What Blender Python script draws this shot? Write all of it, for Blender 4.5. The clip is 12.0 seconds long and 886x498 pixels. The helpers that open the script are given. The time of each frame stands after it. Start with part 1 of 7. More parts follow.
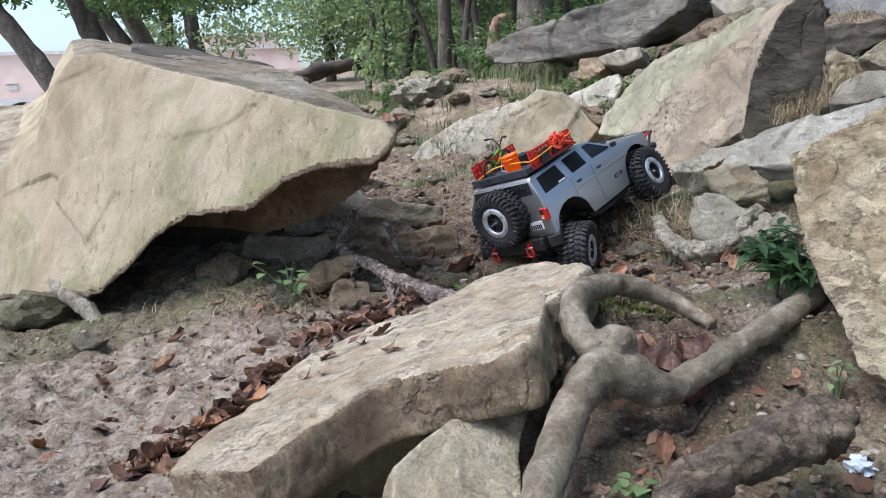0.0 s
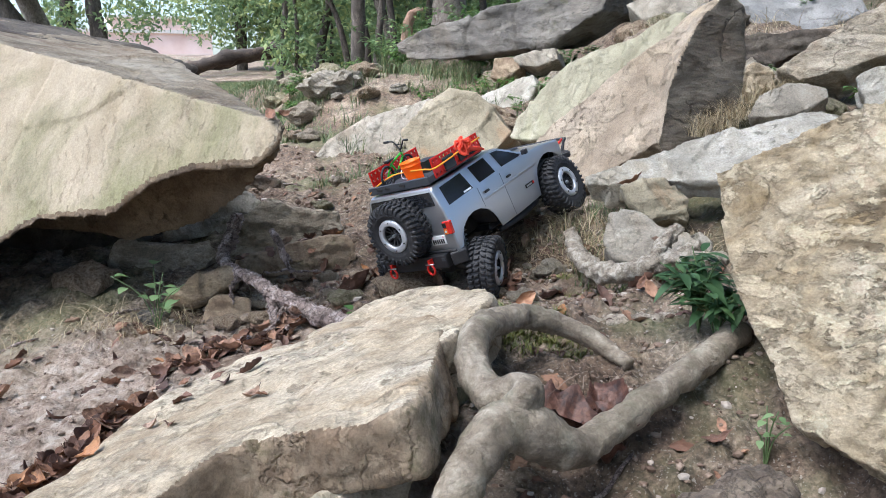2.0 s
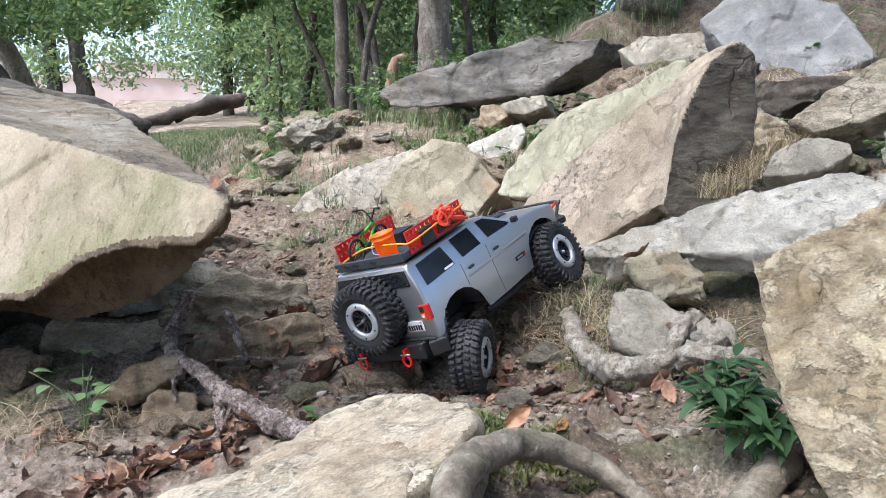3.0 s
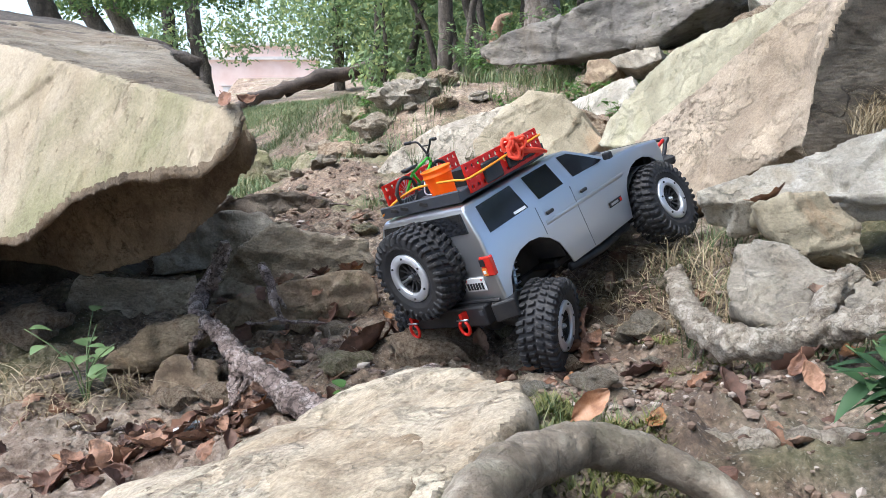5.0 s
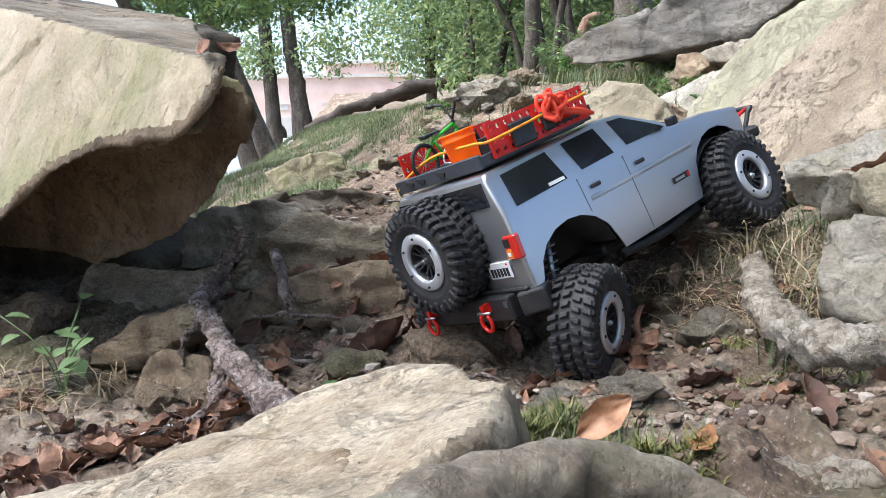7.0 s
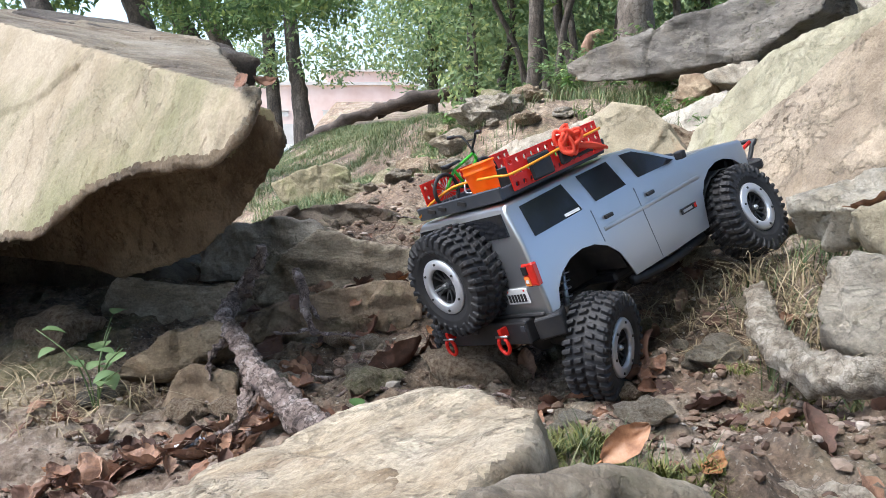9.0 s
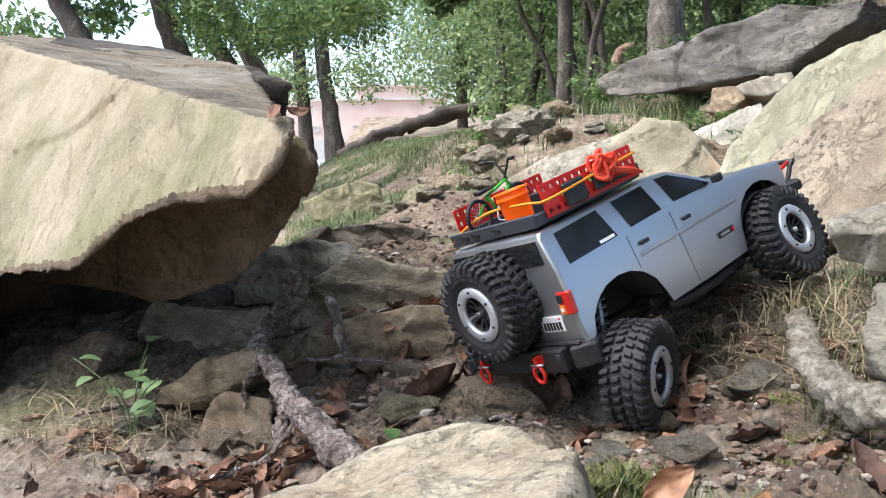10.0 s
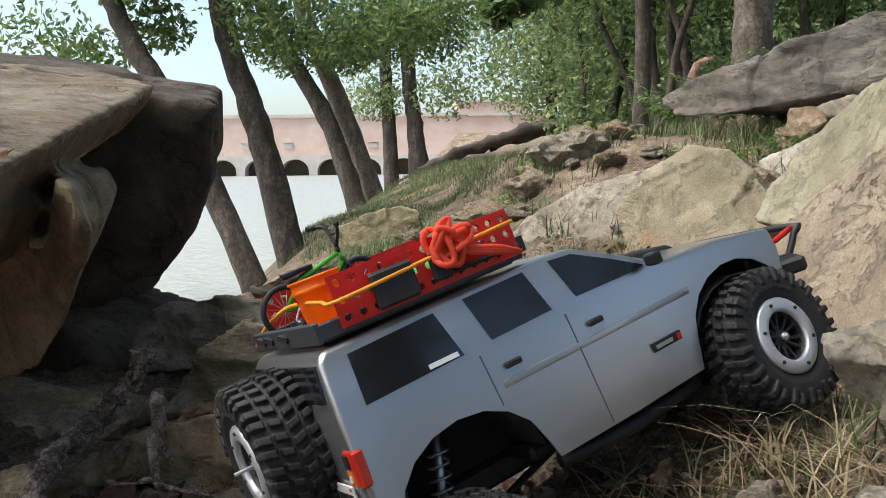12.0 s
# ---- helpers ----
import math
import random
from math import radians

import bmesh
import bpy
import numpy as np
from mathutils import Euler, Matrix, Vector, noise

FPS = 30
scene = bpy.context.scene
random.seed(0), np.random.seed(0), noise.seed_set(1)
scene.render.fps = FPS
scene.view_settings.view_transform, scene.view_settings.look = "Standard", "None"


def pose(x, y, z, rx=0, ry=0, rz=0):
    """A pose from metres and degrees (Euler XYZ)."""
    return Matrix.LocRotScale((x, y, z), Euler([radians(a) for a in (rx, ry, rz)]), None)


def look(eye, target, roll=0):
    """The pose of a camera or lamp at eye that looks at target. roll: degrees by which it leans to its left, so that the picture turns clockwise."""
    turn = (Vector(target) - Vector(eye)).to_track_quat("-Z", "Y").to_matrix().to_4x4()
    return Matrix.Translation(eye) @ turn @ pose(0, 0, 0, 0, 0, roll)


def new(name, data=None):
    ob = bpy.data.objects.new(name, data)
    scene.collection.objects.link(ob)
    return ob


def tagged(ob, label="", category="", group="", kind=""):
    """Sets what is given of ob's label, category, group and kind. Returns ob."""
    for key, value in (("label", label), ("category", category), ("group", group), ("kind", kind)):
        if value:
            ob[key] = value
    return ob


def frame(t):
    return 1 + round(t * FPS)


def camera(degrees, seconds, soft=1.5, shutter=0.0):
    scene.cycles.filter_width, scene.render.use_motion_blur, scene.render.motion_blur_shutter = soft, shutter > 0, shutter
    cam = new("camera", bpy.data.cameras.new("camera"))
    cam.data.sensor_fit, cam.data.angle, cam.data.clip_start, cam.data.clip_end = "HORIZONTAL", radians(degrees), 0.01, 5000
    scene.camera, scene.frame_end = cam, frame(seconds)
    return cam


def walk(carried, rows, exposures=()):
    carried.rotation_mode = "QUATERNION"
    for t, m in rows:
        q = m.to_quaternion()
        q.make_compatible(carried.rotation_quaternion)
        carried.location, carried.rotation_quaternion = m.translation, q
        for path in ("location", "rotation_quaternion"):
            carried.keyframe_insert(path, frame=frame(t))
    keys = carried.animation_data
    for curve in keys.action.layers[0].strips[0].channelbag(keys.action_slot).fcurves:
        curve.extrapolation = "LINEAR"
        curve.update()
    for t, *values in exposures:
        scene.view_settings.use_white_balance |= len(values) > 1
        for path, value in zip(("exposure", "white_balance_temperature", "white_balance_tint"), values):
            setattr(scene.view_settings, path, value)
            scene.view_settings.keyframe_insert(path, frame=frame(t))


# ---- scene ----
cam = camera(56.2, 12.0, 0.4)
PATH = [
    (0, (0.009, 0.042, 0.624), (-0.015, 2.008, 0.259), -2.6),
    (0.5, (0.069, 0.071, 0.618), (0.066, 2.039, 0.262), -1.3),
    (1, (0.053, 0.115, 0.617), (0.091, 2.087, 0.286), -1.3),
    (1.5, (0.041, 0.151, 0.605), (0.13, 2.119, 0.258), -0.9),
    (2, (0.049, 0.214, 0.628), (0.231, 2.169, 0.247), -0.3),
    (2.5, (0.034, 0.333, 0.657), (0.31, 2.285, 0.321), -1.0),
    (3, (0.089, 0.43, 0.657), (0.298, 2.399, 0.374), -0.6),
    (3.5, (0.129, 0.439, 0.67), (0.143, 2.414, 0.353), -0.6),
    (3.7, (0.138, 0.46, 0.666), (0.046, 2.429, 0.33), -1.0),
    (5.3, (0.171, 0.744, 0.528), (0.111, 2.717, 0.205), -1.2),
    (5.5, (0.163, 0.785, 0.507), (0.045, 2.758, 0.198), -1.5),
    (6, (0.174, 0.859, 0.511), (-0.135, 2.813, 0.219), -2.4),
    (6.5, (0.213, 0.9, 0.517), (-0.105, 2.857, 0.249), -2.2),
    (7, (0.241, 0.852, 0.502), (-0.049, 2.81, 0.215), -1.6),
    (7.2, (0.251, 0.839, 0.499), (-0.029, 2.796, 0.195), -1.3),
    (8.8, (0.223, 0.799, 0.522), (-0.04, 2.762, 0.24), -0.7),
    (9, (0.223, 0.805, 0.527), (-0.061, 2.767, 0.261), -0.6),
    (9.5, (0.214, 0.812, 0.532), (-0.119, 2.771, 0.3), -1.1),
    (10, (0.219, 0.812, 0.542), (-0.138, 2.766, 0.309), -1.4),
    (10.5, (0.24, 0.868, 0.543), (-0.158, 2.812, 0.29), -1.8),
    (11, (0.293, 0.981, 0.54), (-0.295, 2.875, 0.282), -2.0),
    (11.5, (0.365, 1.131, 0.531), (-0.288, 3.009, 0.313), -0.7),
    (12, (0.396, 1.181, 0.575), (-0.191, 3.083, 0.382), -0.7),
]
walk(cam, [(t, look(eye, target, roll)) for t, eye, target, roll in PATH], [(0, 1.10, 5750, 10), (1.5, 1.34, 5750, 10), (6.5, 1.6, 5950, 10), (9, 1.56, 6000, 10), (11, 1.57, 6300, 10), (11.5, 1.7, 6500, 8), (12, 0.95, 6700, 8)])

# ---- light ----
world = bpy.data.worlds.new("sky")
scene.world = world
world.use_nodes = True
wn = world.node_tree
sky = wn.nodes.new("ShaderNodeTexSky")
sky.sky_type = "NISHITA"
sky.sun_disc = False
SUN_UP, SUN_ROUND = radians(58), radians(245)
sky.sun_elevation, sky.sun_rotation = SUN_UP, SUN_ROUND
sky.air_density, sky.dust_density, sky.ozone_density = 1.0, 3.0, 1.5
wn.nodes["Background"].inputs["Strength"].default_value = 0.15
wn.links.new(sky.outputs["Color"], wn.nodes["Background"].inputs["Color"])

sun = new("sun", bpy.data.lights.new("sun", "SUN"))
sun.data.energy, sun.data.angle, sun.data.color = 3.0, radians(40), (1.0, 0.97, 0.93)
sun_way = Vector((math.sin(SUN_ROUND) * math.cos(SUN_UP), math.cos(SUN_ROUND) * math.cos(SUN_UP), math.sin(SUN_UP)))
sun.matrix_world = look(sun_way * 30, (0, 0, 0))


# ---- materials ----
def nodes(name, rough=0.8, metal=0.0):
    m = bpy.data.materials.new(name)
    m.use_nodes = True
    t = m.node_tree
    b = t.nodes["Principled BSDF"]
    b.inputs["Roughness"].default_value = rough
    b.inputs["Metallic"].default_value = metal
    return m, t, b


def noise_tex(t, scale, detail=6, rough=0.6, coord="Object", stretch=(1, 1, 1), twist=0.0):
    c = t.nodes.new("ShaderNodeTexCoord")
    mp = t.nodes.new("ShaderNodeMapping")
    mp.inputs["Scale"].default_value = stretch
    t.links.new(c.outputs[coord], mp.inputs["Vector"])
    n = t.nodes.new("ShaderNodeTexNoise")
    n.inputs["Scale"].default_value = scale
    n.inputs["Detail"].default_value = detail
    n.inputs["Roughness"].default_value = rough
    n.inputs["Distortion"].default_value = twist
    t.links.new(mp.outputs["Vector"], n.inputs["Vector"])
    return n.outputs["Fac"]


def ramp(t, fac, stops):
    r = t.nodes.new("ShaderNodeValToRGB")
    e = r.color_ramp.elements
    while len(e) < len(stops):
        e.new(0.5)
    for k, (p, c) in zip(e, stops):
        k.position, k.color = p, (c[0], c[1], c[2], 1) if len(c) > 2 else (c[0], c[0], c[0], 1)
    t.links.new(fac, r.inputs["Fac"])
    return r.outputs["Color"]


def mix(t, a, b, fac, kind="MIX"):
    m = t.nodes.new("ShaderNodeMix")
    m.data_type, m.blend_type = "RGBA", kind
    for key, v in ((6, a), (7, b), (0, fac)):
        if hasattr(v, "is_linked"):
            t.links.new(v, m.inputs[key])
        elif key == 0:
            m.inputs[0].default_value = v
        else:
            m.inputs[key].default_value = (*v, 1)
    return m.outputs[2]


def math_node(t, op, a, b=0.5):
    m = t.nodes.new("ShaderNodeMath")
    m.operation, m.use_clamp = op, True
    for k, v in ((0, a), (1, b)):
        if hasattr(v, "is_linked"):
            t.links.new(v, m.inputs[k])
        else:
            m.inputs[k].default_value = v
    return m.outputs[0]


def bump(t, b, height, strength=0.5, distance=0.004):
    n = t.nodes.new("ShaderNodeBump")
    n.inputs["Strength"].default_value = strength
    n.inputs["Distance"].default_value = distance
    t.links.new(height, n.inputs["Height"])
    t.links.new(n.outputs["Normal"], b.inputs["Normal"])


def up_facing(t, lo, hi):
    g = t.nodes.new("ShaderNodeNewGeometry")
    s = t.nodes.new("ShaderNodeSeparateXYZ")
    t.links.new(g.outputs["Normal"], s.inputs[0])
    r = t.nodes.new("ShaderNodeMapRange")
    r.inputs["From Min"].default_value, r.inputs["From Max"].default_value = lo, hi
    t.links.new(s.outputs["Z"], r.inputs["Value"])
    return r.outputs[0]


def crack_tex(t, scale, wobble=0.25):
    """Distance to the nearest of a net of wandering cracks."""
    c = t.nodes.new("ShaderNodeTexCoord")
    n = t.nodes.new("ShaderNodeTexNoise")
    n.inputs["Scale"].default_value, n.inputs["Detail"].default_value = scale * 2.5, 6
    t.links.new(c.outputs["Object"], n.inputs["Vector"])
    s = t.nodes.new("ShaderNodeVectorMath")
    s.operation = "SCALE"
    s.inputs["Scale"].default_value = wobble * 4 / scale
    t.links.new(n.outputs["Color"], s.inputs[0])
    p = t.nodes.new("ShaderNodeVectorMath")
    t.links.new(c.outputs["Object"], p.inputs[0])
    t.links.new(s.outputs[0], p.inputs[1])
    v = t.nodes.new("ShaderNodeTexVoronoi")
    v.feature = "DISTANCE_TO_EDGE"
    v.inputs["Scale"].default_value = scale
    t.links.new(p.outputs[0], v.inputs["Vector"])
    return v.outputs["Distance"]


def stone(name, dark, mid, light, scale=6.0, stain=(0.30, 0.22, 0.10), stain_amount=0.45, moss=0.0, relief=0.7, layered=(1, 1, 1), grit=0.35, blotch=0.25, pit=0.4, crack=0.5, crust=0.3, pit_scale=62, pit_from=0.57):
    """Sandstone or gneiss: broad tone, iron stains, crust, cracks, pits, fine grain."""
    m, t, b = nodes(name, 0.9)
    broad = noise_tex(t, scale, 8, 0.62, stretch=layered, twist=0.4)
    col = ramp(t, broad, [(0.36, dark), (0.47, mid), (0.62, light)])
    st = ramp(t, noise_tex(t, scale * 0.7, 9, 0.68, twist=0.8), [(0.49, (0, 0, 0)), (0.62, (1, 1, 1))])
    col = mix(t, col, stain, math_node(t, "MULTIPLY", st, stain_amount))
    scab = ramp(t, noise_tex(t, scale * 2.3, 10, 0.72, stretch=layered, twist=0.5), [(0.53, (0, 0, 0)), (0.56, (1, 1, 1))])
    col = mix(t, col, (min(0.7, light[0] * 1.12), min(0.66, light[1] * 1.1), light[2] * 1.05), math_node(t, "MULTIPLY", scab, crust))
    mid_tone = noise_tex(t, scale * 5, 9, 0.75, stretch=layered)
    col = mix(t, col, ramp(t, mid_tone, [(0.36, (0.22, 0.21, 0.20)), (0.5, (0.5, 0.5, 0.5)), (0.64, (0.76, 0.76, 0.75))]), blotch, "OVERLAY")
    grain = noise_tex(t, 260, 3, 0.7)
    col = mix(t, col, ramp(t, grain, [(0.32, (0.2, 0.19, 0.18)), (0.5, (0.5, 0.5, 0.5)), (0.68, (0.78, 0.78, 0.77))]), grit, "OVERLAY")
    field = ramp(t, noise_tex(t, scale * 0.9, 4, 0.6), [(0.42, (0, 0, 0)), (0.6, (1, 1, 1))])
    holes = math_node(t, "MULTIPLY", ramp(t, noise_tex(t, pit_scale, 5, 0.65, stretch=layered), [(pit_from, (0, 0, 0)), (pit_from + 0.06, (1, 1, 1))]), field)
    low = (dark[0] * 0.42, dark[1] * 0.38, dark[2] * 0.34)
    col = mix(t, col, low, math_node(t, "MULTIPLY", holes, pit))
    torn = ramp(t, noise_tex(t, scale * 0.8, 3, 0.5, stretch=layered), [(0.5, (0, 0, 0)), (0.6, (1, 1, 1))])
    lines = math_node(t, "MULTIPLY", ramp(t, crack_tex(t, scale * 0.8), [(0.0, (1, 1, 1)), (0.028, (0, 0, 0))]), torn)
    col = mix(t, col, low, math_node(t, "MULTIPLY", lines, crack))
    if moss:
        patch_ = ramp(t, noise_tex(t, scale * 1.1, 10, 0.75), [(0.62 - 0.25 * moss, (0, 0, 0)), (0.70 - 0.2 * moss, (1, 1, 1))])
        col = mix(t, col, (0.12, 0.125, 0.04), math_node(t, "MULTIPLY", patch_, 0.6))
    t.links.new(col, b.inputs["Base Color"])
    hgt = mix(t, mid_tone, grain, 0.10)
    hgt = mix(t, hgt, scab, 0.18)
    hgt = math_node(t, "SUBTRACT", hgt, math_node(t, "MULTIPLY", holes, 0.35))
    hgt = math_node(t, "SUBTRACT", hgt, math_node(t, "MULTIPLY", lines, min(0.5, crack)))
    bump(t, b, hgt, min(1.0, relief), 0.016)
    return m


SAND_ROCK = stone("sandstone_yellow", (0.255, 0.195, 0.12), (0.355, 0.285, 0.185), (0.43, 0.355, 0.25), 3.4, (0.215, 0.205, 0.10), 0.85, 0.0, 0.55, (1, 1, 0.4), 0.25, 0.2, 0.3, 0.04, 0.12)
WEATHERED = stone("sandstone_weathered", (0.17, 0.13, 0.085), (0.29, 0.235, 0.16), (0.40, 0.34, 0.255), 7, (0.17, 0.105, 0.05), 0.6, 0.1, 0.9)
# Brown stone, with the underside's and right end's shade put into its tone.
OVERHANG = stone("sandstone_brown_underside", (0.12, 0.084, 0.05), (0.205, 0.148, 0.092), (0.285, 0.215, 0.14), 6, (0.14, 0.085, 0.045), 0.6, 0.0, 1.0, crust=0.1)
SAND_GREY = stone("sandstone_grey", (0.18, 0.155, 0.12), (0.32, 0.28, 0.22), (0.44, 0.395, 0.32), 7, (0.20, 0.145, 0.08), 0.5, 0.15, 0.9)
PALE_ROCK = stone("sandstone_pale", (0.30, 0.225, 0.14), (0.455, 0.37, 0.255), (0.55, 0.47, 0.35), 5, (0.31, 0.21, 0.115), 0.7, 0.0, 0.9, (1, 1, 1), 0.45, 0.4, 0.7, 0.3, 0.35)
TALL_ROCK = stone("sandstone_pinkish", (0.255, 0.195, 0.132), (0.345, 0.274, 0.195), (0.43, 0.352, 0.262), 3.2, (0.36, 0.285, 0.185), 0.6, 0.0, 0.9, (1, 1, 1), 0.35, 0.35, 0.85, 0.8, 0.3)
PITTED = stone("sandstone_pitted", (0.28, 0.21, 0.12), (0.47, 0.38, 0.25), (0.60, 0.51, 0.365), 7, (0.29, 0.20, 0.095), 0.65, 0.0, 1.0, (1, 1, 1.6), 0.35, 0.4, 0.85, 0.5, 0.6, 42, 0.515)
BROWN_ROCK = stone("stone_brown", (0.155, 0.105, 0.066), (0.30, 0.22, 0.142), (0.46, 0.365, 0.255), 9, (0.17, 0.092, 0.045), 0.6, 0.25, 0.9)
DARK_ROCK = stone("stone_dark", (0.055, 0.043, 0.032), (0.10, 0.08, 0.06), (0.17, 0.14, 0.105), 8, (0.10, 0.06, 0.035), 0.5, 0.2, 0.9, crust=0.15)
GNEISS = stone("gneiss_grey", (0.055, 0.049, 0.042), (0.122, 0.110, 0.095), (0.215, 0.197, 0.171), 3.0, (0.13, 0.105, 0.075), 0.5, 0.1, 1.0, (0.8, 0.8, 1.9), 0.3, 0.35, 0.5, 0.7, 0.35)
SMOOTH_GREY = stone("gneiss_smooth_grey", (0.13, 0.125, 0.118), (0.20, 0.195, 0.185), (0.28, 0.27, 0.255), 4.0, (0.15, 0.135, 0.11), 0.4, 0.05, 0.5, (1, 1, 1), 0.3, 0.3, 0.3, 0.3, 0.2)
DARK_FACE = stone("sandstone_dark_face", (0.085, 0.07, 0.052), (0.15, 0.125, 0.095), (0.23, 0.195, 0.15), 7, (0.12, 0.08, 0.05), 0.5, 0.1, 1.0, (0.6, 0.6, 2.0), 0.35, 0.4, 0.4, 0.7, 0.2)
ORANGE_ROCK = stone("sandstone_orange", (0.22, 0.185, 0.12), (0.31, 0.265, 0.18), (0.40, 0.345, 0.25), 4, (0.40, 0.20, 0.085), 0.7, 0.12, 0.8)
GREEN_ROCK = stone("stone_green_film", (0.13, 0.115, 0.065), (0.235, 0.20, 0.12), (0.36, 0.31, 0.205), 6, (0.15, 0.155, 0.06), 0.7, 0.35, 0.9)
MOSSY_SHELF = stone("sandstone_mossy_shelf", (0.36, 0.30, 0.20), (0.50, 0.43, 0.31), (0.60, 0.53, 0.41), 6, (0.22, 0.21, 0.08), 0.6, 0.15, 0.9)
GREEN_FILM = stone("sandstone_green_film", (0.235, 0.21, 0.138), (0.335, 0.305, 0.205), (0.43, 0.39, 0.285), 3.4, (0.255, 0.245, 0.135), 0.75, 0.1, 0.8, (1, 1, 1), 0.25, 0.22, 0.4, 0.5, 0.25)
SLOPE_TAN = stone("sandstone_slope_tan", (0.22, 0.18, 0.125), (0.345, 0.285, 0.205), (0.46, 0.395, 0.30), 7, (0.20, 0.135, 0.075), 0.6, 0.1, 1.0, (1, 1, 2.0), 0.4, 0.45, 0.6, 0.6, 0.3)
LEDGE_GREY = stone("sandstone_ledge_grey", (0.24, 0.215, 0.17), (0.375, 0.345, 0.285), (0.50, 0.465, 0.40), 5, (0.25, 0.20, 0.12), 0.55, 0.08, 0.85, (1, 1, 1), 0.35, 0.35, 0.45, 0.5, 0.35)
TAN_ROCK = stone("sandstone_tan", (0.20, 0.145, 0.085), (0.33, 0.25, 0.155), (0.45, 0.36, 0.24), 9, (0.22, 0.13, 0.065), 0.6, 0.05, 1.0, (1, 1, 1.8), 0.35, 0.4, 0.5, 0.5, 0.3)


# ---- modelling helpers ----
def mesh_object(name, bm, material, parent=None, smooth=True, base=None):
    me = bpy.data.meshes.new(name)
    bm.to_mesh(me)
    bm.free()
    me.materials.append(material)
    if smooth:
        me.polygons.foreach_set("use_smooth", [True] * len(me.polygons))
    ob = new(name, me)
    ob.parent = parent
    return ob


def part(name, bm, material, parent, label="", smooth=True):
    ob = mesh_object(name, bm, material, parent, smooth)
    return tagged(ob, label) if label else ob


def add_loft(bm, at, outline, depth, back=(1, 1, 0, 0)):
    """A block whose front is the outline (x across, z up) and whose back is scaled by back[0:2] and moved by back[2:4]."""
    m = pose(*at)
    cx = sum(p[0] for p in outline) / len(outline)
    cz = sum(p[1] for p in outline) / len(outline)
    front = [bm.verts.new(m @ Vector((x, 0, z))) for x, z in outline]
    rear = [bm.verts.new(m @ Vector((cx + (x - cx) * back[0] + back[2], depth, cz + (z - cz) * back[1] + back[3]))) for x, z in outline]
    k = len(outline)
    faces = [bm.faces.new(front), bm.faces.new(rear[::-1])]
    for i in range(k):
        j = (i + 1) % k
        faces.append(bm.faces.new((front[j], front[i], rear[i], rear[j])))
    bmesh.ops.recalc_face_normals(bm, faces=faces)


def remeshed(bm, voxel):
    me = bpy.data.meshes.new("block")
    bm.to_mesh(me)
    bm.free()
    ob = bpy.data.objects.new("block", me)
    scene.collection.objects.link(ob)
    md = ob.modifiers.new("remesh", "REMESH")
    md.mode, md.voxel_size = "VOXEL", voxel
    dg = bpy.context.evaluated_depsgraph_get()
    out = bpy.data.meshes.new_from_object(ob.evaluated_get(dg))
    bpy.data.objects.remove(ob)
    bpy.data.meshes.remove(me)
    return out


def smoothed(me, times):
    n = len(me.vertices)
    co = np.empty(n * 3)
    me.vertices.foreach_get("co", co)
    co = co.reshape(-1, 3)
    e = np.empty(len(me.edges) * 2, dtype=np.int32)
    me.edges.foreach_get("vertices", e)
    a, b = e[0::2], e[1::2]
    deg = np.maximum(np.bincount(np.r_[a, b], minlength=n), 1)[:, None]
    for _ in range(times):
        acc = np.stack([np.bincount(a, co[b, k], n) + np.bincount(b, co[a, k], n) for k in range(3)], 1)
        co = 0.5 * co + 0.5 * acc / deg
    return co


def spread_out(me, v, times):
    """Averages a vector at each vertex with its neighbours' and makes it of length 1 again."""
    n = len(me.vertices)
    e = np.empty(len(me.edges) * 2, dtype=np.int32)
    me.edges.foreach_get("vertices", e)
    a, b = e[0::2], e[1::2]
    for _ in range(times):
        v = v + np.stack([np.bincount(a, v[b, k], n) + np.bincount(b, v[a, k], n) for k in range(3)], 1)
        v = v / np.maximum(np.linalg.norm(v, axis=1, keepdims=True), 1e-9)
    return v


def roughen(me, co, amp, freq, seed, pits=0.0, layers=None, chip=1.0):
    me.vertices.foreach_set("co", co.ravel())
    me.update()
    nor = np.empty(len(me.vertices) * 3)
    me.vertex_normals.foreach_get("vector", nor)
    nor = nor.reshape(-1, 3)
    off = Vector((seed * 3.7, seed * 1.3, seed * 2.1))
    d = np.empty(len(co))
    for i, p in enumerate(co):
        v = Vector(p) * freq + off
        big = noise.fractal(v, 0.9, 2.1, 5, noise_basis="PERLIN_ORIGINAL")
        h = big * 0.7
        w3 = v * 0.9
        near, cells = noise.voronoi(w3)
        c = noise.cell_vector(cells[0] * 3.1)
        h += 1.5 * (Vector(c) - Vector((0.5, 0.5, 0.5))).dot(w3 - cells[0]) * chip
        if pits:
            h -= pits * max(0.0, noise.noise(v * 4.3) - 0.25) * 2
        if layers:
            w = (v[0] * layers[0] + v[1] * layers[1] + v[2] * layers[2]) * 2.2 + big * 0.5
            h += (abs((w % 1.0) - 0.5) - 0.25) * 0.9
        d[i] = h
    co = co + nor * (d * amp)[:, None]
    me.vertices.foreach_set("co", co.ravel())
    me.update()


ROCKS = 0


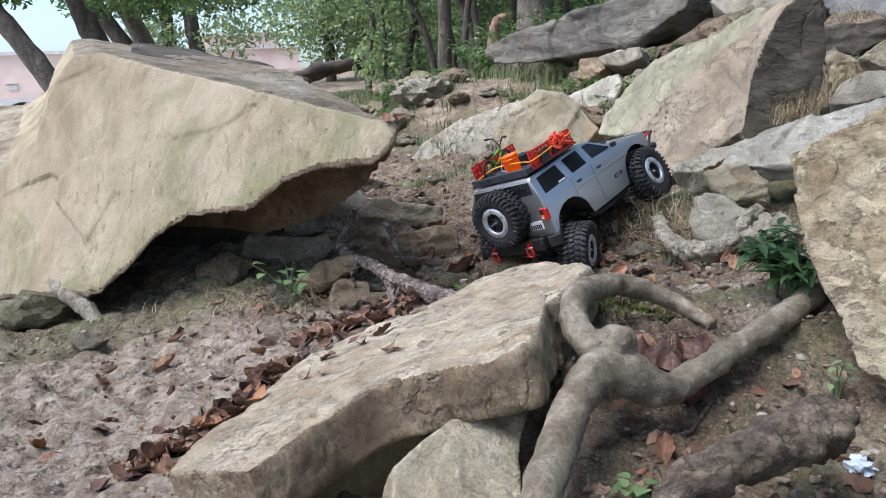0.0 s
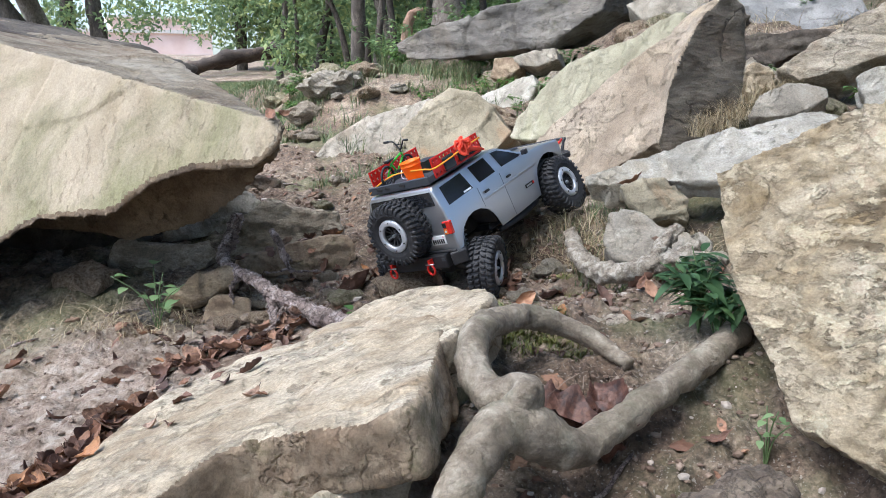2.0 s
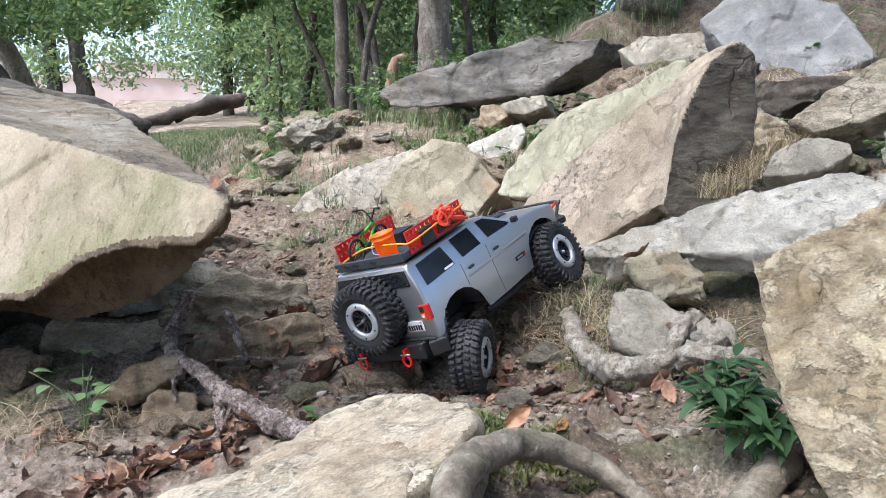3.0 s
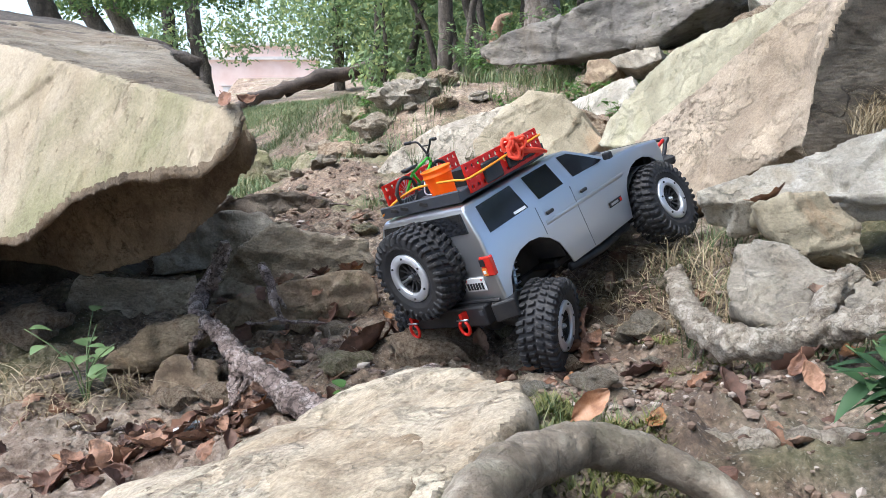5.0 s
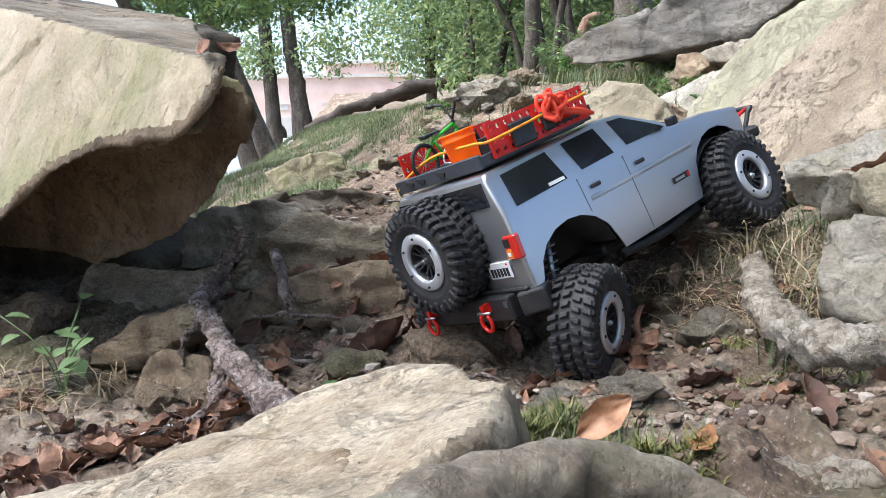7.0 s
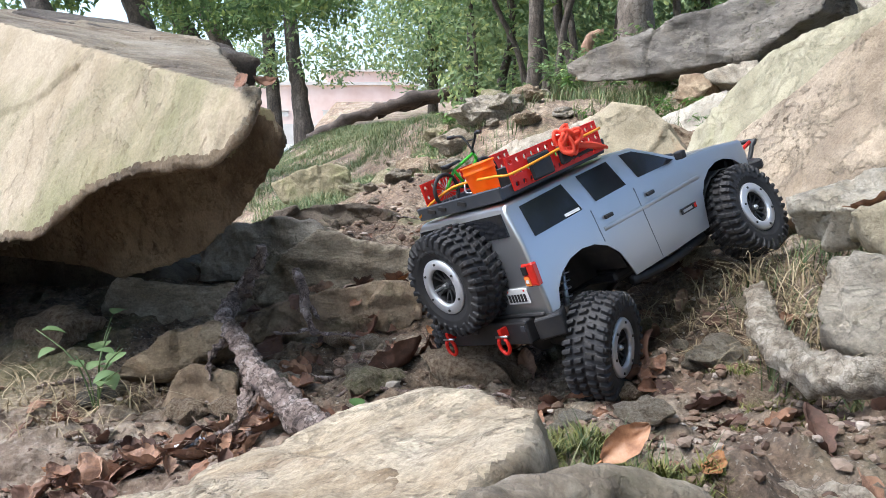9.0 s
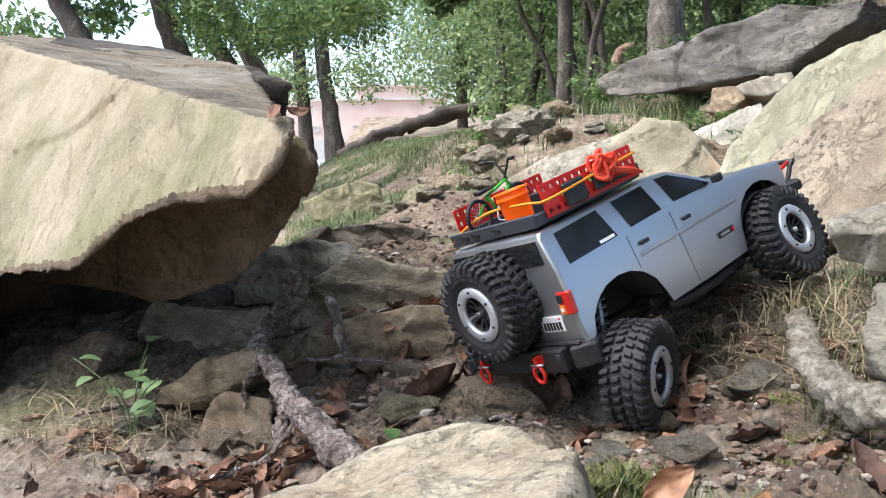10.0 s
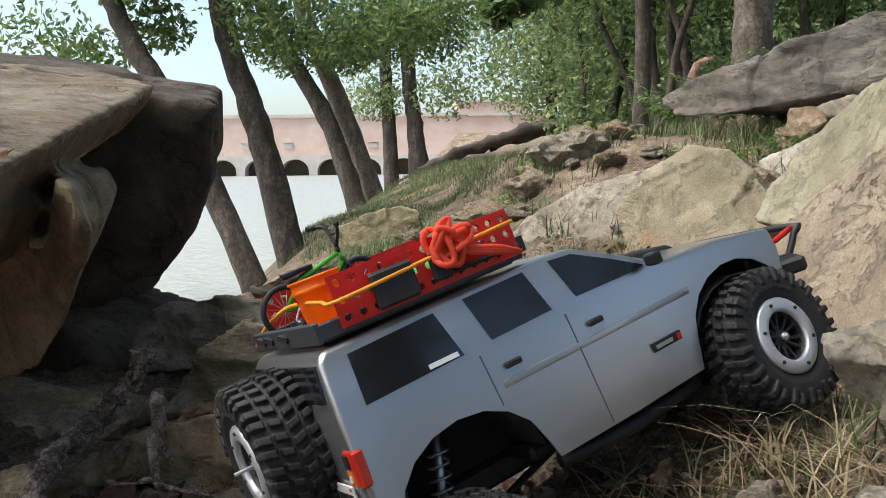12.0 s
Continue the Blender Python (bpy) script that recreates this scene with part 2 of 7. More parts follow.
def rock(name, blocks, material, label, voxel=0.006, soft=3, amp=0.008, freq=9.0, pits=0.0, layers=None, category="rock", group="", kind="", split=None, chip=1.0):
    """split: (way, cosine, material) for each side that gets its own stone colour by facing.
    Blocks joined into one stone, edges worn and the surface broken up."""
    global ROCKS
    ROCKS += 1
    bm = bmesh.new()
    for b in blocks:
        add_loft(bm, *b)
    me = remeshed(bm, voxel)
    co = smoothed(me, soft)
    base = Vector((co[:, 0].mean(), co[:, 1].mean(), co[:, 2].min()))
    me.vertices.foreach_set("co", co.ravel())
    me.update()
    vn = np.empty(len(me.vertices) * 3)
    me.vertex_normals.foreach_get("vector", vn)
    corner = np.empty(len(me.loops), dtype=np.int32)
    me.loops.foreach_get("vertex_index", corner)
    first = np.empty(len(me.polygons), dtype=np.int32)
    me.polygons.foreach_get("loop_start", first)
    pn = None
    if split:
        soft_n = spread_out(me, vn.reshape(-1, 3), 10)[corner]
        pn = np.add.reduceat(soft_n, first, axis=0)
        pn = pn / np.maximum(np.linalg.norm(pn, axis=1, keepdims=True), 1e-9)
    roughen(me, co, amp, freq, ROCKS, pits, layers, chip)
    me.transform(Matrix.Translation(-base))
    me.materials.clear()
    me.materials.append(material)
    me.polygons.foreach_set("use_smooth", [True] * len(me.polygons))
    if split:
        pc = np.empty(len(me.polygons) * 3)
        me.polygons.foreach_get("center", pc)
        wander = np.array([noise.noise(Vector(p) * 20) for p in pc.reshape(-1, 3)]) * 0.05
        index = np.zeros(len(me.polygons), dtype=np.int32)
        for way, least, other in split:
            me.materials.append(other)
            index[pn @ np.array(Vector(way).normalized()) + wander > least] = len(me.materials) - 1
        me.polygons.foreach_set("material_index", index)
    me.name = name
    ob = new(name, me)
    ob.location = base
    return tagged(ob, label, category, group, kind)


def curve_points(pts, radii, steps=6):
    """Catmull-Rom through the points."""
    out = []
    p = [Vector(q) for q in pts]
    k = len(p)
    for i in range(k - 1):
        a, b, c, d = p[max(i - 1, 0)], p[i], p[i + 1], p[min(i + 2, k - 1)]
        for s in range(steps):
            u = s / steps
            q = 0.5 * ((2 * b) + (c - a) * u + (2 * a - 5 * b + 4 * c - d) * u * u + (3 * b - a - 3 * c + d) * u ** 3)
            out.append((q, radii[i] * (1 - u) + radii[i + 1] * u))
    out.append((p[-1], radii[-1]))
    return out


def add_tube(bm, pts, radii, sides=12, steps=6, rough=0.0, freq=30.0, flat=1.0):
    """A swept limb with uneven girth, closed at both ends."""
    path = curve_points(pts, radii, steps) if steps > 1 else [(Vector(q), r) for q, r in zip(pts, radii)]
    rings = []
    side = None
    for i, (q, r) in enumerate(path):
        t = (path[min(i + 1, len(path) - 1)][0] - path[max(i - 1, 0)][0]).normalized()
        if side is None:
            side = t.orthogonal().normalized()
        side = (side - t * side.dot(t)).normalized()
        other = t.cross(side)
        ring = []
        for j in range(sides):
            a = 2 * math.pi * j / sides
            n = side * math.cos(a) + other * math.sin(a) * flat
            v = q + n * r
            if rough:
                v += n * (noise.fractal(v * freq, 0.8, 2.0, 4, noise_basis="PERLIN_ORIGINAL") * rough)
            ring.append(bm.verts.new(v))
        rings.append(ring)
    for a, b in zip(rings, rings[1:]):
        for j in range(sides):
            k = (j + 1) % sides
            bm.faces.new((a[j], a[k], b[k], b[j]))
    bm.faces.new(rings[0][::-1])
    bm.faces.new(rings[-1])
    return path


def add_box(bm, size, at=None):
    r = bmesh.ops.create_cube(bm, size=1)
    m = (at or Matrix()) @ Matrix.Diagonal((*size, 1))
    bmesh.ops.transform(bm, matrix=m, verts=r["verts"])
    return r["verts"]


# ---- ground ----
NEAR = [(-0.9, 0.6, 0.10), (-0.4, 1.2, 0.14), (-0.75, 1.7, 0.165), (-1.4, 1.6, 0.16), (-0.2, 1.66, 0.185), (-0.32, 1.78, 0.21),
        (-0.1, 1.83, 0.25), (-0.45, 2.0, 0.25), (0.38, 1.62, 0.275), (0.2, 1.83, 0.27), (0.05, 1.7, 0.235), (0.1, 2.1, 0.275),
        (-0.1, 2.4, 0.28), (0.25, 2.5, 0.30), (-0.66, 3.1, 0.27), (-0.2, 3.2, 0.30), (0.3, 3.0, 0.36), (-0.1, 3.8, 0.38),
        (0.37, 0.89, 0.17), (0.2, 0.8, 0.16), (0.0, 0.7, 0.13), (0.43, 1.18, 0.285), (0.28, 1.1, 0.212), (0.45, 1.5, 0.30), (-1.0, 3.0, 0.14), (-1.4, 2.9, -0.1), (0.27, 1.31, 0.325), (0.28, 1.68, 0.228), (0.29, 1.60, 0.248), (0.47, 1.91, 0.36), (-0.335, 1.10, 0.195), (-0.27, 1.27, 0.205), (-0.38, 0.93, 0.18)]
FAR = [(0.6, 1.35, 0.35), (0.65, 1.75, 0.38), (0.95, 2.0, 0.50), (1.3, 2.4, 0.60), (1.7, 3.2, 0.85), (0.5, 2.4, 0.36), (0.3, 4.0, 0.48),
       (0.26, 4.8, 0.72), (0.9, 4.3, 0.62), (-0.8, 4.5, 0.27), (-0.90, 3.4, 0.22), (-1.20, 4.1, 0.20), (-1.75, 5.2, 0.27), (-1.35, 3.5, -0.35), (-1.7, 4.2, -0.55), (-2.2, 4.9, -0.6), (-2.8, 5.8, -0.8), (-2.1, 6.3, 0.32), (-2.5, 7.8, 0.40), (-1.3, 9.0, 0.70),
       (-1.2, 13.0, 0.66), (-4.2, 14.0, 0.66), (-0.65, 8.0, 0.60), (-0.1, 7.0, 0.66), (0.9, 7.0, 1.08), (2.2, 7.0, 1.5), (-2.6, 3.6, -0.7), (-3.4, 7.4, -0.8), (-5.0, 9.0, -0.9), (-5.8, 13.0, -0.8), (-2.0, 2.4, -0.2)]
SPOTS = np.array(NEAR + FAR)


def ground_level(x, y):
    d2 = (SPOTS[:, 0] - x) ** 2 + (SPOTS[:, 1] - y) ** 2
    r = math.hypot(x - 0.1, y - 1.7)
    s = 0.012 + 0.010 * min(r, 4.0) ** 2 + 0.03 * max(0.0, r - 4.0) ** 2
    w = np.exp(-d2 / (2 * s)) + 1e-9 / (d2 + 0.01)
    z = float((w * SPOTS[:, 2]).sum() / w.sum())
    far = min(1.0, max(0.0, (math.hypot(x, y - 2) - 9) / 14))
    out = -1.2 if x < -0.28 * y else 1.6
    return z * (1 - far) + out * far


def ground_height(x, y):
    z = ground_level(x, y)
    v = Vector((x, y, 0.0))
    near = 1.0 / (1.0 + 0.05 * (x * x + (y - 1.7) ** 2))
    z += 0.020 * noise.fractal(v * 5, 0.9, 2.0, 4, noise_basis="PERLIN_ORIGINAL")
    z += near * 0.018 * noise.fractal(v * 22, 0.7, 2.0, 4, noise_basis="PERLIN_ORIGINAL")
    return z


def spread(lo, hi, fine_lo, fine_hi, step, grow=1.22):
    v = list(np.arange(fine_lo, fine_hi, step))
    s, a = step, fine_hi
    while a < hi:
        v.append(a)
        s *= grow
        a += s
    v.append(hi)
    s, a = step, fine_lo
    while a > lo:
        s *= grow
        a -= s
        v.insert(0, max(a, lo))
    return v


def dirt_material():
    m, t, b = nodes("dirt", 0.95)
    c = ramp(t, noise_tex(t, 5, 7, 0.65, twist=0.4), [(0.30, (0.066, 0.042, 0.028)), (0.47, (0.148, 0.104, 0.071)), (0.64, (0.265, 0.217, 0.162))])
    g = noise_tex(t, 120, 5, 0.7)
    c = mix(t, c, ramp(t, g, [(0.32, (0.2, 0.19, 0.18)), (0.68, (0.8, 0.79, 0.77))]), 0.85, "OVERLAY")
    c = mix(t, c, ramp(t, noise_tex(t, 30, 6, 0.7), [(0.36, (0.22, 0.22, 0.22)), (0.64, (0.78, 0.78, 0.78))]), 0.7, "OVERLAY")
    s = ramp(t, noise_tex(t, 260, 2, 0.5), [(0.62, (0, 0, 0)), (0.68, (1, 1, 1))])
    c = mix(t, c, (0.45, 0.40, 0.33), math_node(t, "MULTIPLY", s, 0.55))
    gr = ramp(t, noise_tex(t, 1.6, 6, 0.7), [(0.52, (0, 0, 0)), (0.62, (1, 1, 1))])
    c = mix(t, c, (0.11, 0.12, 0.045), math_node(t, "MULTIPLY", gr, 0.55))
    # dry sand has gathered in two places
    tc = t.nodes.new("ShaderNodeTexCoord")
    for place, reach, amount in (((-0.42, 1.15, 0.15), 0.62, 0.85), ((0.24, 1.52, 0.26), 0.26, 0.15)):
        far = t.nodes.new("ShaderNodeVectorMath")
        far.operation = "DISTANCE"
        t.links.new(tc.outputs["Object"], far.inputs[0])
        far.inputs[1].default_value = place
        edge = math_node(t, "ADD", math_node(t, "MULTIPLY", far.outputs["Value"], 0.5 / reach), math_node(t, "MULTIPLY", noise_tex(t, 11, 8, 0.7), 0.5))
        lay = ramp(t, edge, [(0.58, (1, 1, 1)), (0.78, (0, 0, 0))])
        sand = ramp(t, noise_tex(t, 38, 8, 0.72), [(0.36, (0.15, 0.10, 0.07)), (0.5, (0.345, 0.265, 0.20)), (0.64, (0.53, 0.45, 0.37))])
        c = mix(t, c, sand, math_node(t, "MULTIPLY", lay, amount))
    t.links.new(c, b.inputs["Base Color"])
    clods = t.nodes.new("ShaderNodeTexVoronoi")
    clods.inputs["Scale"].default_value = 95
    t.links.new(tc.outputs["Object"], clods.inputs["Vector"])
    bump(t, b, mix(t, mix(t, noise_tex(t, 42, 8, 0.72), noise_tex(t, 240, 4, 0.6), 0.2), clods.outputs["Distance"], 0.25), 1.0, 0.018)
    return m


DIRT = dirt_material()


def build_ground():
    xs = spread(-400, 400, -1.1, 1.0, 0.010)
    ys = spread(-40, 600, 0.35, 3.4, 0.010)
    bm = bmesh.new()
    rows = [[bm.verts.new((x, y, ground_height(x, y))) for x in xs] for y in ys]
    for a, b in zip(rows, rows[1:]):
        for i in range(len(xs) - 1):
            bm.faces.new((a[i], a[i + 1], b[i + 1], b[i]))
    ob = mesh_object("ground", bm, DIRT)
    return tagged(ob, "bare trampled brown dirt trail with grit and litter", "ground", kind="structure")


build_ground()


def build_water():
    m, t, b = nodes("river_water", 0.28)
    b.inputs["Base Color"].default_value = (0.30, 0.31, 0.27, 1)
    bump(t, b, noise_tex(t, 1.6, 5, 0.65, stretch=(1, 2.5, 1)), 0.5, 0.3)
    bm = bmesh.new()
    v = [bm.verts.new(p) for p in ((-400, -40, -0.30), (60, -40, -0.30), (60, 400, -0.30), (-400, 400, -0.30))]
    bm.faces.new(v)
    tagged(mesh_object("water", bm, m), "pale shining river water below the bank", "water", kind="structure")


build_water()

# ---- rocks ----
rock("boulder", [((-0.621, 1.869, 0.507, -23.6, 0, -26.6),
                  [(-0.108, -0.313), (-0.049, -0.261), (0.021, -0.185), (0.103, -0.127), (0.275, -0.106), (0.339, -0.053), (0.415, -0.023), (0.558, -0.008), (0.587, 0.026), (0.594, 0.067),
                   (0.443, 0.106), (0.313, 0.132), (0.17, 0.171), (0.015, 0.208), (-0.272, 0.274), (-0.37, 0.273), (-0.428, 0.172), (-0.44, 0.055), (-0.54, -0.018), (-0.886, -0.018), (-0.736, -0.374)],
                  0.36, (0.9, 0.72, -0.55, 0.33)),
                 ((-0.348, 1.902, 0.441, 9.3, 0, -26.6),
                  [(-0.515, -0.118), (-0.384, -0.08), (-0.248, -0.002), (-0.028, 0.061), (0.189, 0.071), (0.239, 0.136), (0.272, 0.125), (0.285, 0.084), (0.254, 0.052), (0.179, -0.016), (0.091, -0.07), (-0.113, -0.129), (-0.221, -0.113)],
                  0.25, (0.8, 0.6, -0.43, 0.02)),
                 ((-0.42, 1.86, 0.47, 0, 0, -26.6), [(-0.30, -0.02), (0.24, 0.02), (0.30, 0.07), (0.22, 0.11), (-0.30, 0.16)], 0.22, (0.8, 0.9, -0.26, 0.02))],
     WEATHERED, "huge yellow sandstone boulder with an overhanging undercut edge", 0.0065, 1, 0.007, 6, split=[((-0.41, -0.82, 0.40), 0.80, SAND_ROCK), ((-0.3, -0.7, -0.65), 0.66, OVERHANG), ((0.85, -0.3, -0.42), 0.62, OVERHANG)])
# Stands in shadow: its darkness is put into the stone colour.
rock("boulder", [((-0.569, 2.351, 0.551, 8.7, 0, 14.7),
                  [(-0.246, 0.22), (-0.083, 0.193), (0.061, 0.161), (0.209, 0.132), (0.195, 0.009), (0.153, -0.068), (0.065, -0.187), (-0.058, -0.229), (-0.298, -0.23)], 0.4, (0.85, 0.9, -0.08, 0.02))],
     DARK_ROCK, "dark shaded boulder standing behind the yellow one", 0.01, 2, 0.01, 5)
SLAB = ((-0.058, 1.063, 0.297, -73.4, 0, -100.2),
        [(0.207, -0.242), (-0.002, -0.232), (-0.186, -0.204), (-0.254, -0.122), (-0.271, -0.009), (-0.298, 0.03), (-0.21, 0.17), (-0.149, 0.182), (-0.035, 0.186), (0.088, 0.179), (0.118, 0.17), (0.125, 0.113), (0.104, 0.047), (0.101, -0.017), (0.167, -0.054), (0.225, -0.087), (0.269, -0.109)],
        0.072, (1, 1, 0, 0))
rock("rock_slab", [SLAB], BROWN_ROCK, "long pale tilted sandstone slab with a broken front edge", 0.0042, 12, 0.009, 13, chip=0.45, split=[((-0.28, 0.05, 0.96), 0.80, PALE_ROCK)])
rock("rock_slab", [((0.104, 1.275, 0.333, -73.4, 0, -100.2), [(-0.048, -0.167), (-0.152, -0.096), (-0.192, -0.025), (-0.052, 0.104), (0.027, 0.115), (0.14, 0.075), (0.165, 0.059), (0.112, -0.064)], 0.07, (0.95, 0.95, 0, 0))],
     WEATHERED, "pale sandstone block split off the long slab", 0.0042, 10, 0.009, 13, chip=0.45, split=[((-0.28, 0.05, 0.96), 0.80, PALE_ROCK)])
rock("rock_slab", [((-0.048, 0.994, 0.196, -6.0, 0, 31.4), [(-0.245, -0.006), (-0.166, 0.024), (-0.052, 0.061), (0.027, 0.065), (0.143, 0.062), (0.179, 0.062), (0.149, 0.002), (0.095, -0.073), (0.062, -0.131), (-0.194, -0.12)], 0.16, (1, 1, 0, -0.03))],
     GREEN_ROCK, "mossy lower sandstone shelf under the long slab", 0.005, 1, 0.007, 12)
rock("rock_slab", [((0.042, 0.949, 0.249, -51.7, 0, 26.6), [(-0.129, -0.024), (-0.033, 0.018), (0.025, 0.042), (0.096, 0.072), (0.099, 0.06), (0.071, 0.023), (0.016, -0.051), (-0.01, -0.13), (-0.16, -0.10)], 0.07, (1, 1, 0, 0.0))],
     MOSSY_SHELF, "pale sandstone shelf with a moss patch below the slab", 0.004, 1, 0.006, 14)
rock("rock_slab", [((0.109, 1.103, 0.215, -17.8, 0, -15.5), [(0.034, 0.13), (0.018, 0.107), (0.003, 0.051), (-0.017, -0.026), (-0.034, -0.089), (-0.04, -0.122), (-0.004, -0.119), (0.007, -0.051), (0.022, 0.024), (0.038, 0.094)], 0.13, (1, 1, 0.02, 0.01))],
     GREEN_ROCK, "thin upright sandstone flake between slab and root", 0.0045, 1, 0.004, 16)
rock("boulder", [((0.545, 1.105, 0.439, -37.1, 0, -45.1), [(-0.134, 0.103), (-0.114, 0.059), (-0.097, 0.011), (-0.056, -0.064), (-0.008, -0.129), (0.036, -0.198), (0.123, -0.224), (0.3, -0.2), (0.3, 0.3), (0.142, 0.256), (0.025, 0.215), (-0.097, 0.129)], 0.25, (0.9, 0.9, 0.05, 0))],
     PITTED, "pitted pale sandstone boulder beside the root", 0.0042, 1, 0.006, 18, pits=1.2)
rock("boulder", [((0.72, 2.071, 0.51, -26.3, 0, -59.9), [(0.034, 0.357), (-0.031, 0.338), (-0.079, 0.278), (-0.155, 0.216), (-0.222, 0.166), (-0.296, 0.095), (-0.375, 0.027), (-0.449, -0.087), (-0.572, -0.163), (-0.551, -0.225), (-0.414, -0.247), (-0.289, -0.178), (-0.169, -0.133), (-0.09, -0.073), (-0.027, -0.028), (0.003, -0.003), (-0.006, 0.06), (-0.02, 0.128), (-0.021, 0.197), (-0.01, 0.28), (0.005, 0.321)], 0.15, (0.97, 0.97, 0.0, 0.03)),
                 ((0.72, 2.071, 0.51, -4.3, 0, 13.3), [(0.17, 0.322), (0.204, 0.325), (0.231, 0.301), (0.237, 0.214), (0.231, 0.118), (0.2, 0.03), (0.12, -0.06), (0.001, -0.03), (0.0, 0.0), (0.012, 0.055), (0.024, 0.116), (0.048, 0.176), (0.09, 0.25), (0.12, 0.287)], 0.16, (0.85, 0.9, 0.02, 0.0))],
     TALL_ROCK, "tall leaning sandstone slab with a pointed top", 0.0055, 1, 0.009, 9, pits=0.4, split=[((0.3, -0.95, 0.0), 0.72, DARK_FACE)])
rock("rock_slab", [((0.687, 4.527, 0.909, -12.1, 0, -43.3), [(-0.622, -0.041), (-0.429, 0.033), (-0.144, 0.091), (0.31, 0.178), (0.667, 0.151), (0.634, 0.071), (0.343, -0.094), (0.021, -0.116), (-0.257, -0.143), (-0.523, -0.129)], 0.5, (0.9, 0.8, 0.0, 0.12))],
     GNEISS, "long grey layered rock slab on the slope", 0.011, 1, 0.026, 5, layers=(0.11, 0.16, 1))
rock("boulder", [((0.390, 3.310, 0.489, -20.0, 0, -27.9), [(-0.23, -0.02), (-0.139, 0.09), (-0.055, 0.155), (0.051, 0.134), (0.132, 0.074), (0.221, -0.016), (0.139, -0.13), (-0.015, -0.2), (-0.15, -0.17)], 0.3, (0.8, 0.8, 0.02, 0))],
     ORANGE_ROCK, "yellow boulder with an orange iron-stained patch", 0.008, 1, 0.012, 7)
rock("boulder", [((0.109, 3.560, 0.434, -35.1, 0, -20.6), [(-0.265, -0.133), (-0.221, -0.007), (-0.035, 0.121), (0.184, 0.192), (0.287, 0.094), (0.167, -0.05), (0.004, -0.14), (-0.123, -0.17)], 0.2, (0.9, 0.9, 0, 0))],
     SAND_GREY, "low pale rock beside the yellow boulder", 0.008, 1, 0.012, 8)
for at, outline, depth, back, mt, label in (
        ((0.697, 3.938, 0.594, -23.5, 0, -40.6), [(-0.166, -0.103), (-0.157, -0.005), (-0.028, 0.06), (0.095, 0.112), (0.128, 0.048), (0.109, -0.024), (0.019, -0.088)], 0.15, (0.9, 0.9, 0, 0), LEDGE_GREY, "flat grey stone wedged on the slope"),
        ((0.739, 4.331, 0.721, -17.6, 0, -32.0), [(-0.084, -0.05), (-0.063, 0.057), (0.065, 0.056), (0.082, -0.002), (-0.001, -0.061)], 0.12, (0.9, 0.9, 0, 0), BROWN_ROCK, "small blocky stone under the long slab"),
        ((0.878, 4.267, 0.767, -17.6, 0, -32.0), [(-0.125, 0), (-0.027, 0.035), (0.095, 0.056), (0.122, -0.007), (0.005, -0.046), (-0.071, -0.037)], 0.15, (0.9, 0.9, 0, 0), SAND_GREY, "small tan stone under the long slab"),
        ((-0.222, 5.021, 0.490, -12.0, 0, -32.0), [(-0.148, -0.1), (-0.052, 0.036), (0.053, 0.111), (0.096, 0.09), (0.07, -0.014), (-0.02, -0.122)], 0.12, (0.8, 0.8, 0, 0), PALE_ROCK, "pointed white stone standing in the grass"),
        ((-0.931, 4.593, 0.330, -11.3, 0, 5.7), [(-0.214, -0.012), (-0.088, 0.052), (0.076, 0.091), (0.148, 0.062), (0.191, -0.05), (0.046, -0.1), (-0.159, -0.1)], 0.25, (0.8, 0.8, 0, 0), GREEN_ROCK, "dark mossy rock beside the trail"),
        ((1.494, 3.018, 0.917, -36.7, 0, -29.7), [(-0.3, 0.128), (-0.168, 0.276), (0.131, 0.167), (0.253, -0.06), (0.105, -0.14), (-0.095, -0.145), (-0.183, -0.033)], 0.2, (0.9, 0.9, 0, 0), SMOOTH_GREY, "smooth grey slab high on the slope"),
        ((1.401, 3.822, 0.995, -24.1, 0, -26.6), [(-0.218, -0.01), (-0.114, 0.052), (0.098, 0.059), (0.213, 0.047), (0.149, -0.054), (-0.128, -0.094)], 0.3, (0.9, 0.9, 0, 0), SAND_GREY, "pale rock above the tall slab")):
    rock("stone", [(at, outline, depth, back)], mt, label, 0.008, 1, 0.010, 9)
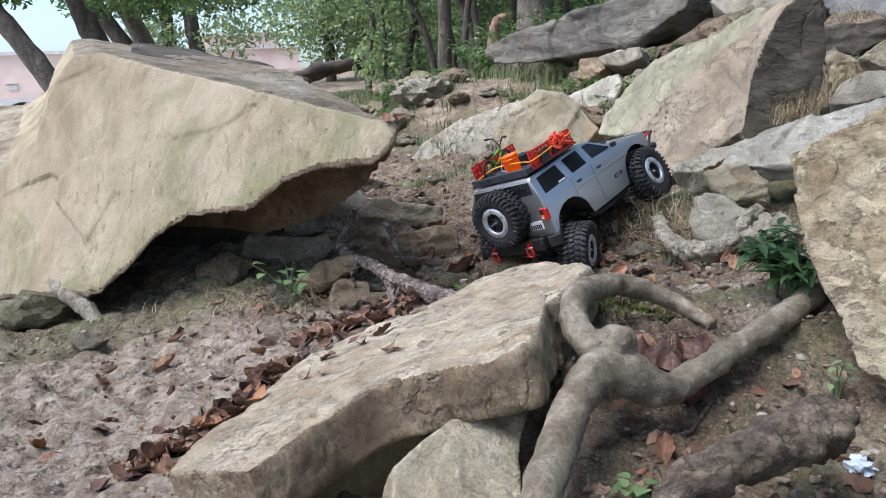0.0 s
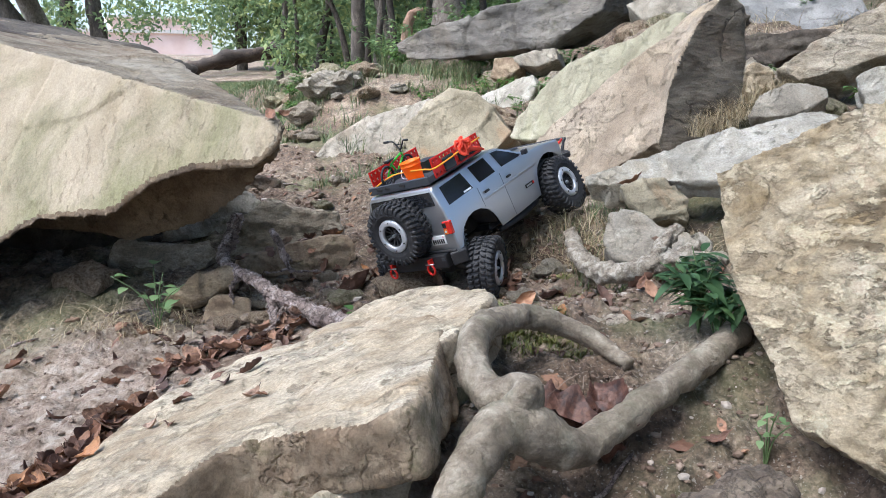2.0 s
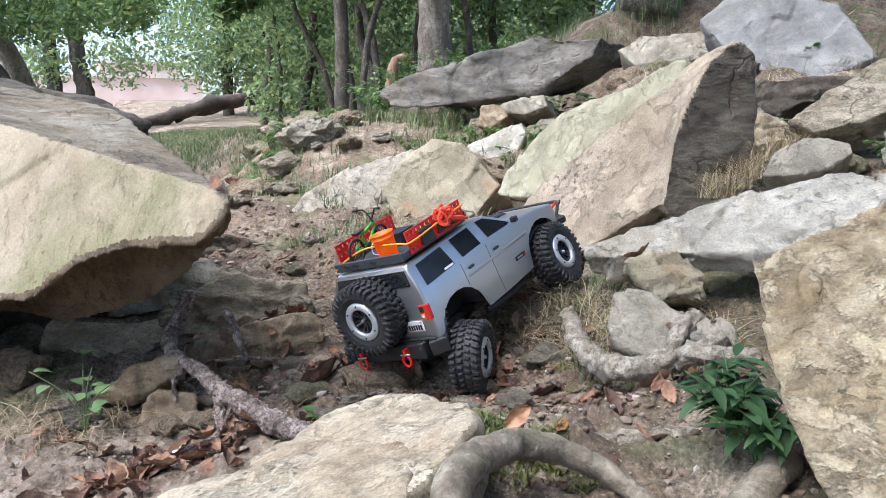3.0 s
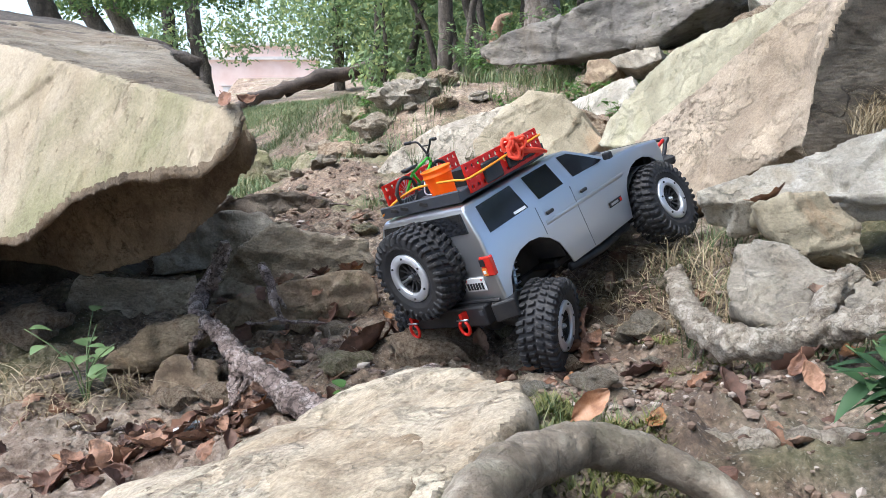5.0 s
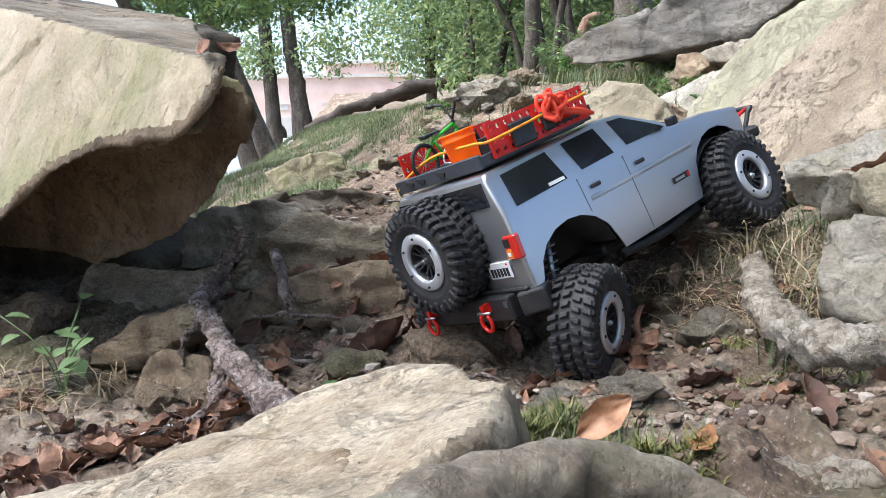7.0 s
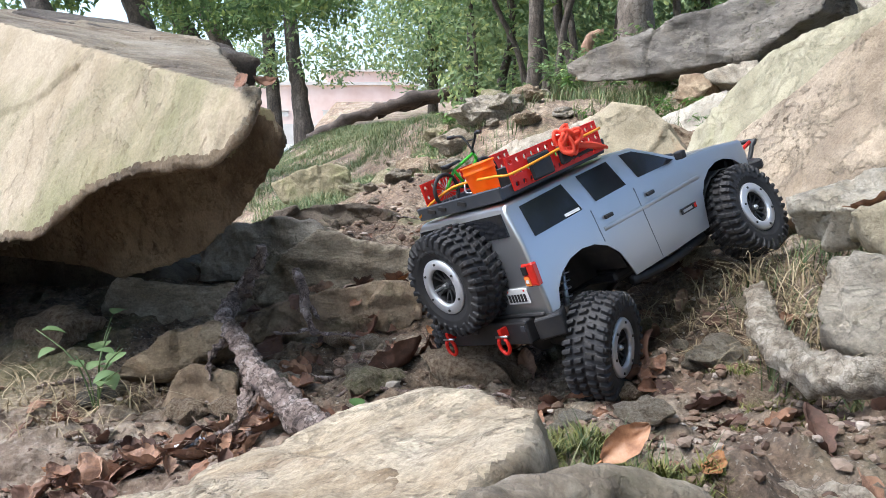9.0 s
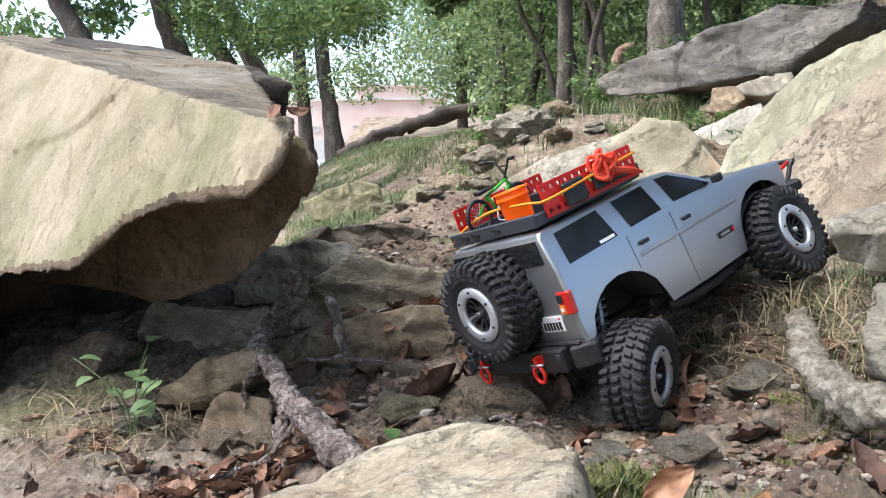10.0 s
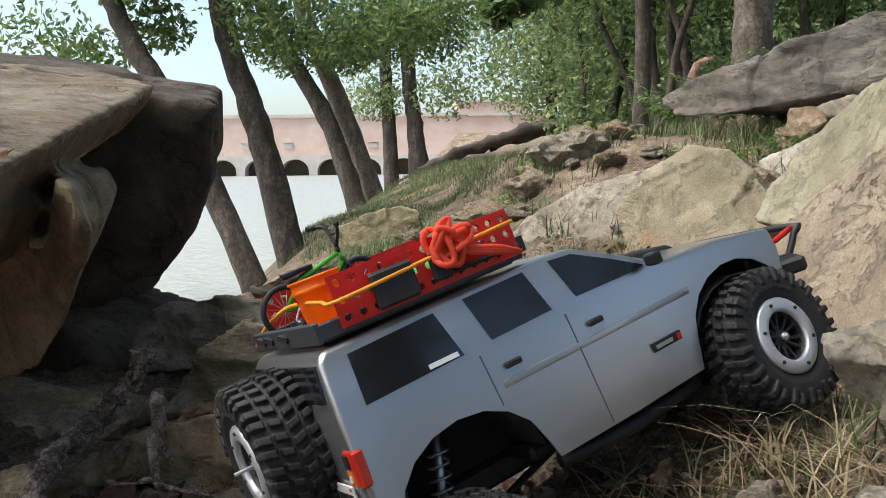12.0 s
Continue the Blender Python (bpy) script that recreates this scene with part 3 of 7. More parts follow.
for at, outline, depth, back, mt, label in (
        ((-0.411, 2.983, 0.310, -16.6, 0, 5.7), [(-0.23, -0.022), (-0.148, 0.021), (0.019, 0.049), (0.116, 0.043), (0.192, 0.009), (0.195, -0.06), (0.025, -0.06), (-0.17, -0.06)], 0.25, (0.9, 0.8, 0, 0.02), DARK_ROCK, "low mossy ledge across the trail"),
        ((-0.19, 2.15, 0.38, -15.0, 0, 12.0), [(-0.10, -0.13), (-0.078, -0.077), (-0.051, -0.055), (-0.005, -0.012), (0.021, 0.006), (0.059, -0.022), (0.104, -0.033), (0.17, -0.045), (0.19, -0.10), (0.15, -0.14)], 0.16, (0.85, 0.8, 0.02, 0.0), SLOPE_TAN, "wedge-shaped grey-brown rock beside the trail"),
        ((-0.30, 2.30, 0.39, -15.0, 0, 10.0), [(-0.16, -0.13), (-0.135, -0.052), (-0.094, -0.018), (-0.028, -0.008), (0.053, -0.014), (0.085, -0.037), (0.10, -0.12)], 0.16, (0.9, 0.8, 0, 0.01), SAND_GREY, "rounded grey rock behind the root"),
        ((-0.10, 1.93, 0.31, -15.0, 0, 14.0), [(-0.13, -0.07), (-0.12, -0.021), (-0.063, -0.009), (0.006, 0.006), (0.068, 0.018), (0.115, 0.019), (0.128, -0.028), (0.11, -0.065)], 0.10, (0.95, 0.9, 0.0, 0.0), BROWN_ROCK, "long brown ledge stone beside the bark-covered root"),
        ((-0.36, 2.05, 0.31, -20.0, 0, 6.0), [(-0.16, -0.08), (-0.147, -0.03), (-0.126, -0.002), (-0.005, -0.012), (0.065, -0.006), (0.08, -0.05), (0.0, -0.09)], 0.12, (0.9, 0.9, 0.0, 0.0), SLOPE_TAN, "grey-brown rock lying in the hollow below the boulder"),
        ((-0.27, 1.78, 0.265, -26.0, 0, 6.0), [(-0.085, -0.045), (-0.076, -0.030), (-0.038, -0.003), (0.01, 0.018), (0.051, 0.036), (0.066, 0.026), (0.06, -0.002), (0.034, -0.018), (-0.014, -0.035)], 0.06, (0.9, 0.9, 0.02, 0.0), TAN_ROCK, "tan rock strip under the bark-covered root"),
        ((-0.205, 1.735, 0.225, -35.0, 0, 6.0), [(-0.046, 0.007), (-0.023, 0.030), (0.036, 0.025), (0.04, -0.017), (0.012, -0.030), (-0.048, -0.026)], 0.05, (0.9, 0.9, 0.0, 0.0), BROWN_ROCK, "small square brown stone in the bank"),
        ((-0.22, 1.52, 0.185, -60.0, 0, 6.0), [(-0.05, 0.007), (-0.011, 0.032), (0.031, 0.040), (0.045, 0.018), (0.01, -0.012), (-0.03, -0.02)], 0.04, (0.95, 0.95, 0.0, 0.0), GREEN_ROCK, "flat mossy stone beside the long slab"),
        ((0.580, 1.675, 0.434, -17.5, 0, -18.4), [(-0.069, 0.013), (-0.035, 0.03), (0.012, 0.034), (0.05, -0.002), (0.057, -0.049), (-0.016, -0.05)], 0.1, (0.9, 0.9, 0.0, 0.0), ORANGE_ROCK, "tan stone under the flat ledge"),
        ((0.738, 1.734, 0.508, -56.2, 0, -37.9), [(0.225, 0.129), (0.137, 0.142), (0.055, 0.108), (-0.046, 0.05), (-0.127, -0.005), (-0.21, -0.062), (-0.255, -0.104), (-0.213, -0.121), (-0.135, -0.102), (-0.01, -0.084), (0.063, -0.074), (0.16, -0.02), (0.24, 0.08)], 0.05, (0.97, 0.97, 0.0, 0.0), LEDGE_GREY, "flat pale ledge stone on the slope"),
        ((0.52, 1.62, 0.41, -48.0, 0, -26.6), [(-0.055, -0.027), (-0.045, 0.003), (0.001, 0.006), (0.048, -0.018), (0.088, -0.022), (0.123, -0.045), (0.149, -0.092), (0.114, -0.11), (0.071, -0.097), (0.039, -0.115), (-0.015, -0.103), (-0.045, -0.078)], 0.07, (0.9, 0.9, 0.0, 0.0), SAND_GREY, "lumpy grey stone grown round by roots"),
        ((1.283, 2.247, 0.744, -36.7, 0, -29.7), [(-0.184, -0.086), (-0.077, 0.011), (0.024, 0.095), (0.118, 0.161), (0.22, 0.19), (0.23, -0.015), (0.073, -0.046), (-0.037, -0.102), (-0.124, -0.125)], 0.12, (0.9, 0.9, 0.0, 0.0), SLOPE_TAN, "pale slanting rock high on the slope"),
        ((1.127, 1.850, 0.629, -24.9, 0, -35.5), [(-0.072, 0.019), (-0.033, 0.049), (0.055, 0.065), (0.081, -0.065), (-0.031, -0.069)], 0.1, (0.9, 0.9, 0.0, 0.0), LEDGE_GREY, "pale stone at the edge of the slope"),
        ((1.096, 2.363, 0.649, -25.1, 0, -20.6), [(-0.032, 0.038), (0.03, 0.029), (0.042, -0.026), (-0.04, -0.041)], 0.1, (0.9, 0.9, 0.0, 0.0), PALE_ROCK, "small pale stone behind the tall slab"),
        # Added stone: the gap's shade is given as a dark colour.
        ((1.352, 2.746, 0.743, -18.5, 0, -26.6), [(-0.142, 0.032), (-0.069, 0.053), (0.168, 0.062), (0.171, -0.019), (0.032, -0.019), (-0.03, -0.057), (-0.129, -0.053)], 0.15, (0.9, 0.9, 0.0, 0.0), DARK_ROCK, "added dark stone for the shaded gap under the smooth slab"),
        ((1.112, 2.400, 0.669, -30.5, 0, -28.1), [(-0.051, 0.037), (-0.023, 0.047), (0.065, -0.003), (0.053, -0.033), (-0.044, -0.047)], 0.08, (0.9, 0.9, 0.0, 0.0), SAND_GREY, "thin tan stone edge on the slope")):
    rock("stone", [(at, outline, depth, back)], mt, label, 0.0045, 1, 0.012, 11, chip=1.3, layers=(0.1, 0.2, 1))
# Added rock backs the hollow; its dark colour stands for black shade.
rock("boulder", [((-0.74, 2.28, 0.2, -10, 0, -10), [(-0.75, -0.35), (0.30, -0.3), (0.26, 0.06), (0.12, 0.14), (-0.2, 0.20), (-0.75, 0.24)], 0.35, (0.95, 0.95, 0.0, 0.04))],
     DARK_ROCK, "added dark rock filling the shaded hollow under the boulder", 0.01, 1, 0.014, 6)
rock("rock_slab", [((0.82, 2.13, 0.453, -26.3, 0, -59.9), [(-0.182, 0.403), (-0.224, 0.406), (-0.321, 0.348), (-0.411, 0.323), (-0.54, 0.277), (-0.632, 0.198), (-0.692, 0.095), (-0.684, 0.027), (-0.491, 0.02), (-0.381, 0.107), (-0.332, 0.181), (-0.236, 0.228), (-0.148, 0.31)], 0.14, (0.97, 0.97, 0.0, 0.02))],
     GREEN_FILM, "green-filmed upper layer of the tall sandstone slab", 0.007, 1, 0.010, 8)
rock("stone", [((0.95, 2.0, 0.60, -40, 0, -30), [(0.03, 0.044), (0.108, 0.036), (0.113, 0.009), (0.076, -0.029), (0.001, -0.05), (-0.05, -0.05), (-0.03, 0.01)], 0.08, (0.9, 0.9, 0, 0))],
     SAND_GREY, "grey-tan stone lying in the dry grass", 0.005, 2, 0.007, 13)


# ---- roots ----
def bark_material(name, dark, mid, light, scale, stretch=(1, 1, 1), moss=0.0, relief=0.8, flakes=0.0):
    m, t, b = nodes(name, 0.85)
    c = ramp(t, noise_tex(t, scale, 7, 0.65, stretch=stretch, twist=0.5), [(0.3, dark), (0.5, mid), (0.7, light)])
    f = ramp(t, noise_tex(t, scale * 8, 4, 0.6, stretch=stretch), [(0.3, (0.3, 0.3, 0.3)), (0.7, (0.65, 0.65, 0.65))])
    c = mix(t, c, f, 0.5, "OVERLAY")
    if moss:
        p = ramp(t, noise_tex(t, scale * 0.7, 5, 0.6), [(0.5, (0, 0, 0)), (0.66, (1, 1, 1))])
        c = mix(t, c, (0.17, 0.18, 0.10), math_node(t, "MULTIPLY", p, moss))
    if flakes:
        e = ramp(t, crack_tex(t, scale * 1.6, 0.35), [(0.0, (1, 1, 1)), (0.10, (0, 0, 0))])
        c = mix(t, c, (dark[0] * 0.5, dark[1] * 0.45, dark[2] * 0.4), math_node(t, "MULTIPLY", e, flakes))
    t.links.new(c, b.inputs["Base Color"])
    hgt = noise_tex(t, scale * 3, 8, 0.72, stretch=stretch)
    if flakes:
        hgt = math_node(t, "SUBTRACT", hgt, math_node(t, "MULTIPLY", e, 0.4 * flakes))
    bump(t, b, hgt, relief, 0.008)
    return m


SMOOTH_BARK = bark_material("root_bark", (0.14, 0.11, 0.075), (0.29, 0.235, 0.17), (0.54, 0.465, 0.36), 27, moss=0.3, relief=1.0, flakes=0.22)
FLAKY_BARK = bark_material("flaky_bark", (0.075, 0.052, 0.042), (0.33, 0.25, 0.215), (0.72, 0.62, 0.57), 42, relief=1.0, flakes=0.75)
PALE_ROOT = bark_material("pale_root", (0.17, 0.13, 0.09), (0.40, 0.34, 0.26), (0.62, 0.56, 0.46), 46, relief=1.0, flakes=0.45)
LOG_BARK = bark_material("dead_log_bark", (0.018, 0.012, 0.009), (0.042, 0.030, 0.022), (0.11, 0.075, 0.055), 5, stretch=(0.3, 1, 1), relief=1.0, flakes=0.6)
SPLIT_WOOD = bark_material("split_wood", (0.16, 0.085, 0.055), (0.36, 0.22, 0.15), (0.52, 0.37, 0.27), 22, stretch=(1, 1, 0.3), relief=1.0)
BLACK_WOOD = bark_material("rotten_log", (0.045, 0.033, 0.024), (0.17, 0.128, 0.09), (0.42, 0.34, 0.25), 30, stretch=(0.35, 0.7, 1), relief=1.0, flakes=0.5)
TRUNK_BARK = bark_material("trunk_bark", (0.03, 0.024, 0.019), (0.085, 0.068, 0.054), (0.19, 0.16, 0.13), 14, stretch=(1, 1, 0.3), relief=1.0, flakes=0.7)
GREY_TRUNK = bark_material("grey_trunk_bark", (0.085, 0.066, 0.053), (0.20, 0.165, 0.135), (0.34, 0.30, 0.26), 12, stretch=(1, 1, 0.35), relief=1.0, flakes=0.6)


def limb(name, pts, radii, material, label, category="root", sides=14, steps=7, rough=0.004, freq=30, more=()):
    bm = bmesh.new()
    add_tube(bm, pts, radii, sides, steps, rough, freq)
    base = Vector(pts[0])
    bmesh.ops.translate(bm, vec=-base, verts=bm.verts)
    ob = mesh_object(name, bm, material)
    ob.location = base
    for p, r in more:
        bm = bmesh.new()
        add_tube(bm, [Vector(q) - base for q in p], r, sides, steps, rough, freq)
        part("branch", bm, material, ob)
    return tagged(ob, label, category)


limb("tree_root", [(0.07, 0.74, 0.16), (0.084, 0.8, 0.224), (0.108, 0.87, 0.243), (0.139, 0.93, 0.276), (0.178, 0.98, 0.298), (0.215, 0.99, 0.285), (0.25, 1.0, 0.262), (0.285, 1.02, 0.262), (0.359, 1.07, 0.283), (0.44, 1.13, 0.301), (0.52, 1.2, 0.318)],
     [0.02, 0.021, 0.021, 0.022, 0.026, 0.027, 0.022, 0.018, 0.0165, 0.017, 0.019], SMOOTH_BARK, "smooth grey-brown exposed tree root with a looped fork",
     sides=28, steps=14, rough=0.0035, freq=48,
     more=[([(0.19, 0.99, 0.29), (0.206, 1.005, 0.324), (0.176, 1.03, 0.311), (0.162, 1.08, 0.327), (0.173, 1.125, 0.350), (0.202, 1.18, 0.348), (0.249, 1.225, 0.340), (0.305, 1.24, 0.321), (0.35, 1.22, 0.299), (0.373, 1.18, 0.286)],
            [0.022, 0.019, 0.019, 0.019, 0.018, 0.017, 0.016, 0.014, 0.012, 0.008]),
           ([(0.186, 0.99, 0.30), (0.196, 0.988, 0.322), (0.207, 0.986, 0.338), (0.209, 0.986, 0.341)], [0.018, 0.015, 0.011, 0.005])])
limb("tree_root", [(-0.236, 2.03, 0.362), (-0.243, 1.99, 0.325), (-0.246, 1.93, 0.296), (-0.232, 1.86, 0.288), (-0.200, 1.80, 0.284), (-0.158, 1.74, 0.279), (-0.124, 1.68, 0.271), (-0.072, 1.62, 0.260), (-0.025, 1.56, 0.254), (0.028, 1.5, 0.258)],
     [0.005, 0.008, 0.012, 0.010, 0.010, 0.011, 0.013, 0.0155, 0.016, 0.012], FLAKY_BARK, "gnarled root with flaking pinkish-grey bark", sides=30, steps=20, rough=0.0055, freq=130,
     more=[([(-0.125, 1.68, 0.265), (-0.117, 1.645, 0.245), (-0.112, 1.61, 0.228), (-0.118, 1.585, 0.212), (-0.135, 1.57, 0.20)], [0.010, 0.008, 0.006, 0.005, 0.003]),
           ([(-0.246, 1.95, 0.30), (-0.225, 1.93, 0.315), (-0.222, 1.925, 0.345)], [0.010, 0.007, 0.004]),
           ([(-0.10, 1.65, 0.255), (-0.11, 1.60, 0.235), (-0.16, 1.565, 0.205)], [0.004, 0.003, 0.002]),
           ([(-0.243, 1.985, 0.322), (-0.222, 1.972, 0.342), (-0.216, 1.968, 0.372)], [0.009, 0.008, 0.006]),
           ([(-0.190, 1.785, 0.282), (-0.205, 1.755, 0.262), (-0.200, 1.735, 0.238)], [0.005, 0.0035, 0.002]),
           ([(-0.075, 1.60, 0.255), (-0.085, 1.575, 0.232), (-0.080, 1.555, 0.212)], [0.005, 0.0035, 0.002])])
limb("tree_root", [(-0.145, 1.91, 0.345), (-0.125, 1.88, 0.319), (-0.116, 1.86, 0.295), (-0.100, 1.845, 0.27)], [0.007, 0.007, 0.006, 0.004], FLAKY_BARK, "thin bare grey root hanging over the rock", sides=10, rough=0.003, freq=70,
     more=[([(-0.122, 1.875, 0.312), (-0.108, 1.87, 0.296), (-0.100, 1.868, 0.285)], [0.004, 0.003, 0.0015]), ([(-0.104, 1.85, 0.276), (-0.085, 1.84, 0.272), (-0.060, 1.835, 0.274), (-0.036, 1.84, 0.270)], [0.003, 0.0026, 0.002, 0.0012]),
           ([(-0.106, 1.85, 0.278), (-0.130, 1.84, 0.272), (-0.155, 1.835, 0.274)], [0.0025, 0.0018, 0.001])])
limb("tree_root", [(0.442, 1.775, 0.350), (0.437, 1.74, 0.350), (0.424, 1.66, 0.342), (0.420, 1.59, 0.334), (0.432, 1.535, 0.328), (0.455, 1.50, 0.331), (0.487, 1.475, 0.343), (0.525, 1.455, 0.360), (0.57, 1.44, 0.385)],
     [0.009, 0.013, 0.014, 0.015, 0.017, 0.017, 0.016, 0.015, 0.012], PALE_ROOT, "pale knobbly root curving along the bank", sides=26, steps=14, rough=0.007, freq=75,
     more=[([(0.50, 1.47, 0.35), (0.53, 1.50, 0.378), (0.56, 1.52, 0.40)], [0.013, 0.012, 0.008]), ([(0.515, 1.46, 0.355), (0.545, 1.40, 0.375), (0.575, 1.36, 0.38)], [0.011, 0.010, 0.007])])
limb("tree_root", [(0.30, 1.335, 0.285), (0.36, 1.33, 0.292), (0.42, 1.325, 0.297), (0.49, 1.32, 0.305)], [0.008, 0.012, 0.013, 0.010], PALE_ROOT, "pale root lying in the litter", sides=22, steps=12, rough=0.007, freq=75)
limb("tree_root", [(0.378, 2.12, 0.372), (0.385, 2.07, 0.372), (0.40, 2.0, 0.362), (0.418, 1.95, 0.345), (0.43, 1.91, 0.325)], [0.016, 0.020, 0.019, 0.018, 0.014], PALE_ROOT, "stub of a broken pale root below the tall slab", sides=24, steps=12, rough=0.008, freq=70,
     more=[([(0.392, 2.06, 0.366), (0.45, 2.05, 0.372), (0.53, 2.03, 0.385)], [0.012, 0.011, 0.007])])

limb("tree_root", [(-1.05, 1.99, 0.20), (-0.99, 1.96, 0.222), (-0.925, 1.92, 0.232), (-0.869, 1.87, 0.222), (-0.816, 1.83, 0.20), (-0.77, 1.78, 0.17)], [0.02, 0.022, 0.024, 0.022, 0.02, 0.014], PALE_ROOT, "pale weathered root at the foot of the boulder", sides=24, steps=10, rough=0.007, freq=60)
limb("broken_log", [(0.17, 0.775, 0.19), (0.23, 0.80, 0.236), (0.30, 0.83, 0.252), (0.355, 0.85, 0.263), (0.395, 0.867, 0.266), (0.402, 0.87, 0.266)], [0.012, 0.019, 0.026, 0.030, 0.032, 0.026], BLACK_WOOD, "dark broken log end lying in the dirt", "log", sides=30, steps=12, rough=0.009, freq=45)

# ---- far shore ----
# Brick made paler than it is: haze and glare put into its colour.
BRICK, _t, _b = nodes("dam_brick", 0.9)
_t.links.new(ramp(_t, noise_tex(_t, 0.25, 5, 0.6), [(0.3, (0.66, 0.45, 0.36)), (0.7, (0.80, 0.62, 0.53))]), _b.inputs["Base Color"])
CONCRETE, _t, _b = nodes("dam_concrete", 0.9)
_t.links.new(ramp(_t, noise_tex(_t, 0.4, 6, 0.65), [(0.3, (0.50, 0.45, 0.39)), (0.7, (0.68, 0.62, 0.55))]), _b.inputs["Base Color"])


def build_dam():
    at = pose(-58, 128, -0.6, 0, 0, 18)
    dam = new("powerhouse")
    dam.matrix_world = at
    # arched base, one bay after another
    w, h = 6.0, 3.6
    for k in range(12):
        c = -30.0 + k * w
        out = [(c - w / 2, h), (c - w / 2, 0), (c - 2.3, 0), (c - 2.3, 1.0)] + [(c - 2.3 * math.cos(a), 1.0 + 2.0 * math.sin(a)) for a in np.linspace(0, math.pi, 11)[1:-1]] + [(c + 2.3, 1.0), (c + 2.3, 0), (c + w / 2, 0), (c + w / 2, h)]
        bm = bmesh.new()
        f = [bm.verts.new((x, 0, z)) for x, z in out]
        r = [bm.verts.new((x, 3.0, z)) for x, z in out]
        bm.faces.new(f)
        for i in range(len(out)):
            j = (i + 1) % len(out)
            bm.faces.new((f[j], f[i], r[i], r[j]))
        bmesh.ops.recalc_face_normals(bm, faces=bm.faces)
        part("arch", bm, CONCRETE, dam, "pale concrete arch at the waterline", smooth=False)
    # Dark block behind the arches makes their openings look dark.
    bm = bmesh.new()
    add_box(bm, (72, 8, 3.6), pose(0, 7.2, 1.8))
    part("basement", bm, DARK_ROCK, dam, smooth=False)
    bm = bmesh.new()
    add_box(bm, (72, 10, 6.2), pose(0, 5.2, 6.7))
    add_box(bm, (12, 10, 2.2), pose(27, 5.2, 10.9))
    part("wall", bm, BRICK, dam, "pale red brick wall", smooth=False)
    bm = bmesh.new()
    add_box(bm, (73, 11, 0.5), pose(0, 5.2, 10.05))
    add_box(bm, (13, 11, 0.4), pose(27, 5.2, 12.2))
    part("coping", bm, CONCRETE, dam, smooth=False)
    for k in range(9):
        bm = bmesh.new()
        add_box(bm, (1.4, 0.3, 0.8), pose(-28 + 7 * k, 0.15, 5.2))
        add_box(bm, (1.7, 0.5, 0.15), pose(-28 + 7 * k, 0.1, 5.75))
        part("window", bm, CONCRETE, dam, smooth=False)
    tagged(dam, "long pale red brick powerhouse on concrete arches across the river", "building")


build_dam()

# ---- trees ----
def leaf_material(name, dark, light, through_amount=0.5):
    m, t, b = nodes(name, 0.6)
    g = t.nodes.new("ShaderNodeNewGeometry")
    c = ramp(t, g.outputs["Random Per Island"], [(0.0, dark), (0.6, light), (1.0, (light[0] * 1.6, light[1] * 1.25, light[2]))])
    t.links.new(c, b.inputs["Base Color"])
    tr = t.nodes.new("ShaderNodeBsdfTranslucent")
    t.links.new(c, tr.inputs["Color"])
    ms = t.nodes.new("ShaderNodeMixShader")
    ms.inputs[0].default_value = through_amount
    t.links.new(b.outputs[0], ms.inputs[1])
    t.links.new(tr.outputs[0], ms.inputs[2])
    t.links.new(ms.outputs[0], t.nodes["Material Output"].inputs["Surface"])
    return m


LEAF = leaf_material("tree_leaf", (0.055, 0.10, 0.035), (0.13, 0.21, 0.075))
LEAF_PALE = leaf_material("pale_leaf", (0.12, 0.18, 0.08), (0.23, 0.32, 0.15))


def leaf_cloud(rng, clumps, count, size, flat=0.75):
    """Many small folded leaves round the clump centres, as vertices and faces."""
    unit = lambda v: v / np.linalg.norm(v, axis=1, keepdims=True)
    pick = rng.integers(len(clumps), size=count)
    c = np.array([q for q, r in clumps])[pick]
    r = np.array([r for q, r in clumps])[pick][:, None]
    p = c + unit(rng.normal(size=(count, 3))) * r * rng.random((count, 1)) ** 0.45 * np.array((1, 1, flat))
    s = size * rng.uniform(0.6, 1.3, (count, 1))
    a = unit(rng.normal(size=(count, 3)))
    b = unit(np.cross(a, rng.normal(size=(count, 3))))
    n = np.cross(a, b)
    vs = np.stack([p - a * s, p + b * s * 0.42 + n * s * 0.12, p + a * s, p - b * s * 0.42 + n * s * 0.12], 1).reshape(-1, 3)
    i = np.arange(count)[:, None] * 4
    fs = np.concatenate([i + np.array((0, 1, 2)), i + np.array((0, 2, 3))])
    return vs, fs


def tree(name, pts, radii, clumps, count, size, label, bark=None, leaf=None, seed=1, branches=()):
    rng = np.random.default_rng(seed)
    base = Vector(pts[0])
    ob = new(name)
    ob.location = base
    bm = bmesh.new()
    add_tube(bm, [Vector(p) - base for p in pts], radii, 18, 12, radii[0] * 0.13, 14)
    for p, r in branches:
        add_tube(bm, [Vector(q) - base for q in p], r, 7, 4, r[0] * 0.1, 6)
    part("trunk", bm, bark or TRUNK_BARK, ob)
    if count:
        vs, fs = leaf_cloud(rng, [(np.array(c) - np.array(base), r) for c, r in clumps], count, size)
        me = bpy.data.meshes.new("crown")
        me.from_pydata(vs.tolist(), [], fs.tolist())
        me.materials.append(leaf or LEAF)
        c = new("crown", me)
        c.parent = ob
    return tagged(ob, label, "tree")


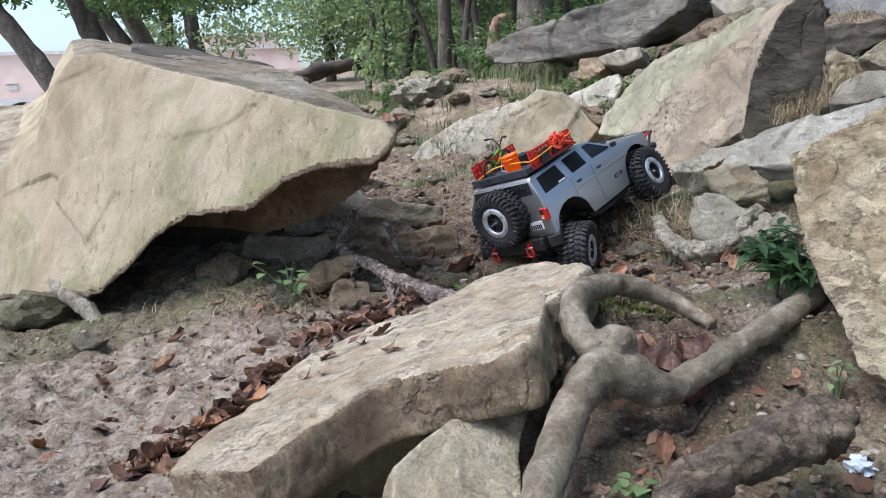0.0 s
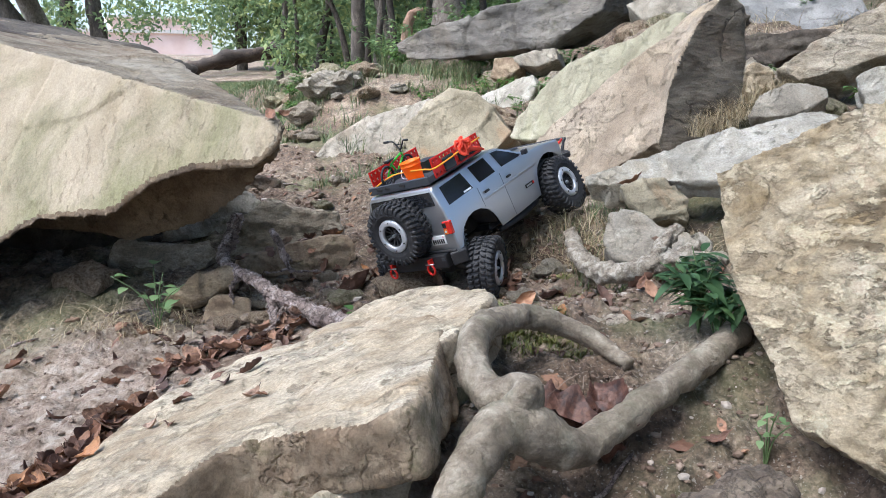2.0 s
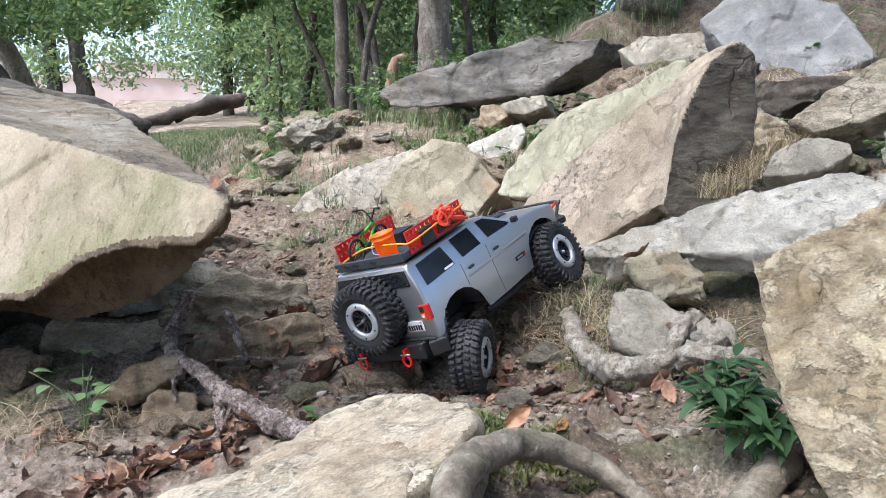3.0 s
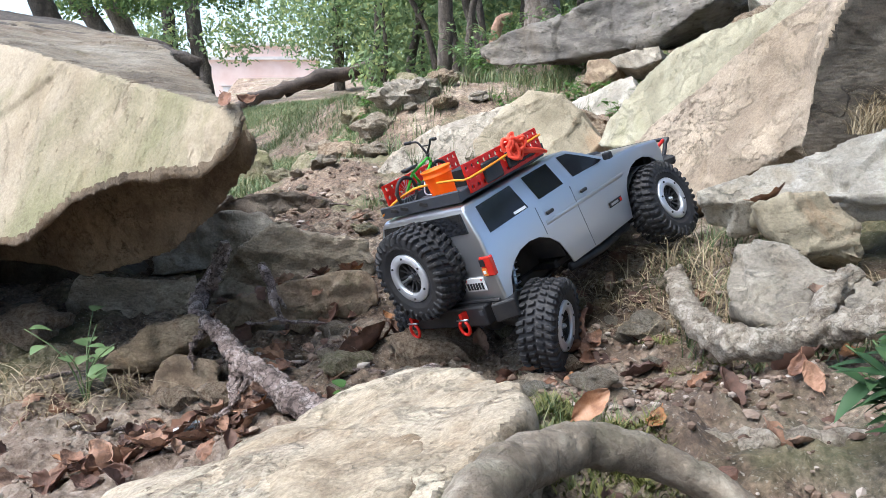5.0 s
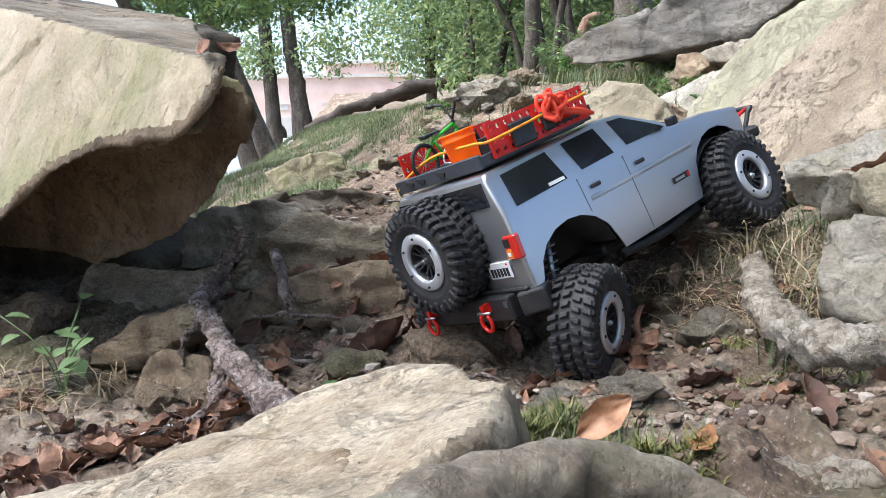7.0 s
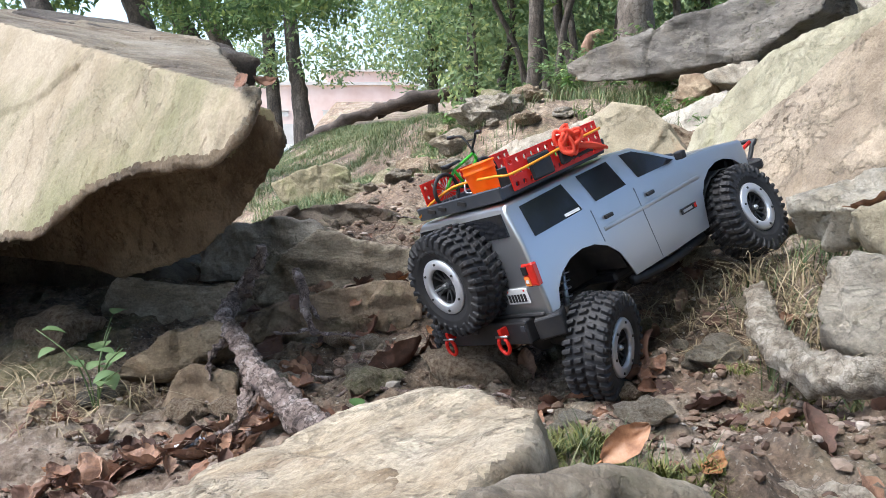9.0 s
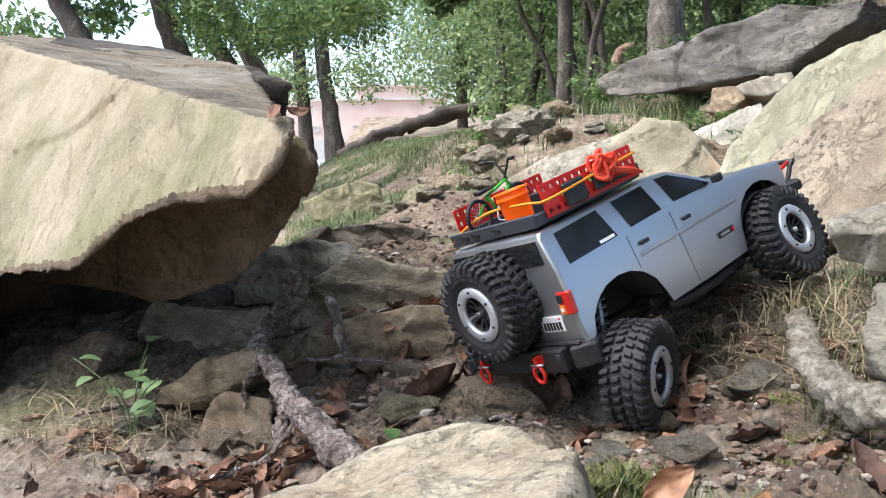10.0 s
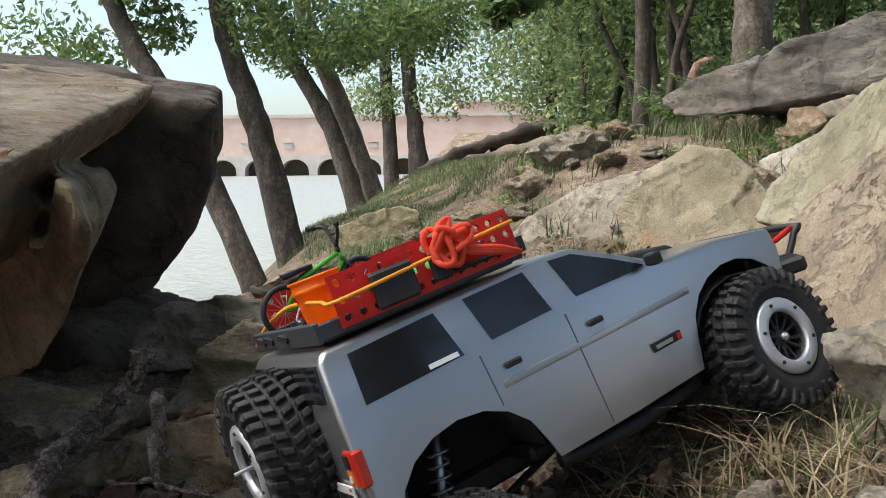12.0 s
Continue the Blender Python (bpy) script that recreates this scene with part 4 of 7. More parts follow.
tree("tree", [(-2.02, 6.0, -0.4), (-2.3, 6.0, 0.75), (-2.55, 6.0, 1.5), (-2.7, 6.0, 2.6)], [0.115, 0.085, 0.075, 0.06],
     [((-2.6, 5.9, 2.3), 0.7), ((-2.2, 5.8, 1.9), 0.4), ((-3.0, 6.1, 2.4), 0.6), ((-2.3, 5.9, 1.55), 0.25), ((-1.9, 5.8, 1.75), 0.3), ((-3.8, 5.8, 1.5), 0.35), ((-3.4, 5.8, 1.34), 0.25), ((-2.87, 5.8, 1.48), 0.22), ((-2.15, 5.8, 1.40), 0.25), ((-1.6, 5.8, 1.36), 0.22), ((-1.25, 5.8, 1.42), 0.2)], 4600, 0.03, "leaning riverside tree with dark bark", seed=3)
tree("tree", [(-1.9, 5.45, -0.5), (-2.5, 5.5, 0.75), (-3.0, 5.55, 1.5), (-3.4, 5.6, 2.4)], [0.09, 0.07, 0.06, 0.05],
     [((-3.2, 5.5, 2.2), 0.6), ((-2.9, 5.6, 1.8), 0.35)], 2000, 0.034, "strongly leaning riverside tree with dark bark", seed=4)
tree("tree", [(-2.75, 9.0, -0.4), (-3.2, 9.0, 1.0), (-3.9, 9.0, 2.2), (-4.4, 9.0, 3.6)], [0.11, 0.09, 0.08, 0.06],
     [((-3.9, 8.9, 2.6), 0.9), ((-3.3, 9.0, 2.2), 0.6), ((-3.0, 8.9, 1.75), 0.35), ((-3.6, 8.9, 1.8), 0.4)], 4200, 0.036, "leaning river tree on the grassy bank", seed=5)
tree("tree", [(-2.6, 9.3, -0.4), (-3.2, 9.3, 1.2), (-3.6, 9.3, 2.2), (-3.9, 9.3, 3.6)], [0.12, 0.10, 0.09, 0.07],
     [((-3.4, 9.2, 2.8), 0.8), ((-2.7, 9.2, 2.0), 0.5), ((-2.2, 9.2, 1.9), 0.4), ((-1.9, 9.0, 2.2), 0.5)], 4400, 0.036, "grey-barked tree on the grassy bank", bark=GREY_TRUNK, seed=6)
tree("tree", [(-3.85, 14.0, -0.9), (-4.0, 14, 1.2), (-4.1, 14, 2.0), (-4.2, 14, 4.6)], [0.24, 0.13, 0.11, 0.09],
     [((-4.0, 14, 2.6), 1.2), ((-3.2, 14, 2.9), 1.0), ((-4.9, 14, 2.4), 0.9), ((-3.4, 13.8, 1.75), 0.6), ((-2.6, 13.8, 2.1), 0.8), ((-4.6, 13.8, 1.7), 0.5)], 4500, 0.048, "upright tree on the point", leaf=LEAF_PALE, seed=7)
tree("tree", [(-4.4, 14.0, -0.9), (-4.45, 14, 1.2), (-4.5, 14, 2.0), (-4.5, 14, 4.0)], [0.15, 0.11, 0.1, 0.08],
     [((-4.5, 14, 3.0), 0.9)], 2500, 0.05, "slim tree on the point", seed=8)
tree("tree", [(0.69, 6.5, 0.9), (0.685, 6.5, 1.4), (0.70, 6.5, 2.5), (0.75, 6.5, 4.5)], [0.15, 0.112, 0.105, 0.09], [((0.8, 6.5, 4.2), 1.0)], 500, 0.07, "stout tree trunk above the long slab", bark=GREY_TRUNK, seed=9)
for k, (x, y, h) in enumerate(((-0.4, 9.0, 5), (0.1, 8.2, 4), (0.35, 8.0, 5), (-1.0, 11, 5), (1.6, 8.5, 5), (2.4, 9, 5))):
    lean = (0.25, -0.18, -0.35, 0.2, -0.3, 0.3)[k]
    tree("tree", [(x, y, 0.2), (x + 0.10 * lean, y, 1.0), (x + 0.5 * lean, y, 1.5), (x + 0.55 * lean, y, 2.2), (x + lean, y, 3.2), (x + 0.8 * lean, y, h)], [0.055, 0.045, 0.040, 0.036, 0.03, 0.02],
         [((x, y - 0.3, 2.2), 0.9), ((x - 0.5, y, 3.0), 0.9), ((x + 0.6, y, 2.9), 0.8)], 3600, 0.045, "slender woodland tree on the slope", seed=20 + k)
rngs = np.random.default_rng(5)
for k in range(7):
    x, y = -2.2 + 0.75 * k, 15 + rngs.uniform(-1, 2)
    tree("tree", [(x, y, -0.2), (x, y, 2.4), (x, y, 6)], [0.12, 0.09, 0.06], [((x, y, 2.2), 1.3), ((x - 0.5, y, 3.6), 1.4), ((x + 0.5, y, 5), 1.4)], 8500, 0.06, "leafy pale green woodland tree far behind", leaf=LEAF_PALE, seed=40 + k)
# wood round and over the trail, added mostly out of view to dim it
for k, (x, y, cx, cy, cz) in enumerate(((3.2, -1.5, 1.8, -1.0, 4.6), (2.6, -4.5, 1.0, -3.5, 5.0), (-1.0, -5.5, -0.6, -4.0, 5.2), (4.0, 2.5, 2.6, 2.4, 4.4), (3.6, 5.5, 2.2, 4.8, 4.6), (2.8, 0.6, 0.9, 0.9, 5.0), (2.0, 5.8, 0.4, 5.2, 4.6), (-2.4, -6.0, -2.2, -4.6, 5.0), (-3.9, -2.6, -3.8, -0.4, 5.0), (-3.2, -1.8, -2.5, 1.0, 5.3))):
    tree("tree", [(x, y, ground_level(x, y) - 0.1), (x + 0.05, y, 2.2), ((x + cx) / 2, (y + cy) / 2, cz - 0.6), (cx, cy, cz + 0.5)], [0.2, 0.16, 0.12, 0.06],
         [((cx, cy, cz), 1.5), ((cx + 0.9, cy + 0.7, cz + 0.3), 1.3), ((cx - 0.8, cy - 0.6, cz + 0.5), 1.3), ((x, y, cz + 0.6), 1.5)], 1500 if x < -3 else 3000, 0.105, "tall leafy tree added so its crown shades the trail", seed=80 + k)
limb("fallen_log", [(-3.25, 12.05, 0.50), (-2.93, 12, 0.68), (-2.45, 12, 0.85), (-2.0, 12, 0.985), (-1.4, 12, 1.12), (-1.0, 12, 1.20), (-0.84, 12, 1.23)], [0.08, 0.085, 0.09, 0.085, 0.08, 0.07, 0.045], LOG_BARK, "fallen dead trunk propped on the bank", "log", rough=0.06, freq=6,
     more=[([(-2.3, 12.1, 0.86), (-1.6, 12.08, 1.03), (-1.05, 12.05, 1.13), (-0.93, 12.05, 1.16)], [0.05, 0.06, 0.05, 0.02])])
limb("broken_branch", [(0.33, 6.02, 0.86), (0.36, 6.0, 1.04), (0.385, 6.0, 1.11), (0.43, 5.98, 1.14), (0.46, 5.98, 1.15)], [0.04, 0.034, 0.03, 0.02, 0.004], SPLIT_WOOD, "broken reddish dead branch stub behind the long slab", "branch", rough=0.01, freq=20)
tree("tree", [(0.0, 7.0, 0.6), (0.02, 7.0, 1.6), (-0.1, 6.8, 2.6), (-0.3, 6.5, 3.6)], [0.06, 0.05, 0.045, 0.03],
     [((-0.62, 5.45, 1.36), 0.10), ((-0.52, 5.5, 1.44), 0.14), ((-0.35, 5.6, 1.6), 0.25), ((-0.1, 5.9, 1.9), 0.4), ((-0.3, 6.4, 2.8), 0.7)], 1100, 0.045, "slim sapling with leafy hanging branches", seed=61,
     branches=[([(-0.05, 6.85, 2.4), (-0.15, 6.2, 2.1), (-0.4, 5.65, 1.65), (-0.64, 5.42, 1.32)], [0.02, 0.014, 0.009, 0.004])])
# unseen undergrowth added behind the trail to block low light
for k in range(8, 16):
    u = k / 15
    x, y = -4.2 + 8.4 * u, -2.6 - 1.1 * math.sin(math.pi * u) + (0.8 if k % 2 else 0.0)
    if k > 12:
        x, y = 4.0, -2.4 + 1.6 * (k - 12)
    z = ground_level(x, y)
    tree("sapling", [(x, y, z - 0.1), (x + 0.05, y, z + 0.9), (x - 0.05, y + 0.1, z + 2.6)], [0.05, 0.04, 0.02],
         [((x, y, z + 0.6), 0.65), ((x + 0.2, y, z + 1.3), 0.7), ((x - 0.2, y, z + 2.1), 0.7), ((x, y, z + 2.8), 0.7)], 900, 0.09, "unseen bushy leafy sapling added to block low light", seed=200 + k)
for k in range(13):
    x, y = -0.62 + 0.30 * k, 8.6 + 0.9 * (k % 3)
    z = ground_level(x, y)
    tree("sapling", [(x, y, z - 0.1), (x + 0.04, y, z + 0.6), (x - 0.05, y, z + 1.5)], [0.025, 0.02, 0.01],
         [((x, y, z + 0.35), 0.35), ((x + 0.15, y, z + 0.8), 0.4), ((x - 0.15, y, z + 1.2), 0.45)], 1300, 0.04, "bushy pale green sapling behind the bank", leaf=LEAF_PALE, seed=300 + k)
for k in range(2, 9):
    x, y = -3.4 + 1.15 * k, 21 + rngs.uniform(-1.5, 2.5)
    tree("tree", [(x, y, -0.6), (x + 0.1, y, 2.6), (x, y, 6)], [0.14, 0.10, 0.06], [((x, y, 1.8), 1.3), ((x + 0.4, y, 3.0), 1.5), ((x - 0.5, y, 4.3), 1.5), ((x + 0.3, y, 5.6), 1.4)], 7500, 0.075, "leafy woodland tree on the far slope", leaf=(LEAF, LEAF_PALE)[k % 2], seed=400 + k)
for k, (x, y, lean) in enumerate(((0.35, 7.6, -0.5), (0.62, 7.9, 0.3), (-0.05, 8.4, -0.8), (0.15, 7.4, 0.5), (1.15, 7.8, -0.4))):
    z = ground_level(x, y)
    tree("sapling", [(x, y, z - 0.1), (x + 0.15 * lean, y, z + 0.6), (x + 0.5 * lean, y, z + 1.3), (x + 0.6 * lean, y, z + 2.6)], [0.035, 0.028, 0.022, 0.012],
         [((x + 0.6 * lean, y, z + 1.6), 0.4), ((x + 0.4 * lean, y, z + 2.2), 0.5)], 900, 0.04, "thin crooked sapling on the slope", seed=430 + k)

# ---- model truck ----
def plain(name, color, rough=0.5, metal=0.0, coat=0.0, speck=0.0):
    m, t, b = nodes(name, rough, metal)
    b.inputs["Coat Weight"].default_value = coat
    b.inputs["Coat Roughness"].default_value = 0.11
    dust = ramp(t, noise_tex(t, 60, 6, 0.65), [(0.45, (0, 0, 0)), (0.75, (1, 1, 1))])
    c = mix(t, color, (0.30, 0.24, 0.18), math_node(t, "MULTIPLY", dust, speck))
    t.links.new(c, b.inputs["Base Color"])
    r = t.nodes.new("ShaderNodeMapRange")
    r.inputs["To Min"].default_value, r.inputs["To Max"].default_value = rough * 0.85, min(1, rough * 1.2)
    t.links.new(noise_tex(t, 35, 4, 0.6), r.inputs["Value"])
    t.links.new(r.outputs[0], b.inputs["Roughness"])
    return m


SILVER = plain("silver_paint", (0.53, 0.54, 0.56), 0.30, 0.85, 0.7, 0.01)
RUBBER = plain("tyre_rubber", (0.017, 0.017, 0.019), 0.65, 0, 0, 0.07)
BLACK = plain("black_plastic", (0.016, 0.016, 0.018), 0.5, 0, 0, 0.08)
GUNMETAL = plain("dark_rack_plastic", (0.045, 0.05, 0.06), 0.5, 0, 0, 0.05)
RED = plain("red_plastic", (0.75, 0.03, 0.018), 0.35)
CORAL = plain("coral_rope", (1.0, 0.12, 0.06), 0.7)
ORANGE = plain("orange_plastic", (1.0, 0.27, 0.012), 0.4)
STRAP = plain("yellow_cord", (0.85, 0.32, 0.02), 0.6)
GREEN = plain("green_enamel", (0.07, 0.50, 0.03), 0.35)
STEEL = plain("brushed_steel", (0.55, 0.56, 0.58), 0.35, 0.9)
RING = plain("ring_metal", (0.62, 0.63, 0.66), 0.4, 0.55)
GLASS = plain("smoked_window", (0.012, 0.013, 0.016), 0.08, 0, 0.3)
WHITE = plain("white_plate", (0.75, 0.75, 0.74), 0.5)
LENS_RED = plain("red_lens", (0.60, 0.03, 0.02), 0.2, 0, 0.5)
LENS_AMBER = plain("amber_lens", (0.85, 0.25, 0.05), 0.2, 0, 0.5)
SEAM = plain("panel_gap", (0.16, 0.17, 0.19), 0.5, 0.4)
GREEN_BOX = plain("green_cargo", (0.05, 0.45, 0.08), 0.5)


def let_through(m, amount):
    """Thin coloured plastic that lets some light through."""
    t = m.node_tree
    b = t.nodes["Principled BSDF"]
    tr = t.nodes.new("ShaderNodeBsdfTranslucent")
    t.links.new(b.inputs["Base Color"].links[0].from_socket, tr.inputs["Color"])
    ms = t.nodes.new("ShaderNodeMixShader")
    ms.inputs[0].default_value = amount
    t.links.new(b.outputs[0], ms.inputs[1])
    t.links.new(tr.outputs[0], ms.inputs[2])
    t.links.new(ms.outputs[0], t.nodes["Material Output"].inputs["Surface"])


let_through(ORANGE, 0.4)
let_through(RED, 0.3)
let_through(CORAL, 0.3)


def bevelled(ob, width, seg=2, angle=30):
    md = ob.modifiers.new("bevel", "BEVEL")
    md.width, md.segments, md.limit_method, md.angle_limit = width, seg, "ANGLE", radians(angle)
    return ob


def polar(x, r, a):
    return Vector((x, r * math.cos(a), r * math.sin(a)))


def add_hexa(bm, corners):
    v = [bm.verts.new(c) for c in corners]
    for f in ((0, 1, 2, 3), (7, 6, 5, 4), (0, 4, 5, 1), (1, 5, 6, 2), (2, 6, 7, 3), (3, 7, 4, 0)):
        bm.faces.new([v[i] for i in f])


def add_lathe(bm, profile, seg=40):
    """Revolves (x, r) round the x axis; the profile is a closed loop."""
    rings = [[bm.verts.new(polar(x, r, 2 * math.pi * k / seg)) for x, r in profile] for k in range(seg)]
    n = len(profile)
    for k in range(seg):
        a, b = rings[k], rings[(k + 1) % seg]
        for i in range(n):
            j = (i + 1) % n
            bm.faces.new((a[i], a[j], b[j], b[i]))


def tyre_mesh():
    bm = bmesh.new()
    add_lathe(bm, [(-0.016, 0.031), (-0.0205, 0.033), (-0.0232, 0.040), (-0.0235, 0.047), (-0.0215, 0.0535), (-0.012, 0.0555), (0, 0.0558), (0.012, 0.0555), (0.0215, 0.0535),
                   (0.0235, 0.047), (0.0232, 0.040), (0.0205, 0.033), (0.016, 0.031), (0.0, 0.034)], 44)
    n = 34
    step = 2 * math.pi / n
    for side in (-1, 1):
        for k in range(n):
            a = k * step + (step / 2 if side > 0 else 0)
            long = k % 2
            # inner block, slanted, and outer block with a notch between them
            for x0, x1, off, w in ((0.0012, 0.0105, 0.0, 0.52), (0.0125, 0.0225, 0.28 if long else 0.16, 0.56)):
                c = []
                for r in (0.0545, 0.0602):
                    sh = 0.0007 if r > 0.06 else 0
                    c += [polar(side * (x0 + sh), r, a + (off - w / 2 - 0.10) * step + sh * 9), polar(side * (x0 + sh), r, a + (off + w / 2 - 0.10) * step - sh * 9),
                          polar(side * (x1 - sh), r - 0.0012, a + (off + w / 2 + 0.12) * step - sh * 9), polar(side * (x1 - sh), r - 0.0012, a + (off - w / 2 + 0.12) * step + sh * 9)]
                add_hexa(bm, c)
            b = a + (0.40 if long else 0.28) * step
            w1 = step * 0.5
            rl = 0.0465 if long else 0.0500
            c = []
            for x, r in ((0.0215, 0.0575), (0.0222, rl)):
                c += [polar(side * (x - 0.002), r, b - w1 / 2), polar(side * (x - 0.002), r, b + w1 / 2), polar(side * (x + 0.0028), r - 0.0012, b + w1 / 2.4), polar(side * (x + 0.0028), r - 0.0012, b - w1 / 2.4)]
            add_hexa(bm, c)
    # raised bars round the sidewall where the lettering is
    for k in range(10):
        a = k * 0.16 + 0.4
        c = []
        for r in (0.0395, 0.0425):
            c += [polar(0.0225, r, a), polar(0.0225, r, a + 0.1), polar(0.0240, r, a + 0.1), polar(0.0240, r, a)]
        add_hexa(bm, c)
    bmesh.ops.recalc_face_normals(bm, faces=bm.faces)
    return bm


def ring_mesh():
    bm = bmesh.new()
    add_lathe(bm, [(0.0195, 0.0205), (0.0225, 0.0210), (0.0230, 0.0225), (0.0228, 0.0305), (0.0212, 0.0320), (0.0185, 0.0320), (0.0185, 0.0205)], 48)
    bmesh.ops.recalc_face_normals(bm, faces=bm.faces)
    return bm


def bolt_mesh(k):
    bm = bmesh.new()
    a = 2 * math.pi * k / 6 + 0.2
    p = polar(0.0232, 0.0268, a)
    bmesh.ops.create_cone(bm, cap_ends=True, segments=6, radius1=0.0017, radius2=0.0014, depth=0.002, matrix=Matrix.Translation(p) @ pose(0, 0, 0, 0, 90, 0))
    return bm


def rim_mesh():
    bm = bmesh.new()
    add_lathe(bm, [(-0.018, 0.031), (0.0185, 0.031), (0.0185, 0.0205), (0.0165, 0.0200), (0.006, 0.0185), (0.004, 0.002), (-0.018, 0.002)], 36)
    for k in range(6):
        a = 2 * math.pi * k / 6
        for s in (-0.10, 0.10):
            c = []
            for r, x in ((0.005, 0.0135), (0.0205, 0.0165)):
                c += [polar(x - 0.006, r, a + s * 2.2 - 0.0016 / r), polar(x - 0.006, r, a + s * 2.2 + 0.0016 / r), polar(x, r, a + s * 2.2 + 0.0014 / r), polar(x, r, a + s * 2.2 - 0.0014 / r)]
            add_hexa(bm, c)
    add_lathe(bm, [(0.004, 0.001), (0.004, 0.0062), (0.0150, 0.0058), (0.0155, 0.001)], 16)
    bmesh.ops.recalc_face_normals(bm, faces=bm.faces)
    return bm


def hub_mesh(long=False):
    bm = bmesh.new()
    bmesh.ops.create_cone(bm, cap_ends=True, segments=6, radius1=0.0036, radius2=0.0032, depth=0.005, matrix=pose(0.0172, 0, 0, 0, 90, 0))
    add_tube(bm, [(0.015, 0, 0), (0.033 if long else 0.0215, 0, 0)], [0.0016, 0.0015], 10, 1)
    return bm


def wheel(name, parent, at, first=None, long=False):
    if first is None:
        me = remeshed(rim_mesh(), 0.0008)
        me.materials.append(BLACK)
        rim = new(name, me)
    else:
        rim = new(name, first.data)
    rim.parent = parent
    rim.matrix_local = at
    if first is None:
        me = remeshed(tyre_mesh(), 0.00085)
        me.vertices.foreach_set("co", smoothed(me, 1).ravel())
        me.materials.append(RUBBER)
        tyre = tagged(new("tyre", me), "black chunky off-road tyre")
        tyre.parent = rim
        part("beadlock_ring", ring_mesh(), RING, rim, "silver metal ring")
        for k in range(6):
            part("bolt", bolt_mesh(k), BLACK, rim, smooth=False)
        part("axle_nut", hub_mesh(), STEEL, rim, "steel nut")
    else:
        for c in first.children:
            o = new(c.name.split(".")[0], c.data)
            o.parent = rim
            if c.name.startswith("axle_nut") and long:
                o.data = hub_mesh_long
            if "label" in c:
                tagged(o, c["label"])
    return rim


def side_x(z):
    """Half width of the body at a height."""
    return 0.099 - (z - 0.10) * 0.058 if z < 0.187 else 0.094 - (z - 0.187) * 0.40


def side_panel(bm, outline, lift, thick):
    """A pane on the body's side, lift metres proud of it, on the right side."""
    f = [bm.verts.new((side_x(z) + lift, y, z)) for y, z in outline]
    r = [bm.verts.new((side_x(z) + lift - thick, y, z)) for y, z in outline]
    bm.faces.new(f)
    bm.faces.new(r[::-1])
    for i in range(len(outline)):
        j = (i + 1) % len(outline)
        bm.faces.new((f[i], r[i], r[j], f[j]))
    bmesh.ops.recalc_face_normals(bm, faces=bm.faces)


def mirrored(bm):
    r = bmesh.ops.duplicate(bm, geom=bm.verts[:] + bm.edges[:] + bm.faces[:])
    vs = [g for g in r["geom"] if isinstance(g, bmesh.types.BMVert)]
    bmesh.ops.scale(bm, vec=(-1, 1, 1), verts=vs)
    bmesh.ops.reverse_faces(bm, faces=[g for g in r["geom"] if isinstance(g, bmesh.types.BMFace)])


def arc(cy, cz, ry, rz, a0, a1, n):
    return [(cy + ry * math.cos(a), cz + rz * math.sin(a)) for a in np.linspace(radians(a0), radians(a1), n)]


def body_shell(parent):
    low = [(-0.216, 0.112), (-0.203, 0.112)] + arc(-0.141, 0.108, 0.060, 0.047, 172, 8, 9) + [(-0.076, 0.098), (0.0, 0.098), (0.076, 0.100)] \
        + arc(0.140, 0.118, 0.058, 0.050, 172, 20, 9) + [(0.203, 0.142), (0.206, 0.160), (0.203, 0.178), (0.14, 0.188), (0.078, 0.192), (0.0, 0.1915), (-0.1, 0.189), (-0.217, 0.187)]
    up = [(-0.217, 0.187), (-0.1, 0.189), (0.0, 0.1915), (0.078, 0.192), (0.040, 0.213), (0.010, 0.2285), (-0.02, 0.232), (-0.205, 0.2315), (-0.211, 0.226)]
    bm = bmesh.new()
    keep = {}

    def vert(s, y, z, roof=False):
        k = (s, round(y, 4), round(z, 4))
        if k not in keep:
            keep[k] = bm.verts.new((s * side_x(z), y, z))
        return keep[k]

    for s in (-1, 1):
        bm.faces.new([vert(s, y, z) for y, z in low])
        bm.faces.new([vert(s, y, z) for y, z in up])
    across = [(-0.216, 0.112), (-0.217, 0.187), (-0.211, 0.226), (-0.205, 0.2315), (-0.02, 0.232), (0.010, 0.2285), (0.040, 0.213), (0.078, 0.192), (0.14, 0.188), (0.203, 0.178), (0.206, 0.160), (0.203, 0.142)]
    for p, q in zip(across, across[1:]):
        a, b, c, d = vert(-1, *p), vert(-1, *q), vert(1, *q), vert(1, *p)
        bm.faces.new((a, b, c, d))
    bmesh.ops.recalc_face_normals(bm, faces=bm.faces)
    ob = part("body", bm, SILVER, parent, "silver painted estate body with flared wheel arches")
    bevelled(ob, 0.0075, 4, 25)
    sd = ob.modifiers.new("thickness", "SOLIDIFY")
    sd.thickness, sd.offset = 0.002, -1
    wn_ = ob.modifiers.new("normals", "WEIGHTED_NORMAL")
    return ob


